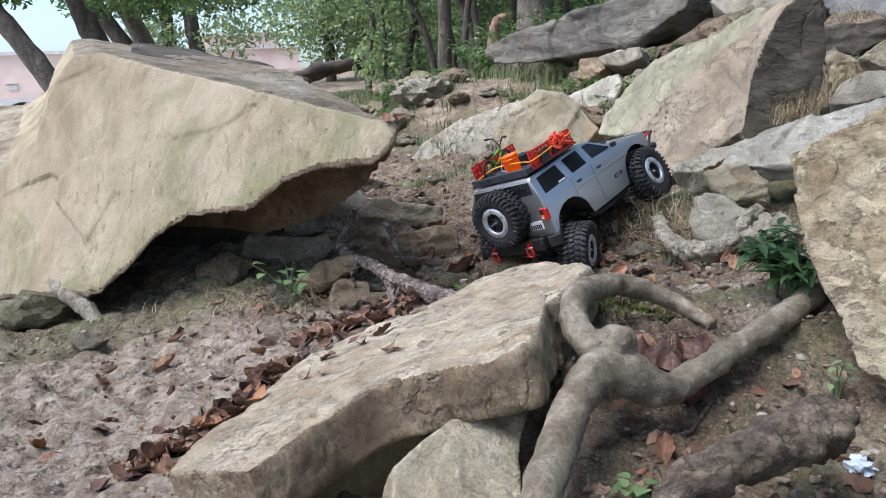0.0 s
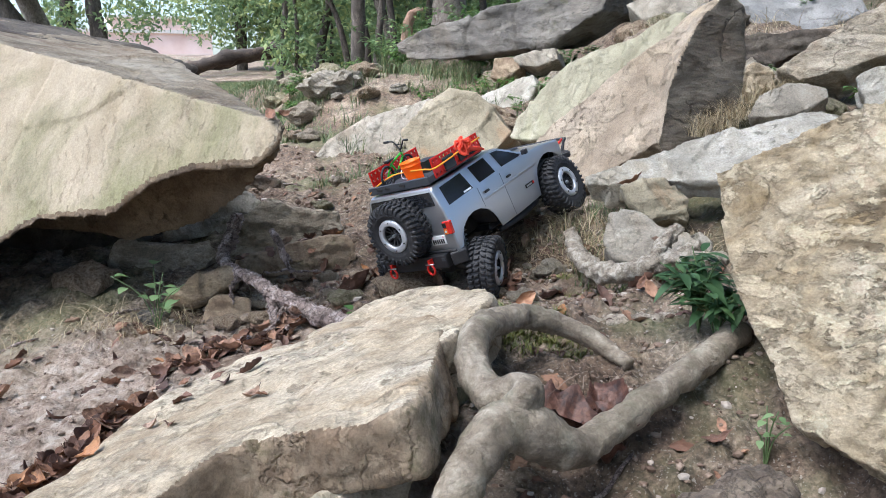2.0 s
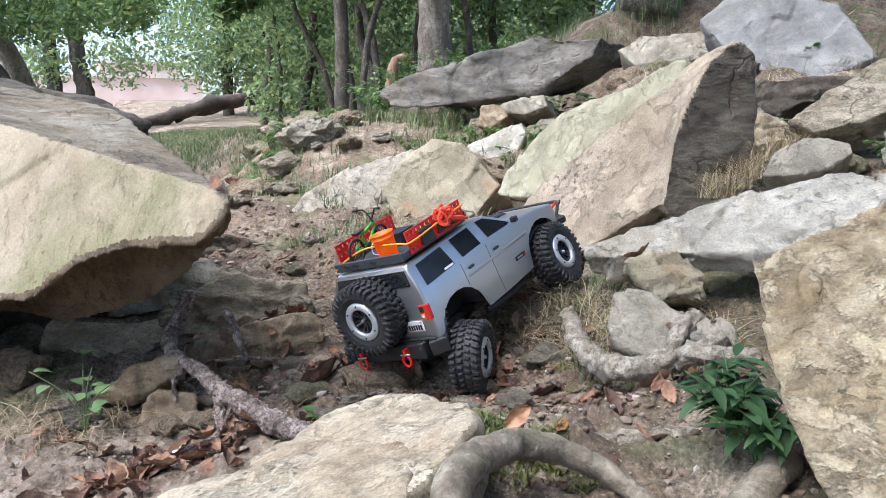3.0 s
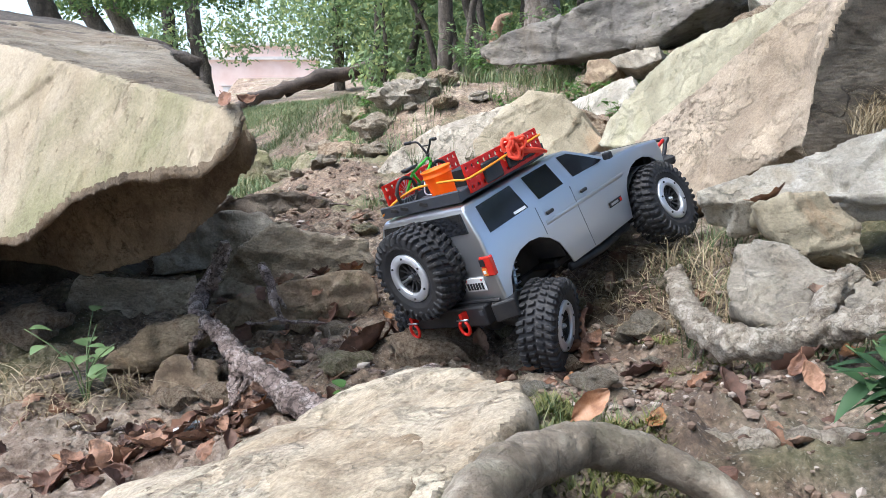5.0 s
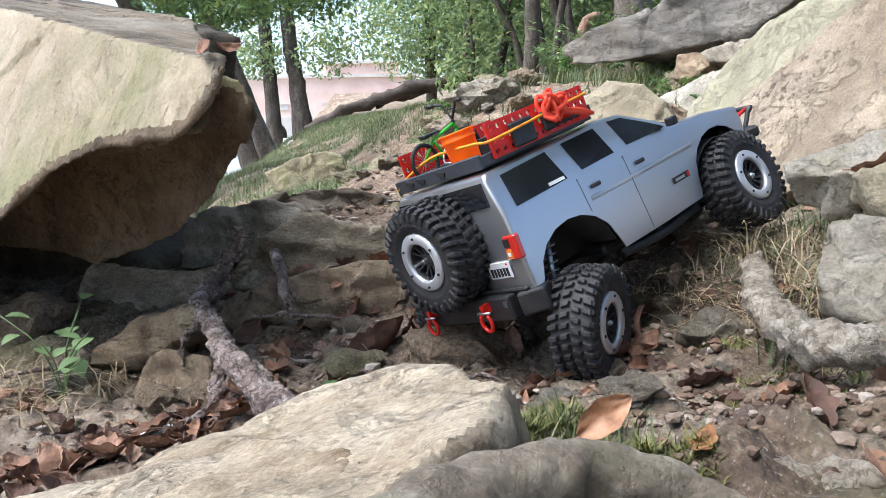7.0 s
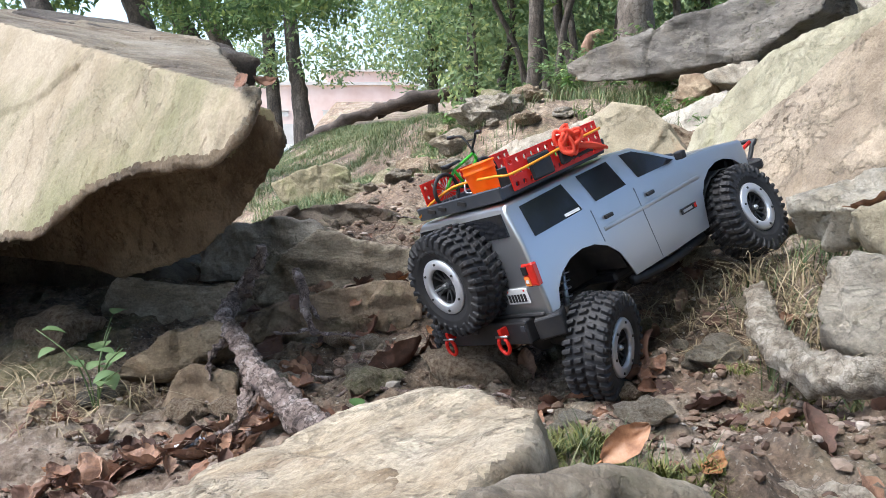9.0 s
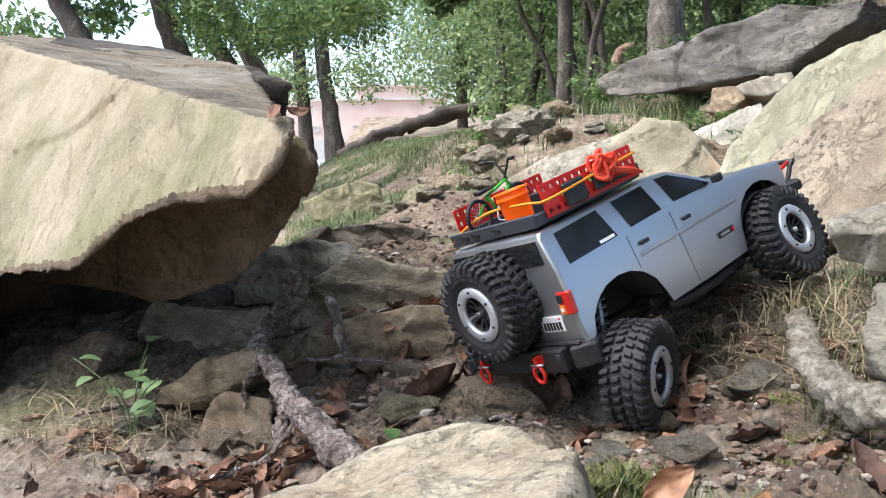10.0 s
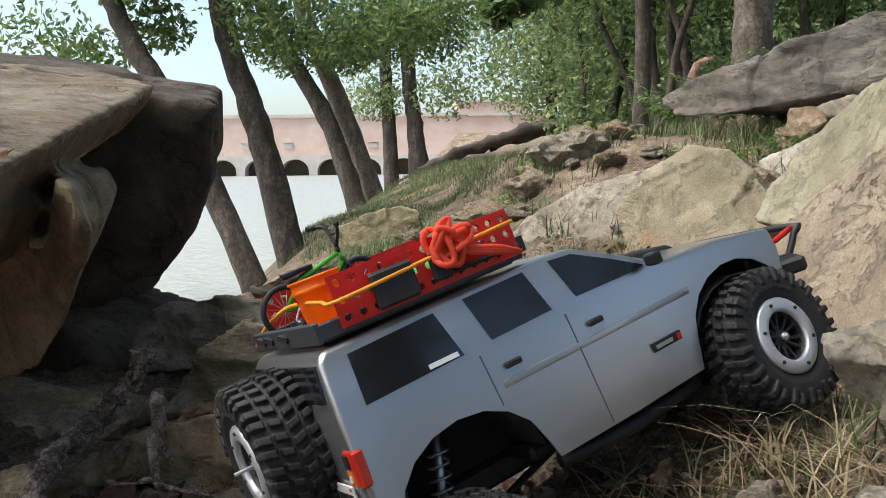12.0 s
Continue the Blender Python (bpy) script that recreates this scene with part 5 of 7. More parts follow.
def perforated(bm, w, h, nx, nz, r, thick, at):
    """A plate in the xz plane with rows of round holes, its lower left corner at the origin of at."""
    seg = 8
    cw, ch = w / nx, h / nz
    for i in range(nx):
        for k in range(nz):
            cx, cz = (i + 0.5) * cw, (k + 0.5) * ch
            corner = [(cx + sx * cw / 2, cz + sz * ch / 2) for sx, sz in ((1, 1), (-1, 1), (-1, -1), (1, -1))]
            hole = [(cx + r * math.cos(2 * math.pi * j / seg), cz + r * math.sin(2 * math.pi * j / seg)) for j in range(seg)]
            ring = [(cx + cw / 2, cz), corner[0], (cx, cz + ch / 2), corner[1], (cx - cw / 2, cz), corner[2], (cx, cz - ch / 2), corner[3]]
            for y in (0, thick):
                vh = [bm.verts.new(at @ Vector((x, y, z))) for x, z in hole]
                vr = [bm.verts.new(at @ Vector((x, y, z))) for x, z in ring]
                for j in range(seg):
                    q = (j + 1) % seg
                    f = (vh[j], vh[q], vr[q], vr[j])
                    bm.faces.new(f if y else f[::-1])
                if y == 0:
                    first = vh
                else:
                    for j in range(seg):
                        q = (j + 1) % seg
                        bm.faces.new((first[j], first[q], vh[q], vh[j]))
    edge = [(0, 0), (w, 0), (w, h), (0, h)]
    a = [bm.verts.new(at @ Vector((x, 0, z))) for x, z in edge]
    b = [bm.verts.new(at @ Vector((x, thick, z))) for x, z in edge]
    for i in range(4):
        j = (i + 1) % 4
        bm.faces.new((a[i], a[j], b[j], b[i]))


def boxes(*items):
    bm = bmesh.new()
    for size, at in items:
        add_box(bm, size, at)
    return bm


def tube_bm(pts, r, sides=8, steps=4):
    bm = bmesh.new()
    add_tube(bm, pts, [r] * len(pts), sides, steps)
    return bm


def build_truck(at):
    truck = new("model_truck")
    truck.matrix_world = at
    body_shell(truck)
    # glass
    panes = {"rear_side_window": [(-0.196, 0.190), (-0.191, 0.2235), (-0.122, 0.2255), (-0.117, 0.192)],
             "middle_side_window": [(-0.092, 0.193), (-0.096, 0.226), (-0.041, 0.2265), (-0.036, 0.194)],
             "front_side_window": [(-0.011, 0.195), (-0.016, 0.2265), (0.006, 0.2245), (0.036, 0.209), (0.060, 0.195), (0.050, 0.1935)]}
    for name, out in panes.items():
        for s in (1, -1):
            bm = bmesh.new()
            side_panel(bm, out, 0.0008, 0.002)
            if s < 0:
                bmesh.ops.scale(bm, vec=(-1, 1, 1), verts=bm.verts)
                bmesh.ops.reverse_faces(bm, faces=bm.faces)
            part(name, bm, GLASS, truck, "smoked black window", smooth=False)
    bm = bmesh.new()
    add_hexa(bm, [(-0.072, -0.2135, 0.2235), (0.072, -0.2135, 0.2235), (0.078, -0.2175, 0.199), (-0.078, -0.2175, 0.199),
                  (-0.072, -0.2105, 0.2235), (0.072, -0.2105, 0.2235), (0.078, -0.2145, 0.199), (-0.078, -0.2145, 0.199)])
    part("rear_window", bm, GLASS, truck, "smoked black tailgate window", smooth=False)
    bm = bmesh.new()
    add_hexa(bm, [(-0.070, 0.0145, 0.2275), (0.070, 0.0145, 0.2275), (0.082, 0.0745, 0.1955), (-0.082, 0.0745, 0.1955),
                  (-0.070, 0.0130, 0.2250), (0.070, 0.0130, 0.2250), (0.082, 0.0730, 0.1930), (-0.082, 0.0730, 0.1930)])
    part("windscreen", bm, GLASS, truck, "smoked windscreen", smooth=False)
    # frame lines round the glass and the doors
    for s in (1, -1):
        for y0, z0, y1, z1 in ((-0.104, 0.149, -0.107, 0.229), (-0.024, 0.100, -0.028, 0.229)):
            bm = bmesh.new()
            side_panel(bm, [(y0 - 0.0005, z0), (y0 + 0.0005, z0), (y1 + 0.0005, 0.187), (y1 - 0.0005, 0.187)], 0.0003, 0.001)
            if s < 0:
                bmesh.ops.scale(bm, vec=(-1, 1, 1), verts=bm.verts)
                bmesh.ops.reverse_faces(bm, faces=bm.faces)
            part("door_seam", bm, SEAM, truck, smooth=False)
        for y in (-0.085, -0.006):
            bm = boxes(((0.004, 0.014, 0.0045), pose(s * 0.0965, y, 0.173)))
            bevelled(part("door_handle", bm, BLACK, truck, smooth=False), 0.001, 1)
        bm = boxes(((0.0022, 0.190, 0.0060), pose(s * 0.0947, -0.003, 0.1615)))
        bevelled(part("side_crease", bm, SILVER, truck), 0.0010, 3)
        bm = boxes(((0.002, 0.030, 0.007), pose(s * 0.0985, 0.050, 0.134)))
        badge = part("badge", bm, BLACK, truck, "dark fender badge", smooth=False)
        part("badge_bar", boxes(((0.001, 0.018, 0.003), pose(s * 0.0998, 0.046, 0.134))), STEEL, badge, smooth=False)
        part("badge_mark", boxes(((0.001, 0.004, 0.005), pose(s * 0.0998, 0.062, 0.134))), RED, badge, smooth=False)
        bm = boxes(((0.0006, 0.024, 0.0035), pose(s * 0.0925, -0.133, 0.1945, 0, -s * 21.8, 0)))
        part("window_decal", bm, WHITE, truck, "small white window sticker", smooth=False)
        bm = boxes(((0.012, 0.010, 0.010), pose(s * 0.102, 0.062, 0.198)))
        bevelled(part("wing_mirror", bm, BLACK, truck, smooth=False), 0.002, 2)
        # tail lamp
        bm = boxes(((0.018, 0.008, 0.025), pose(s * 0.0885, -0.2145, 0.1555)))
        lamp = bevelled(part("tail_light", bm, LENS_RED, truck, "red and amber tail light", smooth=False), 0.0015, 1)
        part("amber_lens", boxes(((0.0075, 0.0085, 0.010), pose(s * 0.0840, -0.2153, 0.1495))), LENS_AMBER, lamp, smooth=False)
        part("bulb", boxes(((0.004, 0.0088, 0.004), pose(s * 0.0842, -0.2157, 0.1492))), WHITE, lamp, smooth=False)
        part("dark_lens", boxes(((0.0075, 0.0085, 0.0085), pose(s * 0.0840, -0.2153, 0.1608))), BLACK, lamp, smooth=False)
    # plate, with plain bars
    bm = boxes(((0.034, 0.0015, 0.0175), pose(0.060, -0.2185, 0.1345)))
    plate = bevelled(part("plate", bm, WHITE, truck, "white rear plate with dark bars", smooth=False), 0.001, 1)
    for k in range(6):
        part("plate_bar", boxes(((0.0032, 0.0006, 0.0085), pose(0.0483 + 0.0047 * k, -0.2196, 0.1325))), BLACK, plate, smooth=False)
    for x in (0.047, 0.073):
        part("plate_dot", boxes(((0.002, 0.0006, 0.002), pose(x, -0.2196, 0.1405))), RED, plate, smooth=False)
    # chassis and running gear
    bm = boxes(((0.065, 0.40, 0.020), pose(0, 0.0, 0.088)), ((0.15, 0.17, 0.012), pose(0, 0.0, 0.100)), ((0.08, 0.10, 0.05), pose(0, 0.06, 0.115)), ((0.16, 0.03, 0.05), pose(0, -0.20, 0.125)), ((0.15, 0.02, 0.04), pose(0, 0.195, 0.14)))
    bevelled(part("chassis", bm, BLACK, truck, smooth=False), 0.003, 1)
    for s in (1, -1):
        bm = bmesh.new()
        add_tube(bm, [(s * 0.085, -0.07, 0.090), (s * 0.088, 0.0, 0.086), (s * 0.085, 0.075, 0.090)], [0.006] * 3, 8, 3)
        part("rock_slider", bm, BLACK, truck)
        # black sheets added for the shade inside the open wheel arches
        for cy, ry in ((-0.141, 0.060), (0.140, 0.058)):
            bm = bmesh.new()
            pr = arc(cy, 0.110, ry, 0.046, 180, 0, 9)
            a = [bm.verts.new((s * 0.0935, y, z)) for y, z in pr]
            b = [bm.verts.new((s * 0.045, y, z)) for y, z in pr]
            c = [bm.verts.new((s * 0.045, y, 0.105)) for y, z in pr]
            for i in range(len(pr) - 1):
                bm.faces.new((a[i], a[i + 1], b[i + 1], b[i]))
                bm.faces.new((b[i], b[i + 1], c[i + 1], c[i]))
            ob = part("arch_liner", bm, BLACK, truck)
            ob.modifiers.new("thickness", "SOLIDIFY").thickness = 0.0015
    # axles: rear drops on the right, front on the left
    first = None
    for y, zr, zl, steer in ((-0.166, 0.050, 0.100, 18), (0.148, 0.094, 0.048, 3)):
        xr = 0.105
        roll = math.degrees(math.atan2(zl - zr, 2 * xr))
        mid = (zr + zl) / 2
        ax = pose(0, y, mid, 0, roll, 0)
        bm = bmesh.new()
        add_tube(bm, [(-0.09, 0, 0), (-0.03, 0, 0), (0.03, 0, 0), (0.09, 0, 0)], [0.009, 0.010, 0.010, 0.009], 10, 1)
        bmesh.ops.create_icosphere(bm, subdivisions=2, radius=0.021, matrix=pose(0.018, 0, 0))
        axle = part("axle", bm, BLACK, truck)
        axle.matrix_local = ax
        for s in (1, -1):
            m = ax @ pose(s * xr, 0, 0, 0, 0, steer) @ pose(0, 0, 0, random.uniform(0, 60), 0, 0 if s > 0 else 180)
            w = wheel("wheel", truck, m, first)
            first = first or w
            # spring-over damper and link
            foot = ax @ Vector((s * 0.062, 0.0, 0.004))
            head = Vector((s * 0.060, y * 0.86, 0.150))
            bm = bmesh.new()
            add_tube(bm, [foot, head], [0.0035, 0.0035], 8, 1)
            way = head - foot
            side = way.orthogonal().normalized()
            up2 = way.normalized().cross(side)
            coil = [foot + way * (0.12 + 0.7 * k / 60) + (side * math.cos(k * 0.75) + up2 * math.sin(k * 0.75)) * 0.0078 for k in range(61)]
            add_tube(bm, coil, [0.0011] * 61, 5, 1)
            part("damper", bm, STEEL if s > 0 else BLACK, truck, "thin steel coil spring damper")
            part("link", tube_bm([foot + Vector((-s * 0.008, 0, -0.004)), Vector((s * 0.03, y * 0.15, 0.085))], 0.0032, 8, 1), BLACK, truck)
        part("drive_shaft", tube_bm([ax @ Vector((0.018, -y * 0.1, 0)), Vector((0.005, 0.0, 0.088))], 0.004, 8, 1), BLACK, truck)
    # spare wheel on the tailgate
    wheel("spare_wheel", truck, pose(-0.006, -0.2365, 0.167, 0, 0, 0) @ pose(0, 0, 0, 0, 0, -90) @ pose(0, 0, 0, 15, 0, 0), first, True)
    # rear bumper and shackles
    bm = boxes(((0.150, 0.022, 0.026), pose(0, -0.224, 0.099)), ((0.030, 0.030, 0.024), pose(0.090, -0.212, 0.100, 0, 0, 35)), ((0.030, 0.030, 0.024), pose(-0.090, -0.212, 0.100, 0, 0, -35)), ((0.19, 0.006, 0.005), pose(0, -0.222, 0.114)))
    bumper = bevelled(part("rear_bumper", bm, BLACK, truck, "black moulded rear bumper", smooth=False), 0.003, 2)
    for x in (-0.010, 0.070, -0.078):
        part("bumper_hole", boxes(((0.006, 0.002, 0.006), pose(x, -0.2355, 0.104, 0, 0, 0))), GUNMETAL, bumper, smooth=False)
    for x in (0.042, -0.052):
        hook = part("shackle", boxes(((0.005, 0.012, 0.010), pose(x, -0.239, 0.103))), RED, truck, "red tow shackle", smooth=False)
        pts = [(x + 0.0075 * math.cos(a), -0.2445, 0.090 + 0.0095 * math.sin(a)) for a in np.linspace(radians(125), radians(415), 14)]
        part("bow", tube_bm(pts, 0.0021, 8, 1), RED, hook)
        part("pin", tube_bm([(x - 0.009, -0.2445, 0.1), (x + 0.010, -0.2445, 0.1)], 0.0014, 8, 1), STEEL, hook)
    # front bumper and bull bar
    bm = boxes(((0.15, 0.018, 0.018), pose(0, 0.232, 0.135)), ((0.06, 0.03, 0.012), pose(0, 0.222, 0.128)), ((0.028, 0.03, 0.014), pose(0.082, 0.222, 0.137, 0, 0, -35)), ((0.028, 0.03, 0.014), pose(-0.082, 0.222, 0.137, 0, 0, 35)))
    bevelled(part("front_bumper", bm, BLACK, truck, "black front winch bumper", smooth=False), 0.003, 1)
    part("bull_bar", tube_bm([(-0.074, 0.236, 0.138), (-0.074, 0.256, 0.158), (-0.066, 0.262, 0.164), (0.066, 0.262, 0.164), (0.074, 0.256, 0.158), (0.074, 0.236, 0.138)], 0.0032, 8, 3), BLACK, truck, "black tubular bull bar")
    for s in (1, -1):
        part("bar_brace", tube_bm([(s * 0.070, 0.260, 0.163), (s * 0.074, 0.232, 0.160), (s * 0.074, 0.205, 0.158)], 0.0028, 8, 1), RED, truck, "red bar brace")
        part("front_shackle", tube_bm([(s * 0.045, 0.242, 0.128), (s * 0.038, 0.248, 0.118), (s * 0.045, 0.250, 0.112), (s * 0.052, 0.248, 0.118), (s * 0.045, 0.242, 0.128)], 0.002, 6, 2), RED, truck)
    # bonnet scoop
    bm = bmesh.new()
    add_hexa(bm, [(-0.03, 0.095, 0.190), (0.03, 0.095, 0.190), (0.026, 0.16, 0.184), (-0.026, 0.16, 0.184), (-0.026, 0.10, 0.1975), (0.026, 0.10, 0.1975), (0.022, 0.155, 0.190), (-0.022, 0.155, 0.190)])
    bmesh.ops.recalc_face_normals(bm, faces=bm.faces)
    bevelled(part("bonnet_scoop", bm, BLACK, truck, smooth=False), 0.002, 1)
    # roof rack
    bm = boxes(((0.142, 0.158, 0.004), pose(0, -0.118, 0.2365)), ((0.150, 0.005, 0.015), pose(0, -0.203, 0.2425)), ((0.005, 0.17, 0.012), pose(0.0725, -0.118, 0.242)), ((0.005, 0.17, 0.012), pose(-0.0725, -0.118, 0.242)), ((0.150, 0.005, 0.012), pose(0, -0.034, 0.242)))
    rack = bevelled(part("roof_rack", bm, GUNMETAL, truck, "dark grey moulded roof tray", smooth=False), 0.0012, 1)
    for x in (-0.045, -0.025, 0.012):
        part("cleat", boxes(((0.010, 0.005, 0.004), pose(x, -0.2065, 0.2435, 0, 20, 20))), BLACK, rack, smooth=False)
    for s in (1, -1):
        bm = bmesh.new()
        perforated(bm, 0.150, 0.036, 13, 3, 0.0030, 0.003, pose(s * 0.0755 + (0.003 if s > 0 else 0), -0.186, 0.2395, 0, 0, 90))
        bmesh.ops.recalc_face_normals(bm, faces=bm.faces)
        part("recovery_board", bm, RED, rack, "red perforated recovery board", smooth=False)
    bm = boxes(((0.005, 0.034, 0.026), pose(0.0815, -0.142, 0.254)), ((0.005, 0.016, 0.022), pose(0.0815, -0.104, 0.255)), ((0.004, 0.05, 0.004), pose(0.0815, -0.08, 0.247)))
    bevelled(part("tool_pouch", bm, BLACK, rack, "black tools strapped to the board", smooth=False), 0.002, 1)
    part("rack_clip", boxes(((0.006, 0.008, 0.012), pose(0.070, -0.030, 0.246))), BLACK, rack, smooth=False)
    part("cargo_box", boxes(((0.03, 0.035, 0.022), pose(-0.005, -0.105, 0.2495))), BLACK, rack, smooth=False)
    part("cargo_roll", tube_bm([(0.03, -0.11, 0.251), (0.06, -0.09, 0.252)], 0.011, 14, 1), GREEN_BOX, rack, "green rolled cargo")
    # cords
    part("cord", tube_bm([(-0.073, -0.205, 0.240), (-0.050, -0.200, 0.252), (-0.015, -0.19, 0.262), (0.02, -0.186, 0.262), (0.060, -0.188, 0.260), (0.0825, -0.185, 0.258), (0.0830, -0.11, 0.262), (0.0825, -0.036, 0.265)], 0.0016, 6, 3), STRAP, truck, "yellow-orange tie-down cord")
    bm = bmesh.new()
    rr = random.Random(3)
    for k in range(7):
        c = Vector((0.0845 + 0.0006 * k, -0.098 + rr.uniform(-0.006, 0.008), 0.265 + rr.uniform(-0.003, 0.003)))
        tilt = pose(0, 0, 0, rr.uniform(0, 180), rr.uniform(-35, 35), rr.uniform(-35, 35))
        ra, rb = rr.uniform(0.010, 0.016), rr.uniform(0.006, 0.010)
        pts = [c + (tilt @ Vector((0.002 * math.sin(3 * a), ra * math.cos(a), rb * math.sin(a)))) for a in np.linspace(0, 2 * math.pi, 17)]
        add_tube(bm, pts, [0.0024] * 17, 6, 1)
    for k in range(3):
        add_tube(bm, [(0.087, -0.090 + 0.003 * k, 0.259), (0.0885, -0.066 + 0.003 * k, 0.250 + 0.001 * k), (0.087, -0.040, 0.242)], [0.0025, 0.0024, 0.002], 6, 3)
    add_tube(bm, [(0.085, -0.092, 0.275), (0.082, -0.085, 0.283), (0.083, -0.096, 0.281), (0.085, -0.10, 0.27)], [0.0022] * 4, 6, 3)
    part("rope_coil", bm, CORAL, truck, "coral-red coiled recovery rope")
    return tagged(truck, "silver radio-controlled model estate truck climbing over the rocks", "model truck")


def _mesh(bm, name, mat):
    me = bpy.data.meshes.new(name)
    bm.to_mesh(me)
    bm.free()
    me.materials.append(mat)
    return me


hub_mesh_long = _mesh(hub_mesh(True), "axle_nut_long", STEEL)
TRUCK = pose(0.320, 1.876, 0.279, 15.9, -12.5, -44.7)


def build_bucket():
    ob = new("bucket")
    ob.matrix_world = TRUCK @ pose(0.018, -0.172, 0.2385)
    bm = bmesh.new()
    prof = [(0.0, 0.0), (0.0, 0.0155), (0.030, 0.0178), (0.0302, 0.0190), (0.033, 0.0190), (0.0332, 0.0182), (0.038, 0.0186), (0.0385, 0.0200), (0.0400, 0.0200), (0.0400, 0.0180), (0.002, 0.0145), (0.002, 0.0)]
    add_lathe(bm, [(x, max(r, 1e-4)) for x, r in prof], 28)
    bmesh.ops.transform(bm, matrix=pose(0, 0, 0, 0, -90, 0), verts=bm.verts)
    bmesh.ops.recalc_face_normals(bm, faces=bm.faces)
    part("pail", bm, ORANGE, ob)
    part("bail_handle", tube_bm([(-0.019, 0, 0.034), (-0.020, -0.010, 0.022), (-0.012, -0.019, 0.014), (0.0, -0.021, 0.012)], 0.0011, 6, 3), STEEL, ob)
    tagged(ob, "small bright orange plastic bucket on the roof rack", "bucket")



def build_bike():
    bike = new("toy_bicycle")
    bike.matrix_world = TRUCK @ pose(-0.040, -0.150, 0.2405, 0, 6, 4) @ Matrix.Scale(1.12, 4)
    R, rw, fw = 0.0165, Vector((0, -0.030, 0.0175)), Vector((0, 0.033, 0.0175))
    for c in (rw, fw):
        bm = bmesh.new()
        pts = [c + Vector((0, R * math.cos(a), R * math.sin(a))) for a in np.linspace(0, 2 * math.pi, 25)]
        add_tube(bm, pts, [0.0022] * 25, 6, 1)
        tyre = part("bike_tyre", bm, RUBBER, bike)
        bm = bmesh.new()
        for k in range(8):
            a = math.pi * k / 8
            d = Vector((0, math.cos(a), math.sin(a))) * (R - 0.001)
            add_tube(bm, [c - d, c + d], [0.0003, 0.0003], 4, 1)
        part("spokes", bm, STEEL, tyre)
    bb, seat_t, head_t, head_b = Vector((0, -0.002, 0.016)), Vector((0, -0.012, 0.034)), Vector((0, 0.022, 0.043)), Vector((0, 0.0245, 0.036))
    bm = bmesh.new()
    for a, b in ((bb, seat_t), (seat_t, head_t), (bb, head_b), (bb, rw), (seat_t, rw), (head_t, head_b)):
        add_tube(bm, [a, b], [0.0017, 0.0017], 8, 1)
    part("frame", bm, GREEN, bike, "bright green frame")
    bm = bmesh.new()
    for s in (-0.003, 0.003):
        add_tube(bm, [head_b + Vector((s, 0, 0)), fw + Vector((s, 0, 0))], [0.0011, 0.0011], 6, 1)
    part("fork", bm, BLACK, bike)
    bm = bmesh.new()
    stem = head_t + Vector((0, 0, 0.004))
    add_tube(bm, [head_t, stem], [0.0018, 0.0018], 8, 1)
    for s in (-1, 1):
        add_tube(bm, [stem, stem + Vector((s * 0.008, 0.001, 0.012)), stem + Vector((s * 0.012, -0.001, 0.0165)), stem + Vector((s * 0.024, -0.006, 0.0175))], [0.0013] * 4, 6, 3)
    add_tube(bm, [stem + Vector((-0.006, 0.001, 0.010)), stem + Vector((0.006, 0.001, 0.010))], [0.0009] * 2, 6, 1)
    part("handlebar", bm, BLACK, bike)
    for s in (-1, 1):
        part("grip", tube_bm([stem + Vector((s * 0.017, -0.0035, 0.0172)), stem + Vector((s * 0.025, -0.0065, 0.0176))], 0.0021, 8, 1), BLACK, bike)
    bm = bmesh.new()
    add_hexa(bm, [seat_t + Vector(p) for p in ((-0.004, -0.012, 0.004), (0.004, -0.012, 0.004), (0.0015, 0.010, 0.006), (-0.0015, 0.010, 0.006), (-0.005, -0.013, 0.008), (0.005, -0.013, 0.008), (0.0015, 0.011, 0.008), (-0.0015, 0.011, 0.008))])
    bmesh.ops.recalc_face_normals(bm, faces=bm.faces)
    part("saddle", bm, BLACK, bike)
    bm = bmesh.new()
    add_tube(bm, [bb + Vector((-0.005, 0.008, -0.005)), bb + Vector((-0.005, -0.008, 0.005))], [0.0009] * 2, 5, 1)
    add_tube(bm, [bb + Vector((0.005, 0, 0)), bb + Vector((-0.005, 0, 0))], [0.0045, 0.0045], 12, 1)
    part("crank", bm, BLACK, bike)
    tagged(bike, "green toy bicycle with black tyres tied on the roof rack", "toy bicycle")


# ---- loose and growing things ----
bpy.context.view_layer.update()
DG = bpy.context.evaluated_depsgraph_get()


def drop(x, y, top=1.4):
    """Where a thing let fall at x, y comes to lie, and the slope there."""
    hit, place, normal, _, ob, _ = scene.ray_cast(DG, Vector((x, y, top)), Vector((0, 0, -1)))
    while hit and ob.name.startswith(("tree_root", "branch", "broken_log")):
        hit, place, normal, _, ob, _ = scene.ray_cast(DG, place - Vector((0, 0, 0.003)), Vector((0, 0, -1)))
    return (place, normal) if hit else (Vector((x, y, ground_height(x, y))), Vector((0, 0, 1)))


def drop_low(x, y):
    z = ground_height(x, y)
    return Vector((x, y, z))


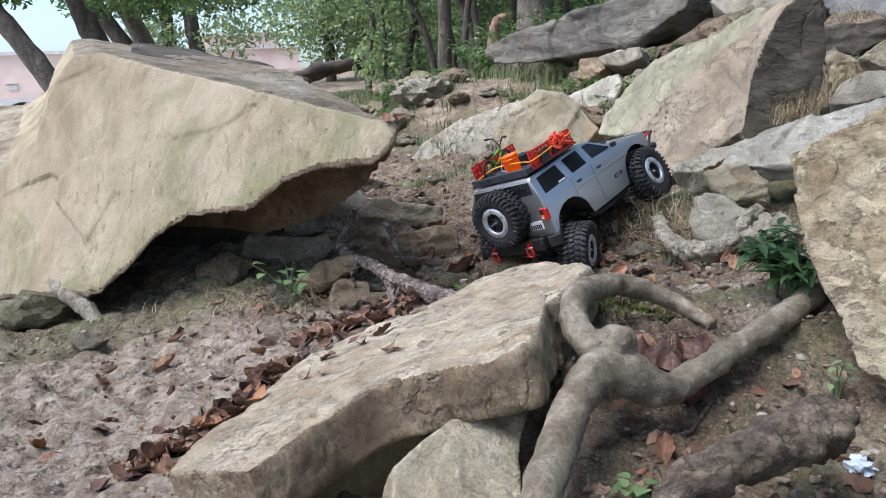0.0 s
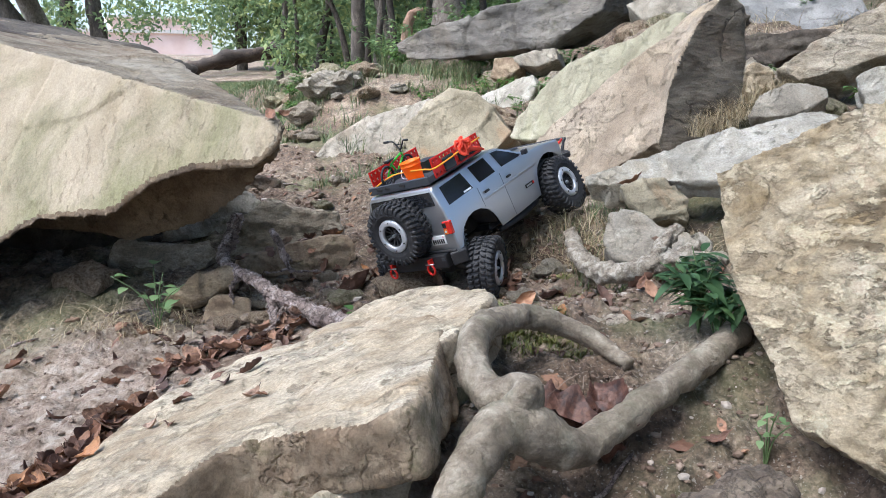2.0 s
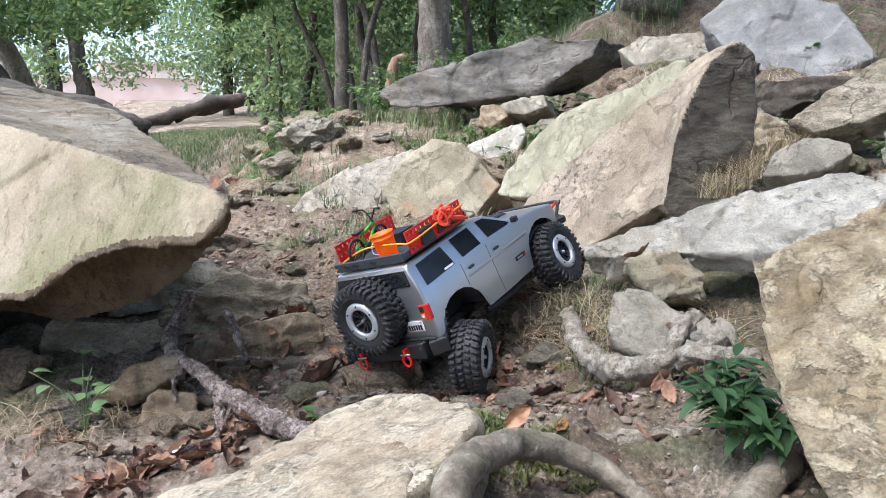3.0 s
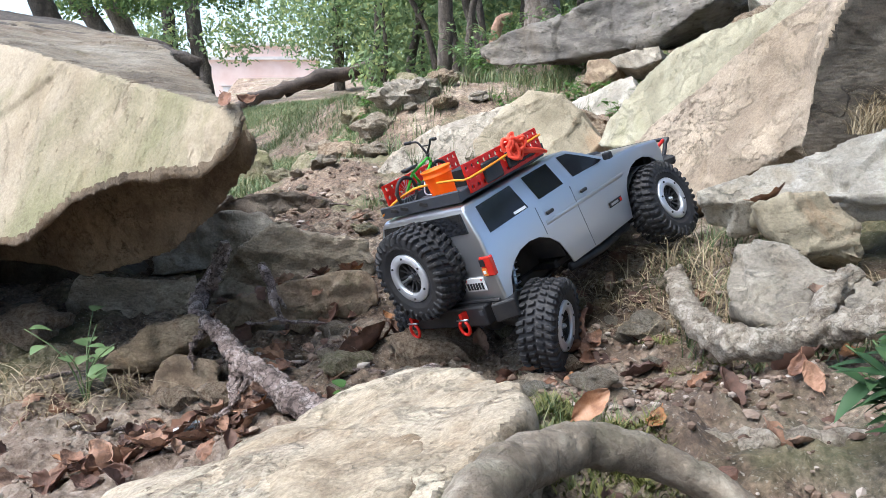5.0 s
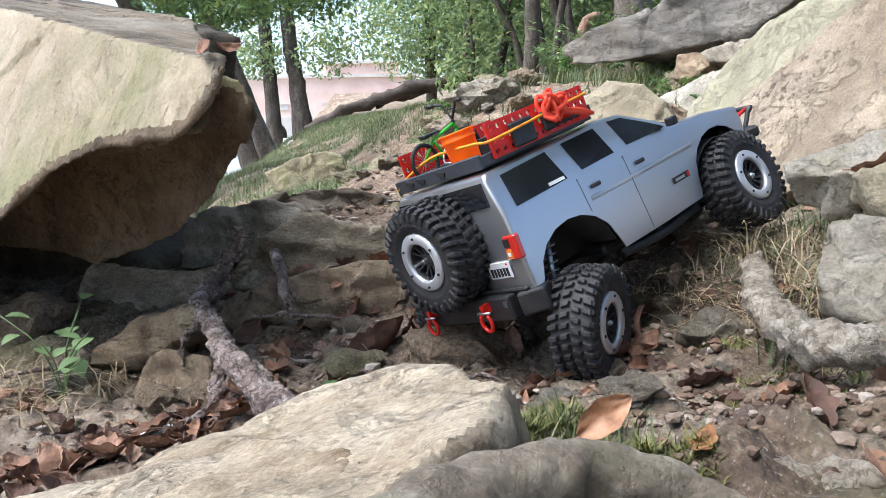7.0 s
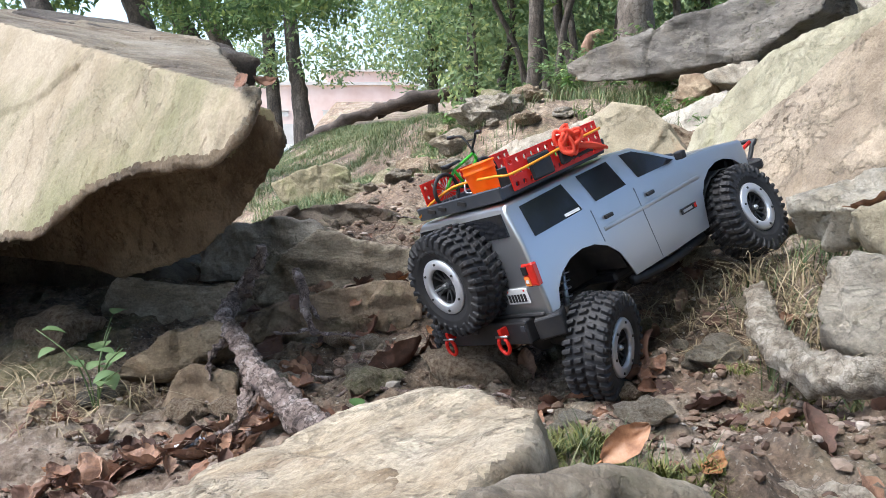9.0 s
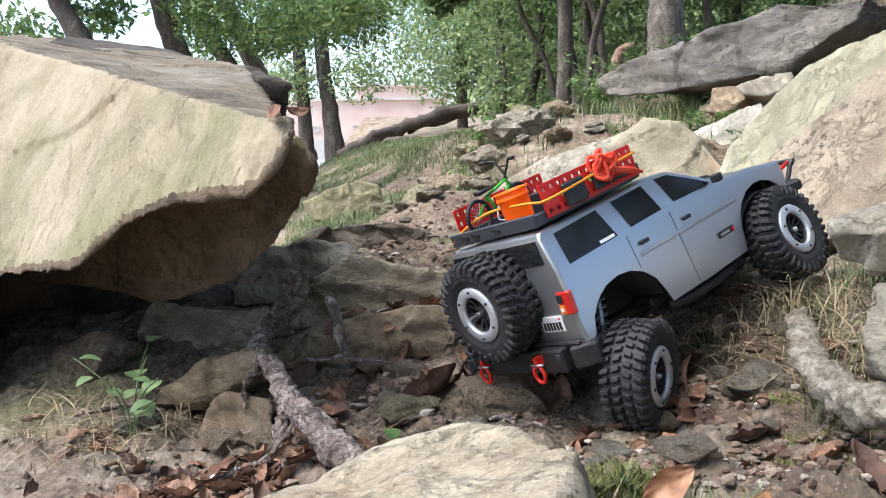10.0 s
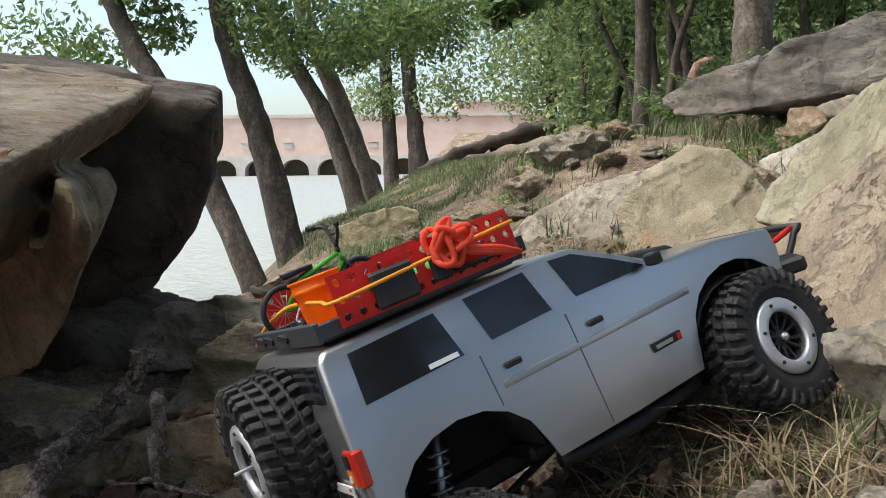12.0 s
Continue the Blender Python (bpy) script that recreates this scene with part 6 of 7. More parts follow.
def dry_leaf_material(name, node, socket):
    m, t, b = nodes(name, 0.7)
    o = t.nodes.new(node)
    c = ramp(t, o.outputs[socket], [(0.0, (0.07, 0.036, 0.026)), (0.3, (0.15, 0.078, 0.05)), (0.55, (0.25, 0.125, 0.07)), (0.8, (0.34, 0.20, 0.125)), (0.92, (0.40, 0.29, 0.215)), (1.0, (0.36, 0.16, 0.05))])
    n = ramp(t, noise_tex(t, 70, 6, 0.65), [(0.3, (0.3, 0.28, 0.26)), (0.7, (0.62, 0.6, 0.6))])
    c = mix(t, c, n, 0.9, "OVERLAY")
    c = mix(t, c, (0.06, 0.032, 0.022), math_node(t, "MULTIPLY", ramp(t, noise_tex(t, 45, 7, 0.7), [(0.5, (0, 0, 0)), (0.62, (1, 1, 1))]), 0.7))
    t.links.new(c, b.inputs["Base Color"])
    bump(t, b, noise_tex(t, 160, 4, 0.6), 0.5, 0.002)
    return m


DRY = dry_leaf_material("dry_leaf", "ShaderNodeObjectInfo", "Random")
DRY_LITTER = dry_leaf_material("leaf_litter", "ShaderNodeNewGeometry", "Random Per Island")


def leaf_mesh(length, width, curl, fold, lobes, seed):
    """A dry leaf: midrib along y, uneven lobed rim, curled and folded."""
    rng = random.Random(seed)
    bm = bmesh.new()
    nu, nv = 16, 8
    rows = []
    for i in range(nu + 1):
        u = i / nu
        half = width / 2 * (math.sin(math.pi * min(1, u * 0.93 + 0.05)) ** 0.75) * (1 + lobes * math.sin(u * 17 + seed) + 0.10 * noise.noise(Vector((u * 14, seed, 2))))
        row = []
        for j in range(nv + 1):
            v = 2 * j / nv - 1
            x = half * v
            z = curl * (u - 0.45) ** 2 * length + fold * abs(v) ** 1.5 * half + 0.07 * length * noise.noise(Vector((u * 4, v * 2, seed))) + 0.035 * length * noise.noise(Vector((u * 10, v * 5, seed + 9)))
            row.append(bm.verts.new((x, (u - 0.5) * length, z)))
        rows.append(row)
    for a, b in zip(rows, rows[1:]):
        for j in range(nv):
            bm.faces.new((a[j], a[j + 1], b[j + 1], b[j]))
    add_tube(bm, [(0, -0.5 * length, curl * 0.2 * length), (0, -0.66 * length, curl * 0.3 * length)], [0.0009, 0.0006], 5, 1)
    bmesh.ops.remove_doubles(bm, verts=bm.verts, dist=0.0003)
    me = bpy.data.meshes.new("dry_leaf")
    bm.to_mesh(me)
    bm.free()
    me.materials.append(DRY)
    me.polygons.foreach_set("use_smooth", [True] * len(me.polygons))
    return me


LEAVES = [leaf_mesh(0.045, 0.026, 0.5, 0.35, 0.06, 1), leaf_mesh(0.040, 0.022, -0.4, 0.6, 0.1, 2), leaf_mesh(0.052, 0.034, 0.9, 0.2, 0.16, 3), leaf_mesh(0.034, 0.020, 1.2, 0.5, 0.05, 4),
          leaf_mesh(0.048, 0.030, -0.8, -0.3, 0.2, 5), leaf_mesh(0.030, 0.016, 0.3, 0.8, 0.05, 6), leaf_mesh(0.055, 0.030, 0.6, 1.0, 0.12, 7)]


LITTER = []


def lay_leaf(me, x, y, turn, tilt=(0, 0), size=1.0, lift=0.003, label="dry brown fallen leaf lying on the ground", loose=False):
    p, n = drop(x, y)
    if " drifted " in label and p.z - ground_level(x, y) > 0.05:
        return None
    if n.z < (0.68 if label.startswith("dry brown fallen") else 0.5) or (p.z - ground_level(x, y) > 0.12 and label.startswith("dry brown fallen")):
        return None
    base = n.to_track_quat("Z", "Y").to_matrix().to_4x4()
    if loose:
        LITTER.append((me, Matrix.Translation(p + n * lift) @ base @ pose(0, 0, 0, tilt[0], tilt[1], turn) @ Matrix.Scale(size, 4)))
        return None
    ob = new("fallen_leaf", me)
    ob.matrix_world = Matrix.Translation(p + n * lift) @ base @ pose(0, 0, 0, tilt[0], tilt[1], turn) @ Matrix.Scale(size, 4)
    return tagged(ob, label, "leaf", "fallen leaves")


rl = random.Random(11)
for x0, x1, y0, y1, count in ((-0.65, -0.05, 1.1, 1.75, 80), (-0.12, 0.42, 1.5, 2.05, 190), (0.26, 0.60, 1.15, 1.95, 75), (-0.7, 0.35, 2.2, 3.4, 60), (0.16, 0.50, 0.76, 1.08, 60), (-0.40, 0.0, 1.62, 2.15, 120), (0.4, 1.2, 2.0, 4.2, 16)):
    for k in range(count):
        x, y = rl.uniform(x0, x1), rl.uniform(y0, y1)
        lay_leaf(rl.choice(LEAVES), x, y, rl.uniform(0, 360), (rl.uniform(-16, 16), rl.uniform(-16, 16)), rl.uniform(0.4, 0.95), loose=k % 5 > 1)
for k in range(190):
    u = rl.random() ** 1.3
    x, y = -0.385 + 0.13 * u + rl.uniform(-0.04, 0.03) * (1.2 - u), 0.98 + 0.36 * u + rl.uniform(-0.03, 0.03)
    lay_leaf(rl.choice(LEAVES), x, y, rl.uniform(0, 360), (rl.uniform(-28, 28), rl.uniform(-28, 28)), rl.uniform(0.5, 0.95), rl.uniform(0.003, 0.010), "dry brown leaf drifted against the long slab", k % 2 == 1)
for k in range(110):
    u = rl.random()
    x, y = -0.27 + 0.20 * u + rl.gauss(0, 0.022), 1.52 + 0.09 * u + rl.gauss(0, 0.030)
    lay_leaf(rl.choice(LEAVES), x, y, rl.uniform(0, 360), (rl.uniform(-30, 30), rl.uniform(-30, 30)), rl.uniform(0.45, 0.95), rl.uniform(0.003, 0.012), "dry red-brown leaf in the litter below the root", k % 2 == 1)
lay_leaf(leaf_mesh(0.085, 0.050, 0.9, 0.5, 0.12, 21), 0.03, 1.76, 60, (12, -15), 1.0, 0.012, "large curled red-brown leaf beside the slab")
lay_leaf(leaf_mesh(0.110, 0.060, -1.3, 0.2, 0.12, 22), 0.33, 1.80, 95, (0, 10), 1.0, 0.022, "large arched tan leaf on the gravel")
dry_leaf_orange, _t, _b = nodes("orange_brown_leaf", 0.6)
_t.links.new(ramp(_t, noise_tex(_t, 60, 6, 0.7), [(0.36, (0.24, 0.10, 0.045)), (0.5, (0.40, 0.19, 0.09)), (0.64, (0.52, 0.30, 0.18))]), _b.inputs["Base Color"])
_leaf = new("fallen_leaf", leaf_mesh(0.036, 0.019, 0.4, 0.5, 0.05, 23))
_long, _face = Vector((0.62, -0.30, -0.72)).normalized(), Vector((-0.1, -0.85, 0.5))
_side = _face.cross(_long).normalized()
_leaf.matrix_world = Matrix.Translation((0.262, 1.300, 0.342)) @ Matrix((_long, _side, _long.cross(_side))).transposed().to_4x4()
_leaf.data.materials.clear()
_leaf.data.materials.append(dry_leaf_orange)
tagged(_leaf, "curled orange-brown leaf leaning on moss at the slab's end", "leaf", "fallen leaves")
vs, fs = [], []
for me, m in LITTER:
    i = len(vs)
    vs += [(m @ v.co)[:] for v in me.vertices]
    fs += [[i + j for j in p.vertices] for p in me.polygons]
me = bpy.data.meshes.new("leaf_litter")
me.from_pydata(vs, [], fs)
me.materials.append(DRY_LITTER)
tagged(new("leaf_litter", me), "scattered dry brown leaf litter on the trail", "leaf litter", kind="stuff")
DRY_RED, _t, _b = nodes("wet_red_leaf", 0.55)
_t.links.new(ramp(_t, noise_tex(_t, 55, 7, 0.7), [(0.36, (0.03, 0.013, 0.009)), (0.5, (0.085, 0.035, 0.022)), (0.64, (0.16, 0.078, 0.05))]), _b.inputs["Base Color"])
bump(_t, _b, noise_tex(_t, 130, 5, 0.6), 0.6, 0.003)
for x, y, a, s, f in ((0.275, 1.095, 62, 1.0, 0.9), (0.325, 1.085, 15, 0.85, 1.1), (0.235, 1.105, 120, 0.7, 0.8), (0.30, 1.055, 200, 0.8, 0.7)):
    me = leaf_mesh(0.115, 0.07, 0.9, f, 0.12, int(a))
    for v in me.vertices:
        v.co.z += 0.022 * noise.noise(v.co * 55 + Vector((a, 0, 0)))
    me.materials.clear()
    me.materials.append(DRY_RED)
    p = drop_low(x, y)
    ob = new("fallen_leaf", me)
    ob.matrix_world = Matrix.Translation(p + Vector((0, 0, 0.010))) @ pose(0, 0, 0, 8, -12, a) @ Matrix.Scale(s * 0.85, 4)
    tagged(ob, "large crumpled dark red-brown leaf inside the root loop", "leaf", "fallen leaves")


def pebble_material():
    m, t, b = nodes("pebble", 0.85)
    g = t.nodes.new("ShaderNodeNewGeometry")
    c = ramp(t, g.outputs["Random Per Island"], [(0.0, (0.085, 0.05, 0.033)), (0.45, (0.18, 0.12, 0.082)), (0.8, (0.27, 0.205, 0.155)), (1.0, (0.44, 0.385, 0.325))])
    c = mix(t, c, ramp(t, noise_tex(t, 150, 4, 0.6), [(0.3, (0.3, 0.3, 0.3)), (0.7, (0.65, 0.65, 0.65))]), 0.6, "OVERLAY")
    t.links.new(c, b.inputs["Base Color"])
    bump(t, b, noise_tex(t, 200, 4, 0.6), 0.5, 0.002)
    return m


PEBBLE = pebble_material()


def gravel(regions, seed):
    rng = np.random.default_rng(seed)
    src = bmesh.new()
    bmesh.ops.create_icosphere(src, subdivisions=1, radius=1)
    bv = np.array([v.co[:] for v in src.verts])
    bf = [[v.index for v in f.verts] for f in src.faces]
    src.free()
    vs, fs = [], []
    for x0, x1, y0, y1, count, lo, hi in regions:
        for k in range(count):
            x, y = rng.uniform(x0, x1), rng.uniform(y0, y1)
            s = lo + (hi - lo) * rng.random() ** 3
            z = ground_height(x, y) + s * 0.15
            sc = np.array((rng.uniform(0.7, 1.4), rng.uniform(0.6, 1.1), rng.uniform(0.35, 0.8))) * s
            a = rng.uniform(0, 6.283)
            p = bv * sc * rng.uniform(0.75, 1.25, size=(len(bv), 1))
            q = np.stack([p[:, 0] * math.cos(a) - p[:, 1] * math.sin(a) + x, p[:, 0] * math.sin(a) + p[:, 1] * math.cos(a) + y, p[:, 2] + z], 1)
            i = len(vs)
            vs += q.tolist()
            fs += [[i + j for j in f] for f in bf]
    me = bpy.data.meshes.new("gravel")
    me.from_pydata(vs, [], fs)
    me.materials.append(PEBBLE)
    tagged(new("gravel", me), "loose angular brown and grey gravel on the trail", "gravel", kind="stuff")


gravel(((0.12, 0.50, 1.42, 1.75, 900, 0.0015, 0.008), (0.26, 0.46, 1.40, 1.60, 420, 0.0025, 0.007), (-0.05, 0.45, 1.7, 2.6, 1200, 0.002, 0.008), (-0.35, 0.1, 1.55, 1.9, 500, 0.002, 0.009), (-0.9, -0.1, 0.9, 1.75, 1800, 0.0015, 0.006),
        (0.12, 0.52, 0.75, 1.15, 900, 0.0015, 0.007), (0.25, 0.6, 1.15, 1.9, 700, 0.002, 0.008), (-0.6, 0.4, 2.5, 3.8, 900, 0.003, 0.014)), 3)

rs = random.Random(4)
LOOSE = []
for k in range(5):
    bm = bmesh.new()
    bmesh.ops.create_icosphere(bm, subdivisions=3, radius=1)
    for v in bm.verts:
        n = noise.fractal(v.co * 1.1 + Vector((k * 7, 0, 0)), 0.8, 2.0, 4, noise_basis="PERLIN_ORIGINAL")
        c = noise.cell_vector(v.co * 1.3 + Vector((k * 5, 2, 1)))
        v.co = Vector((v.co.x * 1.2, v.co.y * 0.9, v.co.z * 0.55)) * (1 + 0.45 * n + 0.10 * (c[0] - 0.5))
    LOOSE.append(_mesh(bm, "stone", (BROWN_ROCK, SAND_GREY, SLOPE_TAN, GNEISS, GREEN_ROCK)[k]))


def loose_stone(x, y, s, label, k=None, sink=0.25):
    ob = new("stone", LOOSE[rs.choice((0, 1, 2, 4)) if k is None else k])
    ob.matrix_world = Matrix.Translation(drop_low(x, y) + Vector((0, 0, s * (0.55 - sink)))) @ pose(0, 0, 0, rs.uniform(-15, 15), rs.uniform(-15, 15), rs.uniform(0, 360)) @ Matrix.Scale(s, 4)
    tagged(ob, label, "stone", "loose stones")


for x0, x1, y0, y1, count, lo, hi in ((0.2, 0.48, 1.45, 1.85, 22, 0.008, 0.02), (-0.3, 0.15, 1.6, 2.0, 22, 0.008, 0.03), (-0.2, 0.35, 2.0, 2.8, 18, 0.01, 0.035), (-0.6, 0.5, 2.9, 4.2, 26, 0.015, 0.06), (0.5, 1.5, 3.3, 5.2, 30, 0.03, 0.12), (-0.6, 0.3, 4.2, 6.5, 26, 0.03, 0.12), (0.7, 1.4, 1.6, 2.6, 16, 0.02, 0.06)):
    for k in range(count):
        loose_stone(rs.uniform(x0, x1), rs.uniform(y0, y1), rs.uniform(lo, hi), "small loose angular stone half sunk in dirt")
for x, y, s, k, label in ((0.12, 1.76, 0.05, 0, "brown stone under the truck's tail"), (0.40, 1.735, 0.035, 1, "pale wedge-shaped stone in the bank"), (-0.52, 1.93, 0.06, 0, "reddish-brown stone at the cave mouth"), (0.382, 1.624, 0.010, 1, "small cream pebble on the trail"), (-0.35, 1.75, 0.03, 3, "dark grey stone in the bank"), (0.37, 0.88, 0.011, 1, "small white shell-like pebble"), (-0.72, 1.62, 0.03, 2, "low grey stone near the boulder's foot"), (-0.93, 1.85, 0.08, 4, "mossy green-brown stone near the boulder's foot")):
    loose_stone(x, y, s, label, k)


# grass, straw and weeds
def blade_material(name, a, b_, c_):
    m, t, b = nodes(name, 0.6)
    g = t.nodes.new("ShaderNodeNewGeometry")
    c = ramp(t, g.outputs["Random Per Island"], [(0.0, a), (0.5, b_), (1.0, c_)])
    t.links.new(c, b.inputs["Base Color"])
    return m


GRASS = blade_material("grass_blade", (0.045, 0.085, 0.025), (0.09, 0.135, 0.045), (0.22, 0.21, 0.10))
MOSS = blade_material("moss", (0.07, 0.09, 0.02), (0.13, 0.14, 0.03), (0.22, 0.20, 0.06))
ROOTLET = blade_material("rootlet", (0.09, 0.06, 0.042), (0.18, 0.125, 0.09), (0.30, 0.23, 0.17))
STRAW = blade_material("dry_straw", (0.22, 0.16, 0.09), (0.36, 0.28, 0.16), (0.50, 0.42, 0.27))
WEED = leaf_material("weed_leaf", (0.045, 0.11, 0.02), (0.10, 0.20, 0.045), 0.35)
WEED_PALE = leaf_material("pale_weed_leaf", (0.10, 0.18, 0.065), (0.20, 0.30, 0.13), 0.35)
DARK_WEED = leaf_material("dark_weed_leaf", (0.025, 0.065, 0.02), (0.055, 0.115, 0.04), 0.3)


def blades(rng, spots, per, length, width, lean, droop):
    vs, fs = [], []
    for sx, sy, sz, sr in spots:
        for k in range(per):
            a = rng.uniform(0, 6.283)
            r = sr * math.sqrt(rng.random())
            x, y = sx + r * math.cos(a), sy + r * math.sin(a)
            z = ground_height(x, y) - 0.004 if sz is None else drop(x, y)[0].z - 0.001 if sz == "rest" else sz
            h = length * rng.uniform(0.4, 1.2)
            d = rng.uniform(0, 6.283)
            ln = lean * rng.uniform(0.2, 1.3)
            side = np.array((-math.sin(d), math.cos(d), 0)) * width * rng.uniform(0.6, 1.3)
            p = np.array((x, y, z))
            i = len(vs)
            n = 4
            for s in range(n + 1):
                u = s / n
                q = p + np.array((math.cos(d) * ln * h * u ** 1.6, math.sin(d) * ln * h * u ** 1.6, h * (u - droop * u * u)))
                w = side * (1 - u) ** 0.7
                vs += [(q - w).tolist(), (q + w).tolist()]
            for s in range(n):
                fs.append((i + 2 * s, i + 2 * s + 1, i + 2 * s + 3, i + 2 * s + 2))
    return vs, fs


def patch(name, spots, per, length, width, lean, droop, material, label, seed, category="grass"):
    vs, fs = blades(np.random.default_rng(seed), spots, per, length, width, lean, droop)
    me = bpy.data.meshes.new(name)
    me.from_pydata(vs, [], fs)
    me.materials.append(material)
    return tagged(new(name, me), label, category, kind="stuff")


patch("grass", [(0.262, 1.40, None, 0.03), (0.30, 1.36, None, 0.025), (0.24, 1.37, None, 0.02)], 40, 0.035, 0.0007, 0.7, 0.2, GRASS, "small green grass tuft at the slab's end", 1)
patch("grass", [(0.55, 1.92, None, 0.05), (0.60, 1.88, None, 0.05), (0.52, 1.85, None, 0.04)], 70, 0.07, 0.0008, 0.9, 0.3, GRASS, "green and dry grass below the tall slab", 2)
patch("straw", [(0.41, 1.80, None, 0.06), (0.45, 1.74, None, 0.05), (0.36, 1.86, None, 0.05), (0.50, 1.65, None, 0.07)], 60, 0.09, 0.0008, 1.6, 0.75, STRAW, "tangled dry straw and rootlets on the bank", 3)
patch("straw", [(0.50, 1.60, None, 0.05), (0.46, 1.66, None, 0.05), (0.54, 1.70, None, 0.05), (0.56, 1.55, None, 0.05)], 60, 0.08, 0.0008, 1.4, 0.6, STRAW, "dry yellow grass matted beside the pale root", 4)
patch("grass", [(0.50, 1.62, None, 0.06), (0.56, 1.72, None, 0.06), (0.44, 1.64, None, 0.03)], 30, 0.06, 0.0010, 0.8, 0.2, GRASS, "sparse green grass beside the pale root", 5)
patch("straw", [(0.846, 2.05, 0.535, 0.05), (0.80, 2.0, 0.52, 0.04), (0.90, 2.06, 0.555, 0.05), (0.96, 2.06, 0.59, 0.05), (1.02, 2.12, 0.60, 0.05)], 150, 0.11, 0.0006, 1.2, 0.6, STRAW, "dry yellow grass clump beside the tall slab", 6)
patch("grass", [(0.12, 3.05, None, 0.07), (0.02, 2.95, None, 0.06), (-0.08, 3.0, None, 0.05)], 70, 0.08, 0.0012, 0.7, 0.2, GRASS, "green grass at the foot of the pale rock", 7)
patch("straw", [(0.17, 3.12, None, 0.08), (0.22, 3.2, None, 0.06)], 60, 0.11, 0.0007, 0.8, 0.3, STRAW, "dry brown weed stalks before the yellow boulder", 8)
patch("straw", [(-0.33, 1.72, None, 0.05), (-0.38, 1.68, None, 0.06), (-0.42, 1.74, None, 0.05), (-0.28, 1.72, None, 0.03)], 34, 0.075, 0.0009, 1.6, 0.7, STRAW, "thin dry grass below the boulder", 9)
rg = np.random.default_rng(8)
bank = []
while len(bank) < 950:
    x, y = rg.uniform(-2.6, 0.9), rg.uniform(3.8, 9.5)
    if x > -0.32 * y - 0.4 + 0.0 and x < 0.25 * y - 1.2 and ground_level(x, y) > 0.05:
        bank.append((x, y, None, 0.12))
patch("grass", bank, 120, 0.055, 0.0017, 0.8, 0.2, GRASS, "short green grass covering the river bank", 10)
slope = [(rg.uniform(-0.4, 1.9), rg.uniform(4.6, 7.5), None, 0.10) for k in range(170)] + [(rg.uniform(-0.1, 1.2), rg.uniform(3.5, 4.8), None, 0.06) for k in range(60)] + [(rg.uniform(1.2, 3.0), rg.uniform(3.0, 6.0), None, 0.10) for k in range(120)]
patch("grass", slope, 40, 0.10, 0.002, 0.8, 0.2, GRASS, "thin woodland grass on the slope", 12)
patch("straw", [(rg.uniform(0.45, 1.6), rg.uniform(2.2, 5.0), None, 0.06) for k in range(150)], 16, 0.08, 0.0012, 1.2, 0.5, STRAW, "dry grass wisps between the slope rocks", 13)


def weed(name, at, stems, height, leaf, width, per, material, label, seed, spread_=0.6, joined=False):
    """Thin stems with broad pointed leaves."""
    rng = np.random.default_rng(seed)
    ob = new(name)
    ob.location = at
    bs, bl = bmesh.new(), bmesh.new()
    for k in range(stems):
        if k and not joined:
            part("stem", bs, GRASS, ob)
            part("leaves", bl, material, ob)
            bs, bl = bmesh.new(), bmesh.new()
        a = rng.uniform(0, 6.283)
        lean = spread_ * rng.uniform(0.2, 1.0)
        h = height * rng.uniform(0.55, 1.1)
        tip = Vector((math.cos(a) * lean * h, math.sin(a) * lean * h, h))
        mid = Vector((tip.x * 0.3, tip.y * 0.3, h * 0.6))
        add_tube(bs, [(0, 0, -0.01), mid, tip], [0.0012, 0.0010, 0.0007], 5, 3)
        for j in range(per):
            u = rng.uniform(0.35, 1.0)
            q = mid.lerp(tip, (u - 0.35) / 0.65)
            d = rng.uniform(0, 6.283)
            L = leaf * rng.uniform(0.6, 1.15)
            out = Vector((math.cos(d), math.sin(d), rng.uniform(-0.5, 0.5))).normalized()
            side = out.cross(Vector((0, 0, 1))).normalized()
            up = side.cross(out)
            prev = None
            for s in range(6):
                v = s / 5
                w = width * L * math.sin(math.pi * min(1.0, 0.06 + v * 0.94)) ** 0.8 * (1.25 - 0.6 * v)
                c = q + out * (L * v + 0.004) + up * (-0.25 * L * v * v + 0.05 * L * v)
                row = [bl.verts.new(c - side * w + up * w * 0.3), bl.verts.new(c), bl.verts.new(c + side * w + up * w * 0.3)]
                if prev:
                    bl.faces.new((prev[0], prev[1], row[1], row[0]))
                    bl.faces.new((prev[1], prev[2], row[2], row[1]))
                prev = row
    part("stem", bs, GRASS, ob)
    part("leaves", bl, material, ob)
    return tagged(ob, label, "plant")


def gz(x, y):
    return (x, y, ground_height(x, y))


weed("weed", (0.487, 1.245, 0.315), 20, 0.095, 0.040, 0.17, 6, DARK_WEED, "leafy dark green weed growing by the pitted boulder", 1, 0.75)
weed("weed", (0.50, 1.215, 0.305), 12, 0.070, 0.038, 0.17, 6, DARK_WEED, "low dark green leafy weed over the root", 31, 1.1)
weed("weed", (-0.33, 1.70, 0.205), 7, 0.10, 0.025, 0.44, 2, WEED_PALE, "sparse weed with pale heart-shaped leaves below the boulder", 12, 1.0)
weed("weed", (0.195, 0.865, 0.175), 5, 0.035, 0.026, 0.40, 2, WEED_PALE, "low weed with broad toothed leaves beside the root", 3, 0.9)
weed("weed", gz(0.031, 1.60), 2, 0.02, 0.018, 0.42, 2, WEED, "tiny green seedling behind the slab", 4, 0.8)
weed("weed", gz(0.43, 1.70), 2, 0.03, 0.02, 0.36, 2, WEED, "tiny green weed on the bank", 5, 0.8)
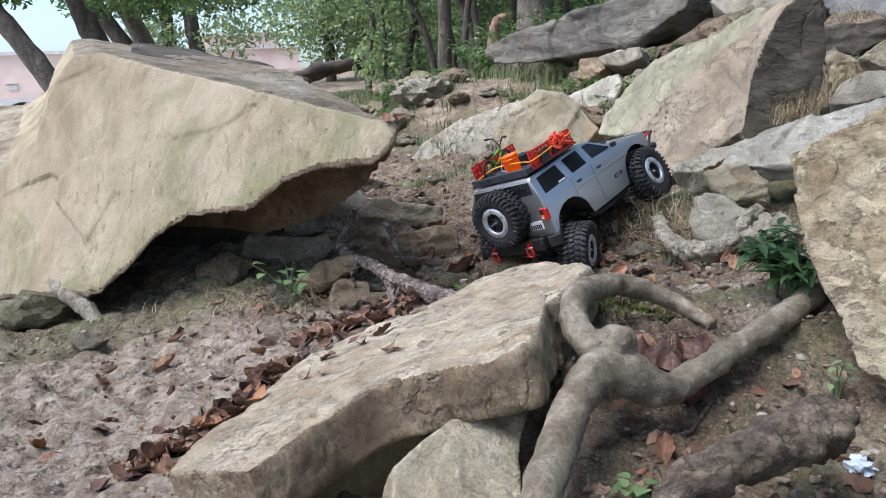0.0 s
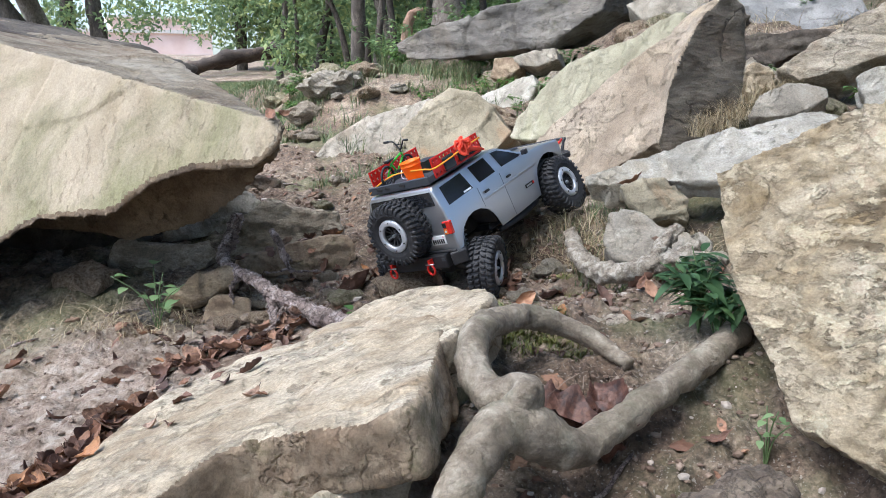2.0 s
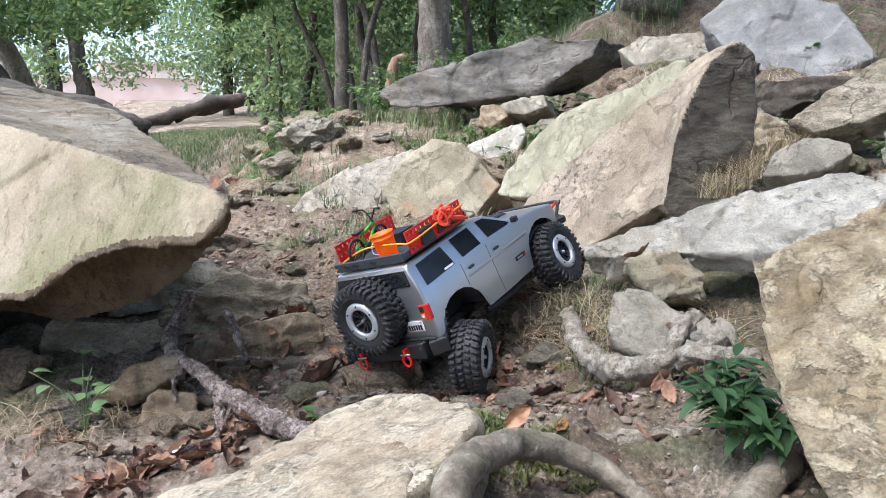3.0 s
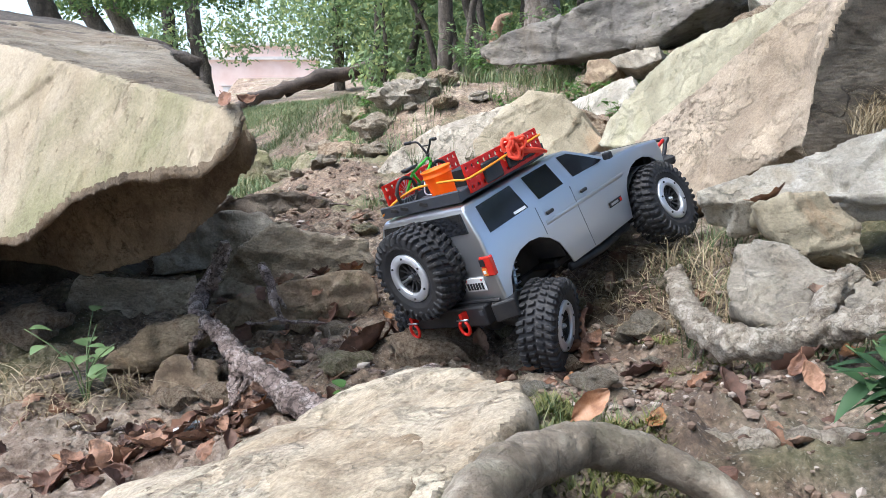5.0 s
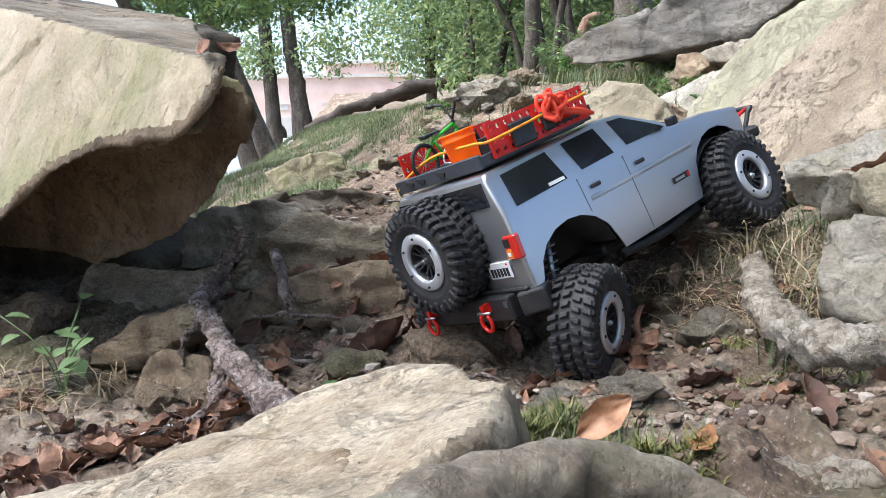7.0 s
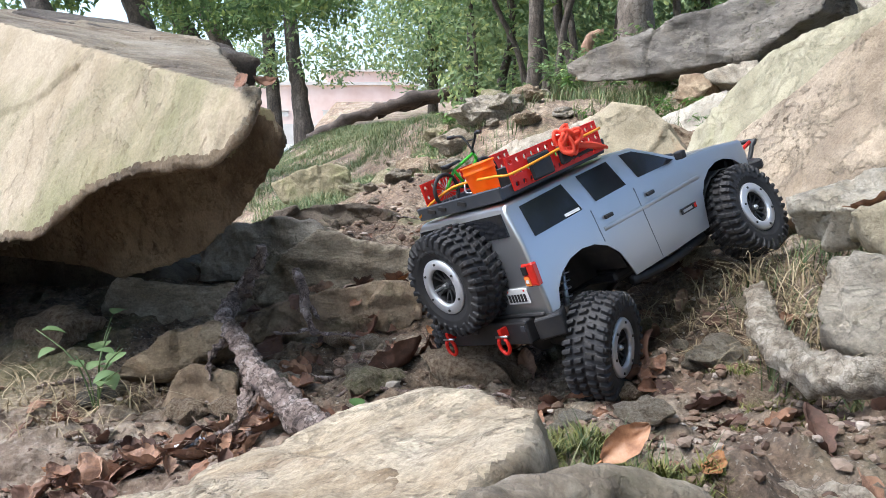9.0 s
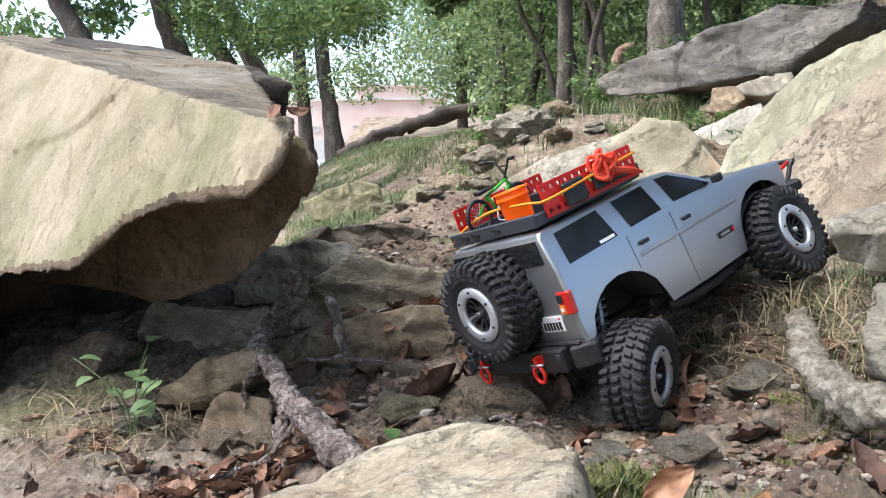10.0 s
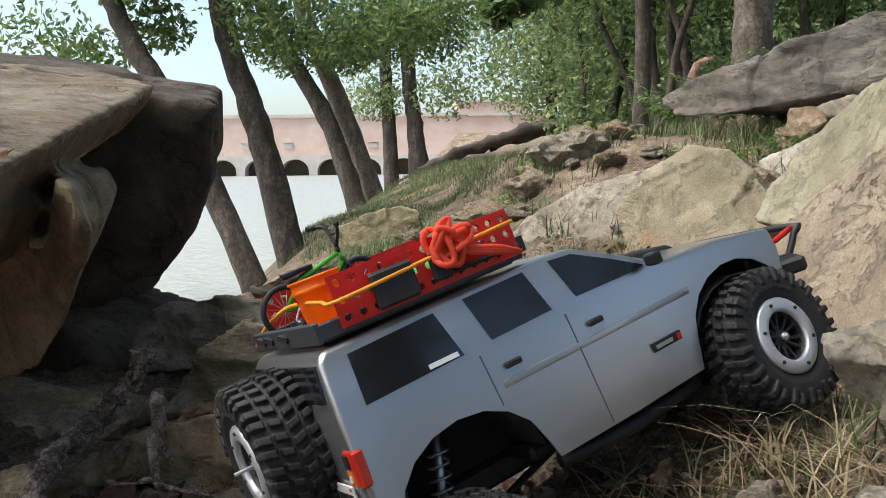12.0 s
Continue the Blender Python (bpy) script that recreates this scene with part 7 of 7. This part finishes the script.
weed("weed", gz(0.475, 1.02), 4, 0.06, 0.016, 0.40, 2, WEED_PALE, "trailing weed with small round leaves by the pitted boulder", 6, 0.8)
weed("weed", gz(0.58, 1.78), 6, 0.06, 0.016, 0.30, 4, WEED_PALE, "small pale weed under the flat ledge", 7, 0.8)
weed("weed", gz(0.52, 1.60), 5, 0.07, 0.040, 0.16, 2, WEED, "broad-bladed green weed on the bank", 8, 0.8)
for k in range(64):
    x, y = rg.uniform(-0.5, 1.5), rg.uniform(4.2, 7.2)
    if abs(x - 0.5) < 0.55 and y < 5.1:
        y += 1.0
    weed("shrub", gz(x, y), 8, rg.uniform(0.12, 0.32) * (0.35 if x < 0.15 else 1.0), 0.05 if x >= 0.15 else 0.03, 0.22, 10, (WEED, WEED_PALE, LEAF)[k % 3], "low green woodland weed on the slope", 60 + k, 0.9, True)
patch("straw", [(rg.uniform(0.95, 1.7), rg.uniform(2.0, 3.2), None, 0.06) for k in range(60)], 22, 0.09, 0.0011, 1.1, 0.45, STRAW, "tangled dry grass on the slope behind the tall slab", 14)
patch("straw", [(0.50, 1.78, None, 0.05), (0.46, 1.86, None, 0.05), (0.52, 1.70, None, 0.05), (0.57, 1.62, None, 0.05), (0.62, 1.58, None, 0.05)], 70, 0.11, 0.0009, 1.3, 0.65, STRAW, "matted dry grass hanging over the bank", 15)
patch("moss", [(0.02, 1.52, "rest", 0.02), (-0.01, 1.545, "rest", 0.02), (0.05, 1.49, "rest", 0.015)], 260, 0.006, 0.0009, 0.8, 0.2, MOSS, "green moss patch at the slab's edge", 16, "moss")
patch("rootlets", [(0.13, 1.03, None, 0.025), (0.15, 1.08, None, 0.02), (-0.115, 1.60, None, 0.03), (-0.15, 1.58, None, 0.03), (0.12, 0.93, None, 0.03), (-0.19, 1.82, None, 0.03), (-0.02, 1.80, None, 0.03), (0.33, 1.17, None, 0.03)], 26, 0.06, 0.0007, 1.7, 0.7, ROOTLET, "thin brown rootlets hanging in the dirt", 21, "roots")
patch("grass", [(0.50, 1.55, None, 0.05), (0.55, 1.63, None, 0.06), (0.50, 1.75, None, 0.05), (0.45, 1.82, None, 0.04), (0.60, 1.85, None, 0.06), (0.56, 1.50, None, 0.05)], 80, 0.06, 0.0009, 1.1, 0.4, GRASS, "low green grass matted on the bank", 22)
patch("straw", [(-0.48, 1.72, None, 0.08), (-0.55, 1.66, None, 0.08), (-0.40, 1.66, None, 0.07), (-0.33, 1.66, None, 0.05), (-0.62, 1.74, None, 0.08)], 40, 0.07, 0.0008, 1.7, 0.75, STRAW, "thin dry grass and straw before the cave", 23)
patch("moss", [(0.27, 1.30, None, 0.04), (0.32, 1.27, None, 0.03), (0.30, 1.32, None, 0.03), (0.23, 1.32, None, 0.03), (0.20, 1.385, None, 0.03), (0.235, 1.36, None, 0.03), (0.275, 1.335, None, 0.03), (0.25, 1.40, None, 0.025), (0.22, 1.41, None, 0.02)], 700, 0.014, 0.0012, 0.9, 0.2, MOSS, "dark green moss between slab and root", 17, "moss")
patch("moss", [(0.43, 1.52, None, 0.03), (0.42, 1.60, None, 0.03), (0.40, 1.67, None, 0.025), (0.46, 1.56, None, 0.03), (0.38, 1.55, None, 0.02)], 420, 0.011, 0.0010, 0.9, 0.2, MOSS, "thin green moss on the bank below the pale root", 18, "moss")
for k in range(14):
    x, y = rg.uniform(0.95, 1.6), rg.uniform(2.0, 3.1)
    weed("shrub", gz(x, y), 6, 0.08, 0.03, 0.22, 8, (WEED, WEED_PALE)[k % 2], "small green weed on the slope behind the tall slab", 160 + k, 0.9, True)
for k in range(22):
    x, y = rg.uniform(1.3, 2.8), rg.uniform(3.2, 5.6)
    weed("shrub", gz(x, y), 7, rg.uniform(0.08, 0.2), 0.04, 0.22, 9, (WEED, WEED_PALE, LEAF)[k % 3], "low green weed high on the slope", 230 + k, 0.9, True)
for k in range(26):
    x, y = rg.uniform(0.2, 1.3), rg.uniform(3.6, 4.5)
    weed("shrub", gz(x, y), 6, 0.10, 0.03, 0.2, 8, WEED, "small green weed between the slope stones", 130 + k, 0.9, True)

# litter
TRASH = plain("crumpled_wrapper", (0.62, 0.68, 0.75), 0.35, 0.1)
for x, y, s in ((-0.162, 1.60, 0.015), (0.46, 0.92, 0.016)):
    bm = bmesh.new()
    bmesh.ops.create_icosphere(bm, subdivisions=3, radius=s)
    for v in bm.verts:
        v.co *= 1 + 0.5 * (noise.cell(v.co * 130) - 0.5) + 0.3 * noise.noise(v.co * 90)
        v.co.z *= 0.6
    ob = mesh_object("wrapper", bm, TRASH, smooth=False)
    ob.location = drop(x, y)[0] + Vector((0, 0, s * 0.4))
    tagged(ob, "crumpled pale plastic wrapper lying in the dirt", "litter")
# twigs
rt = random.Random(9)
for x, y, L, a in ((-0.065, 1.80, 0.13, 2), (0.02, 1.72, 0.12, 8), (-0.6, 1.68, 0.14, -4), (-0.38, 1.8, 0.16, 50), (-0.1, 1.78, 0.1, 170), (0.42, 1.72, 0.12, 30), (0.48, 1.8, 0.15, -20), (0.5, 1.58, 0.12, 15), (0.30, 1.02, 0.10, 40), (-0.25, 1.62, 0.1, 20), (0.14, 1.68, 0.08, -30), (0.46, 1.66, 0.16, 60), (-0.3, 3.0, 0.3, 10), (0.5, 3.3, 0.35, -8)):
    bm = bmesh.new()
    pts = []
    for k in range(5):
        u = k / 4 - 0.5
        px, py = x + L * u * math.cos(radians(a)), y + L * u * math.sin(radians(a)) + rt.uniform(-0.005, 0.005)
        pts.append(Vector((px, py, ground_height(px, py) + 0.004)))
    add_tube(bm, [p - pts[2] for p in pts], [0.002, 0.003, 0.0028, 0.0024, 0.0014], 6, 3, 0.0006, 80)
    ob = mesh_object("twig", bm, FLAKY_BARK)
    ob.location = pts[2]
    tagged(ob, "thin dry grey twig on the dirt", "twig", "fallen twigs")

# ---- the truck and its load ----
build_truck(TRUCK)
build_bucket()
build_bike()
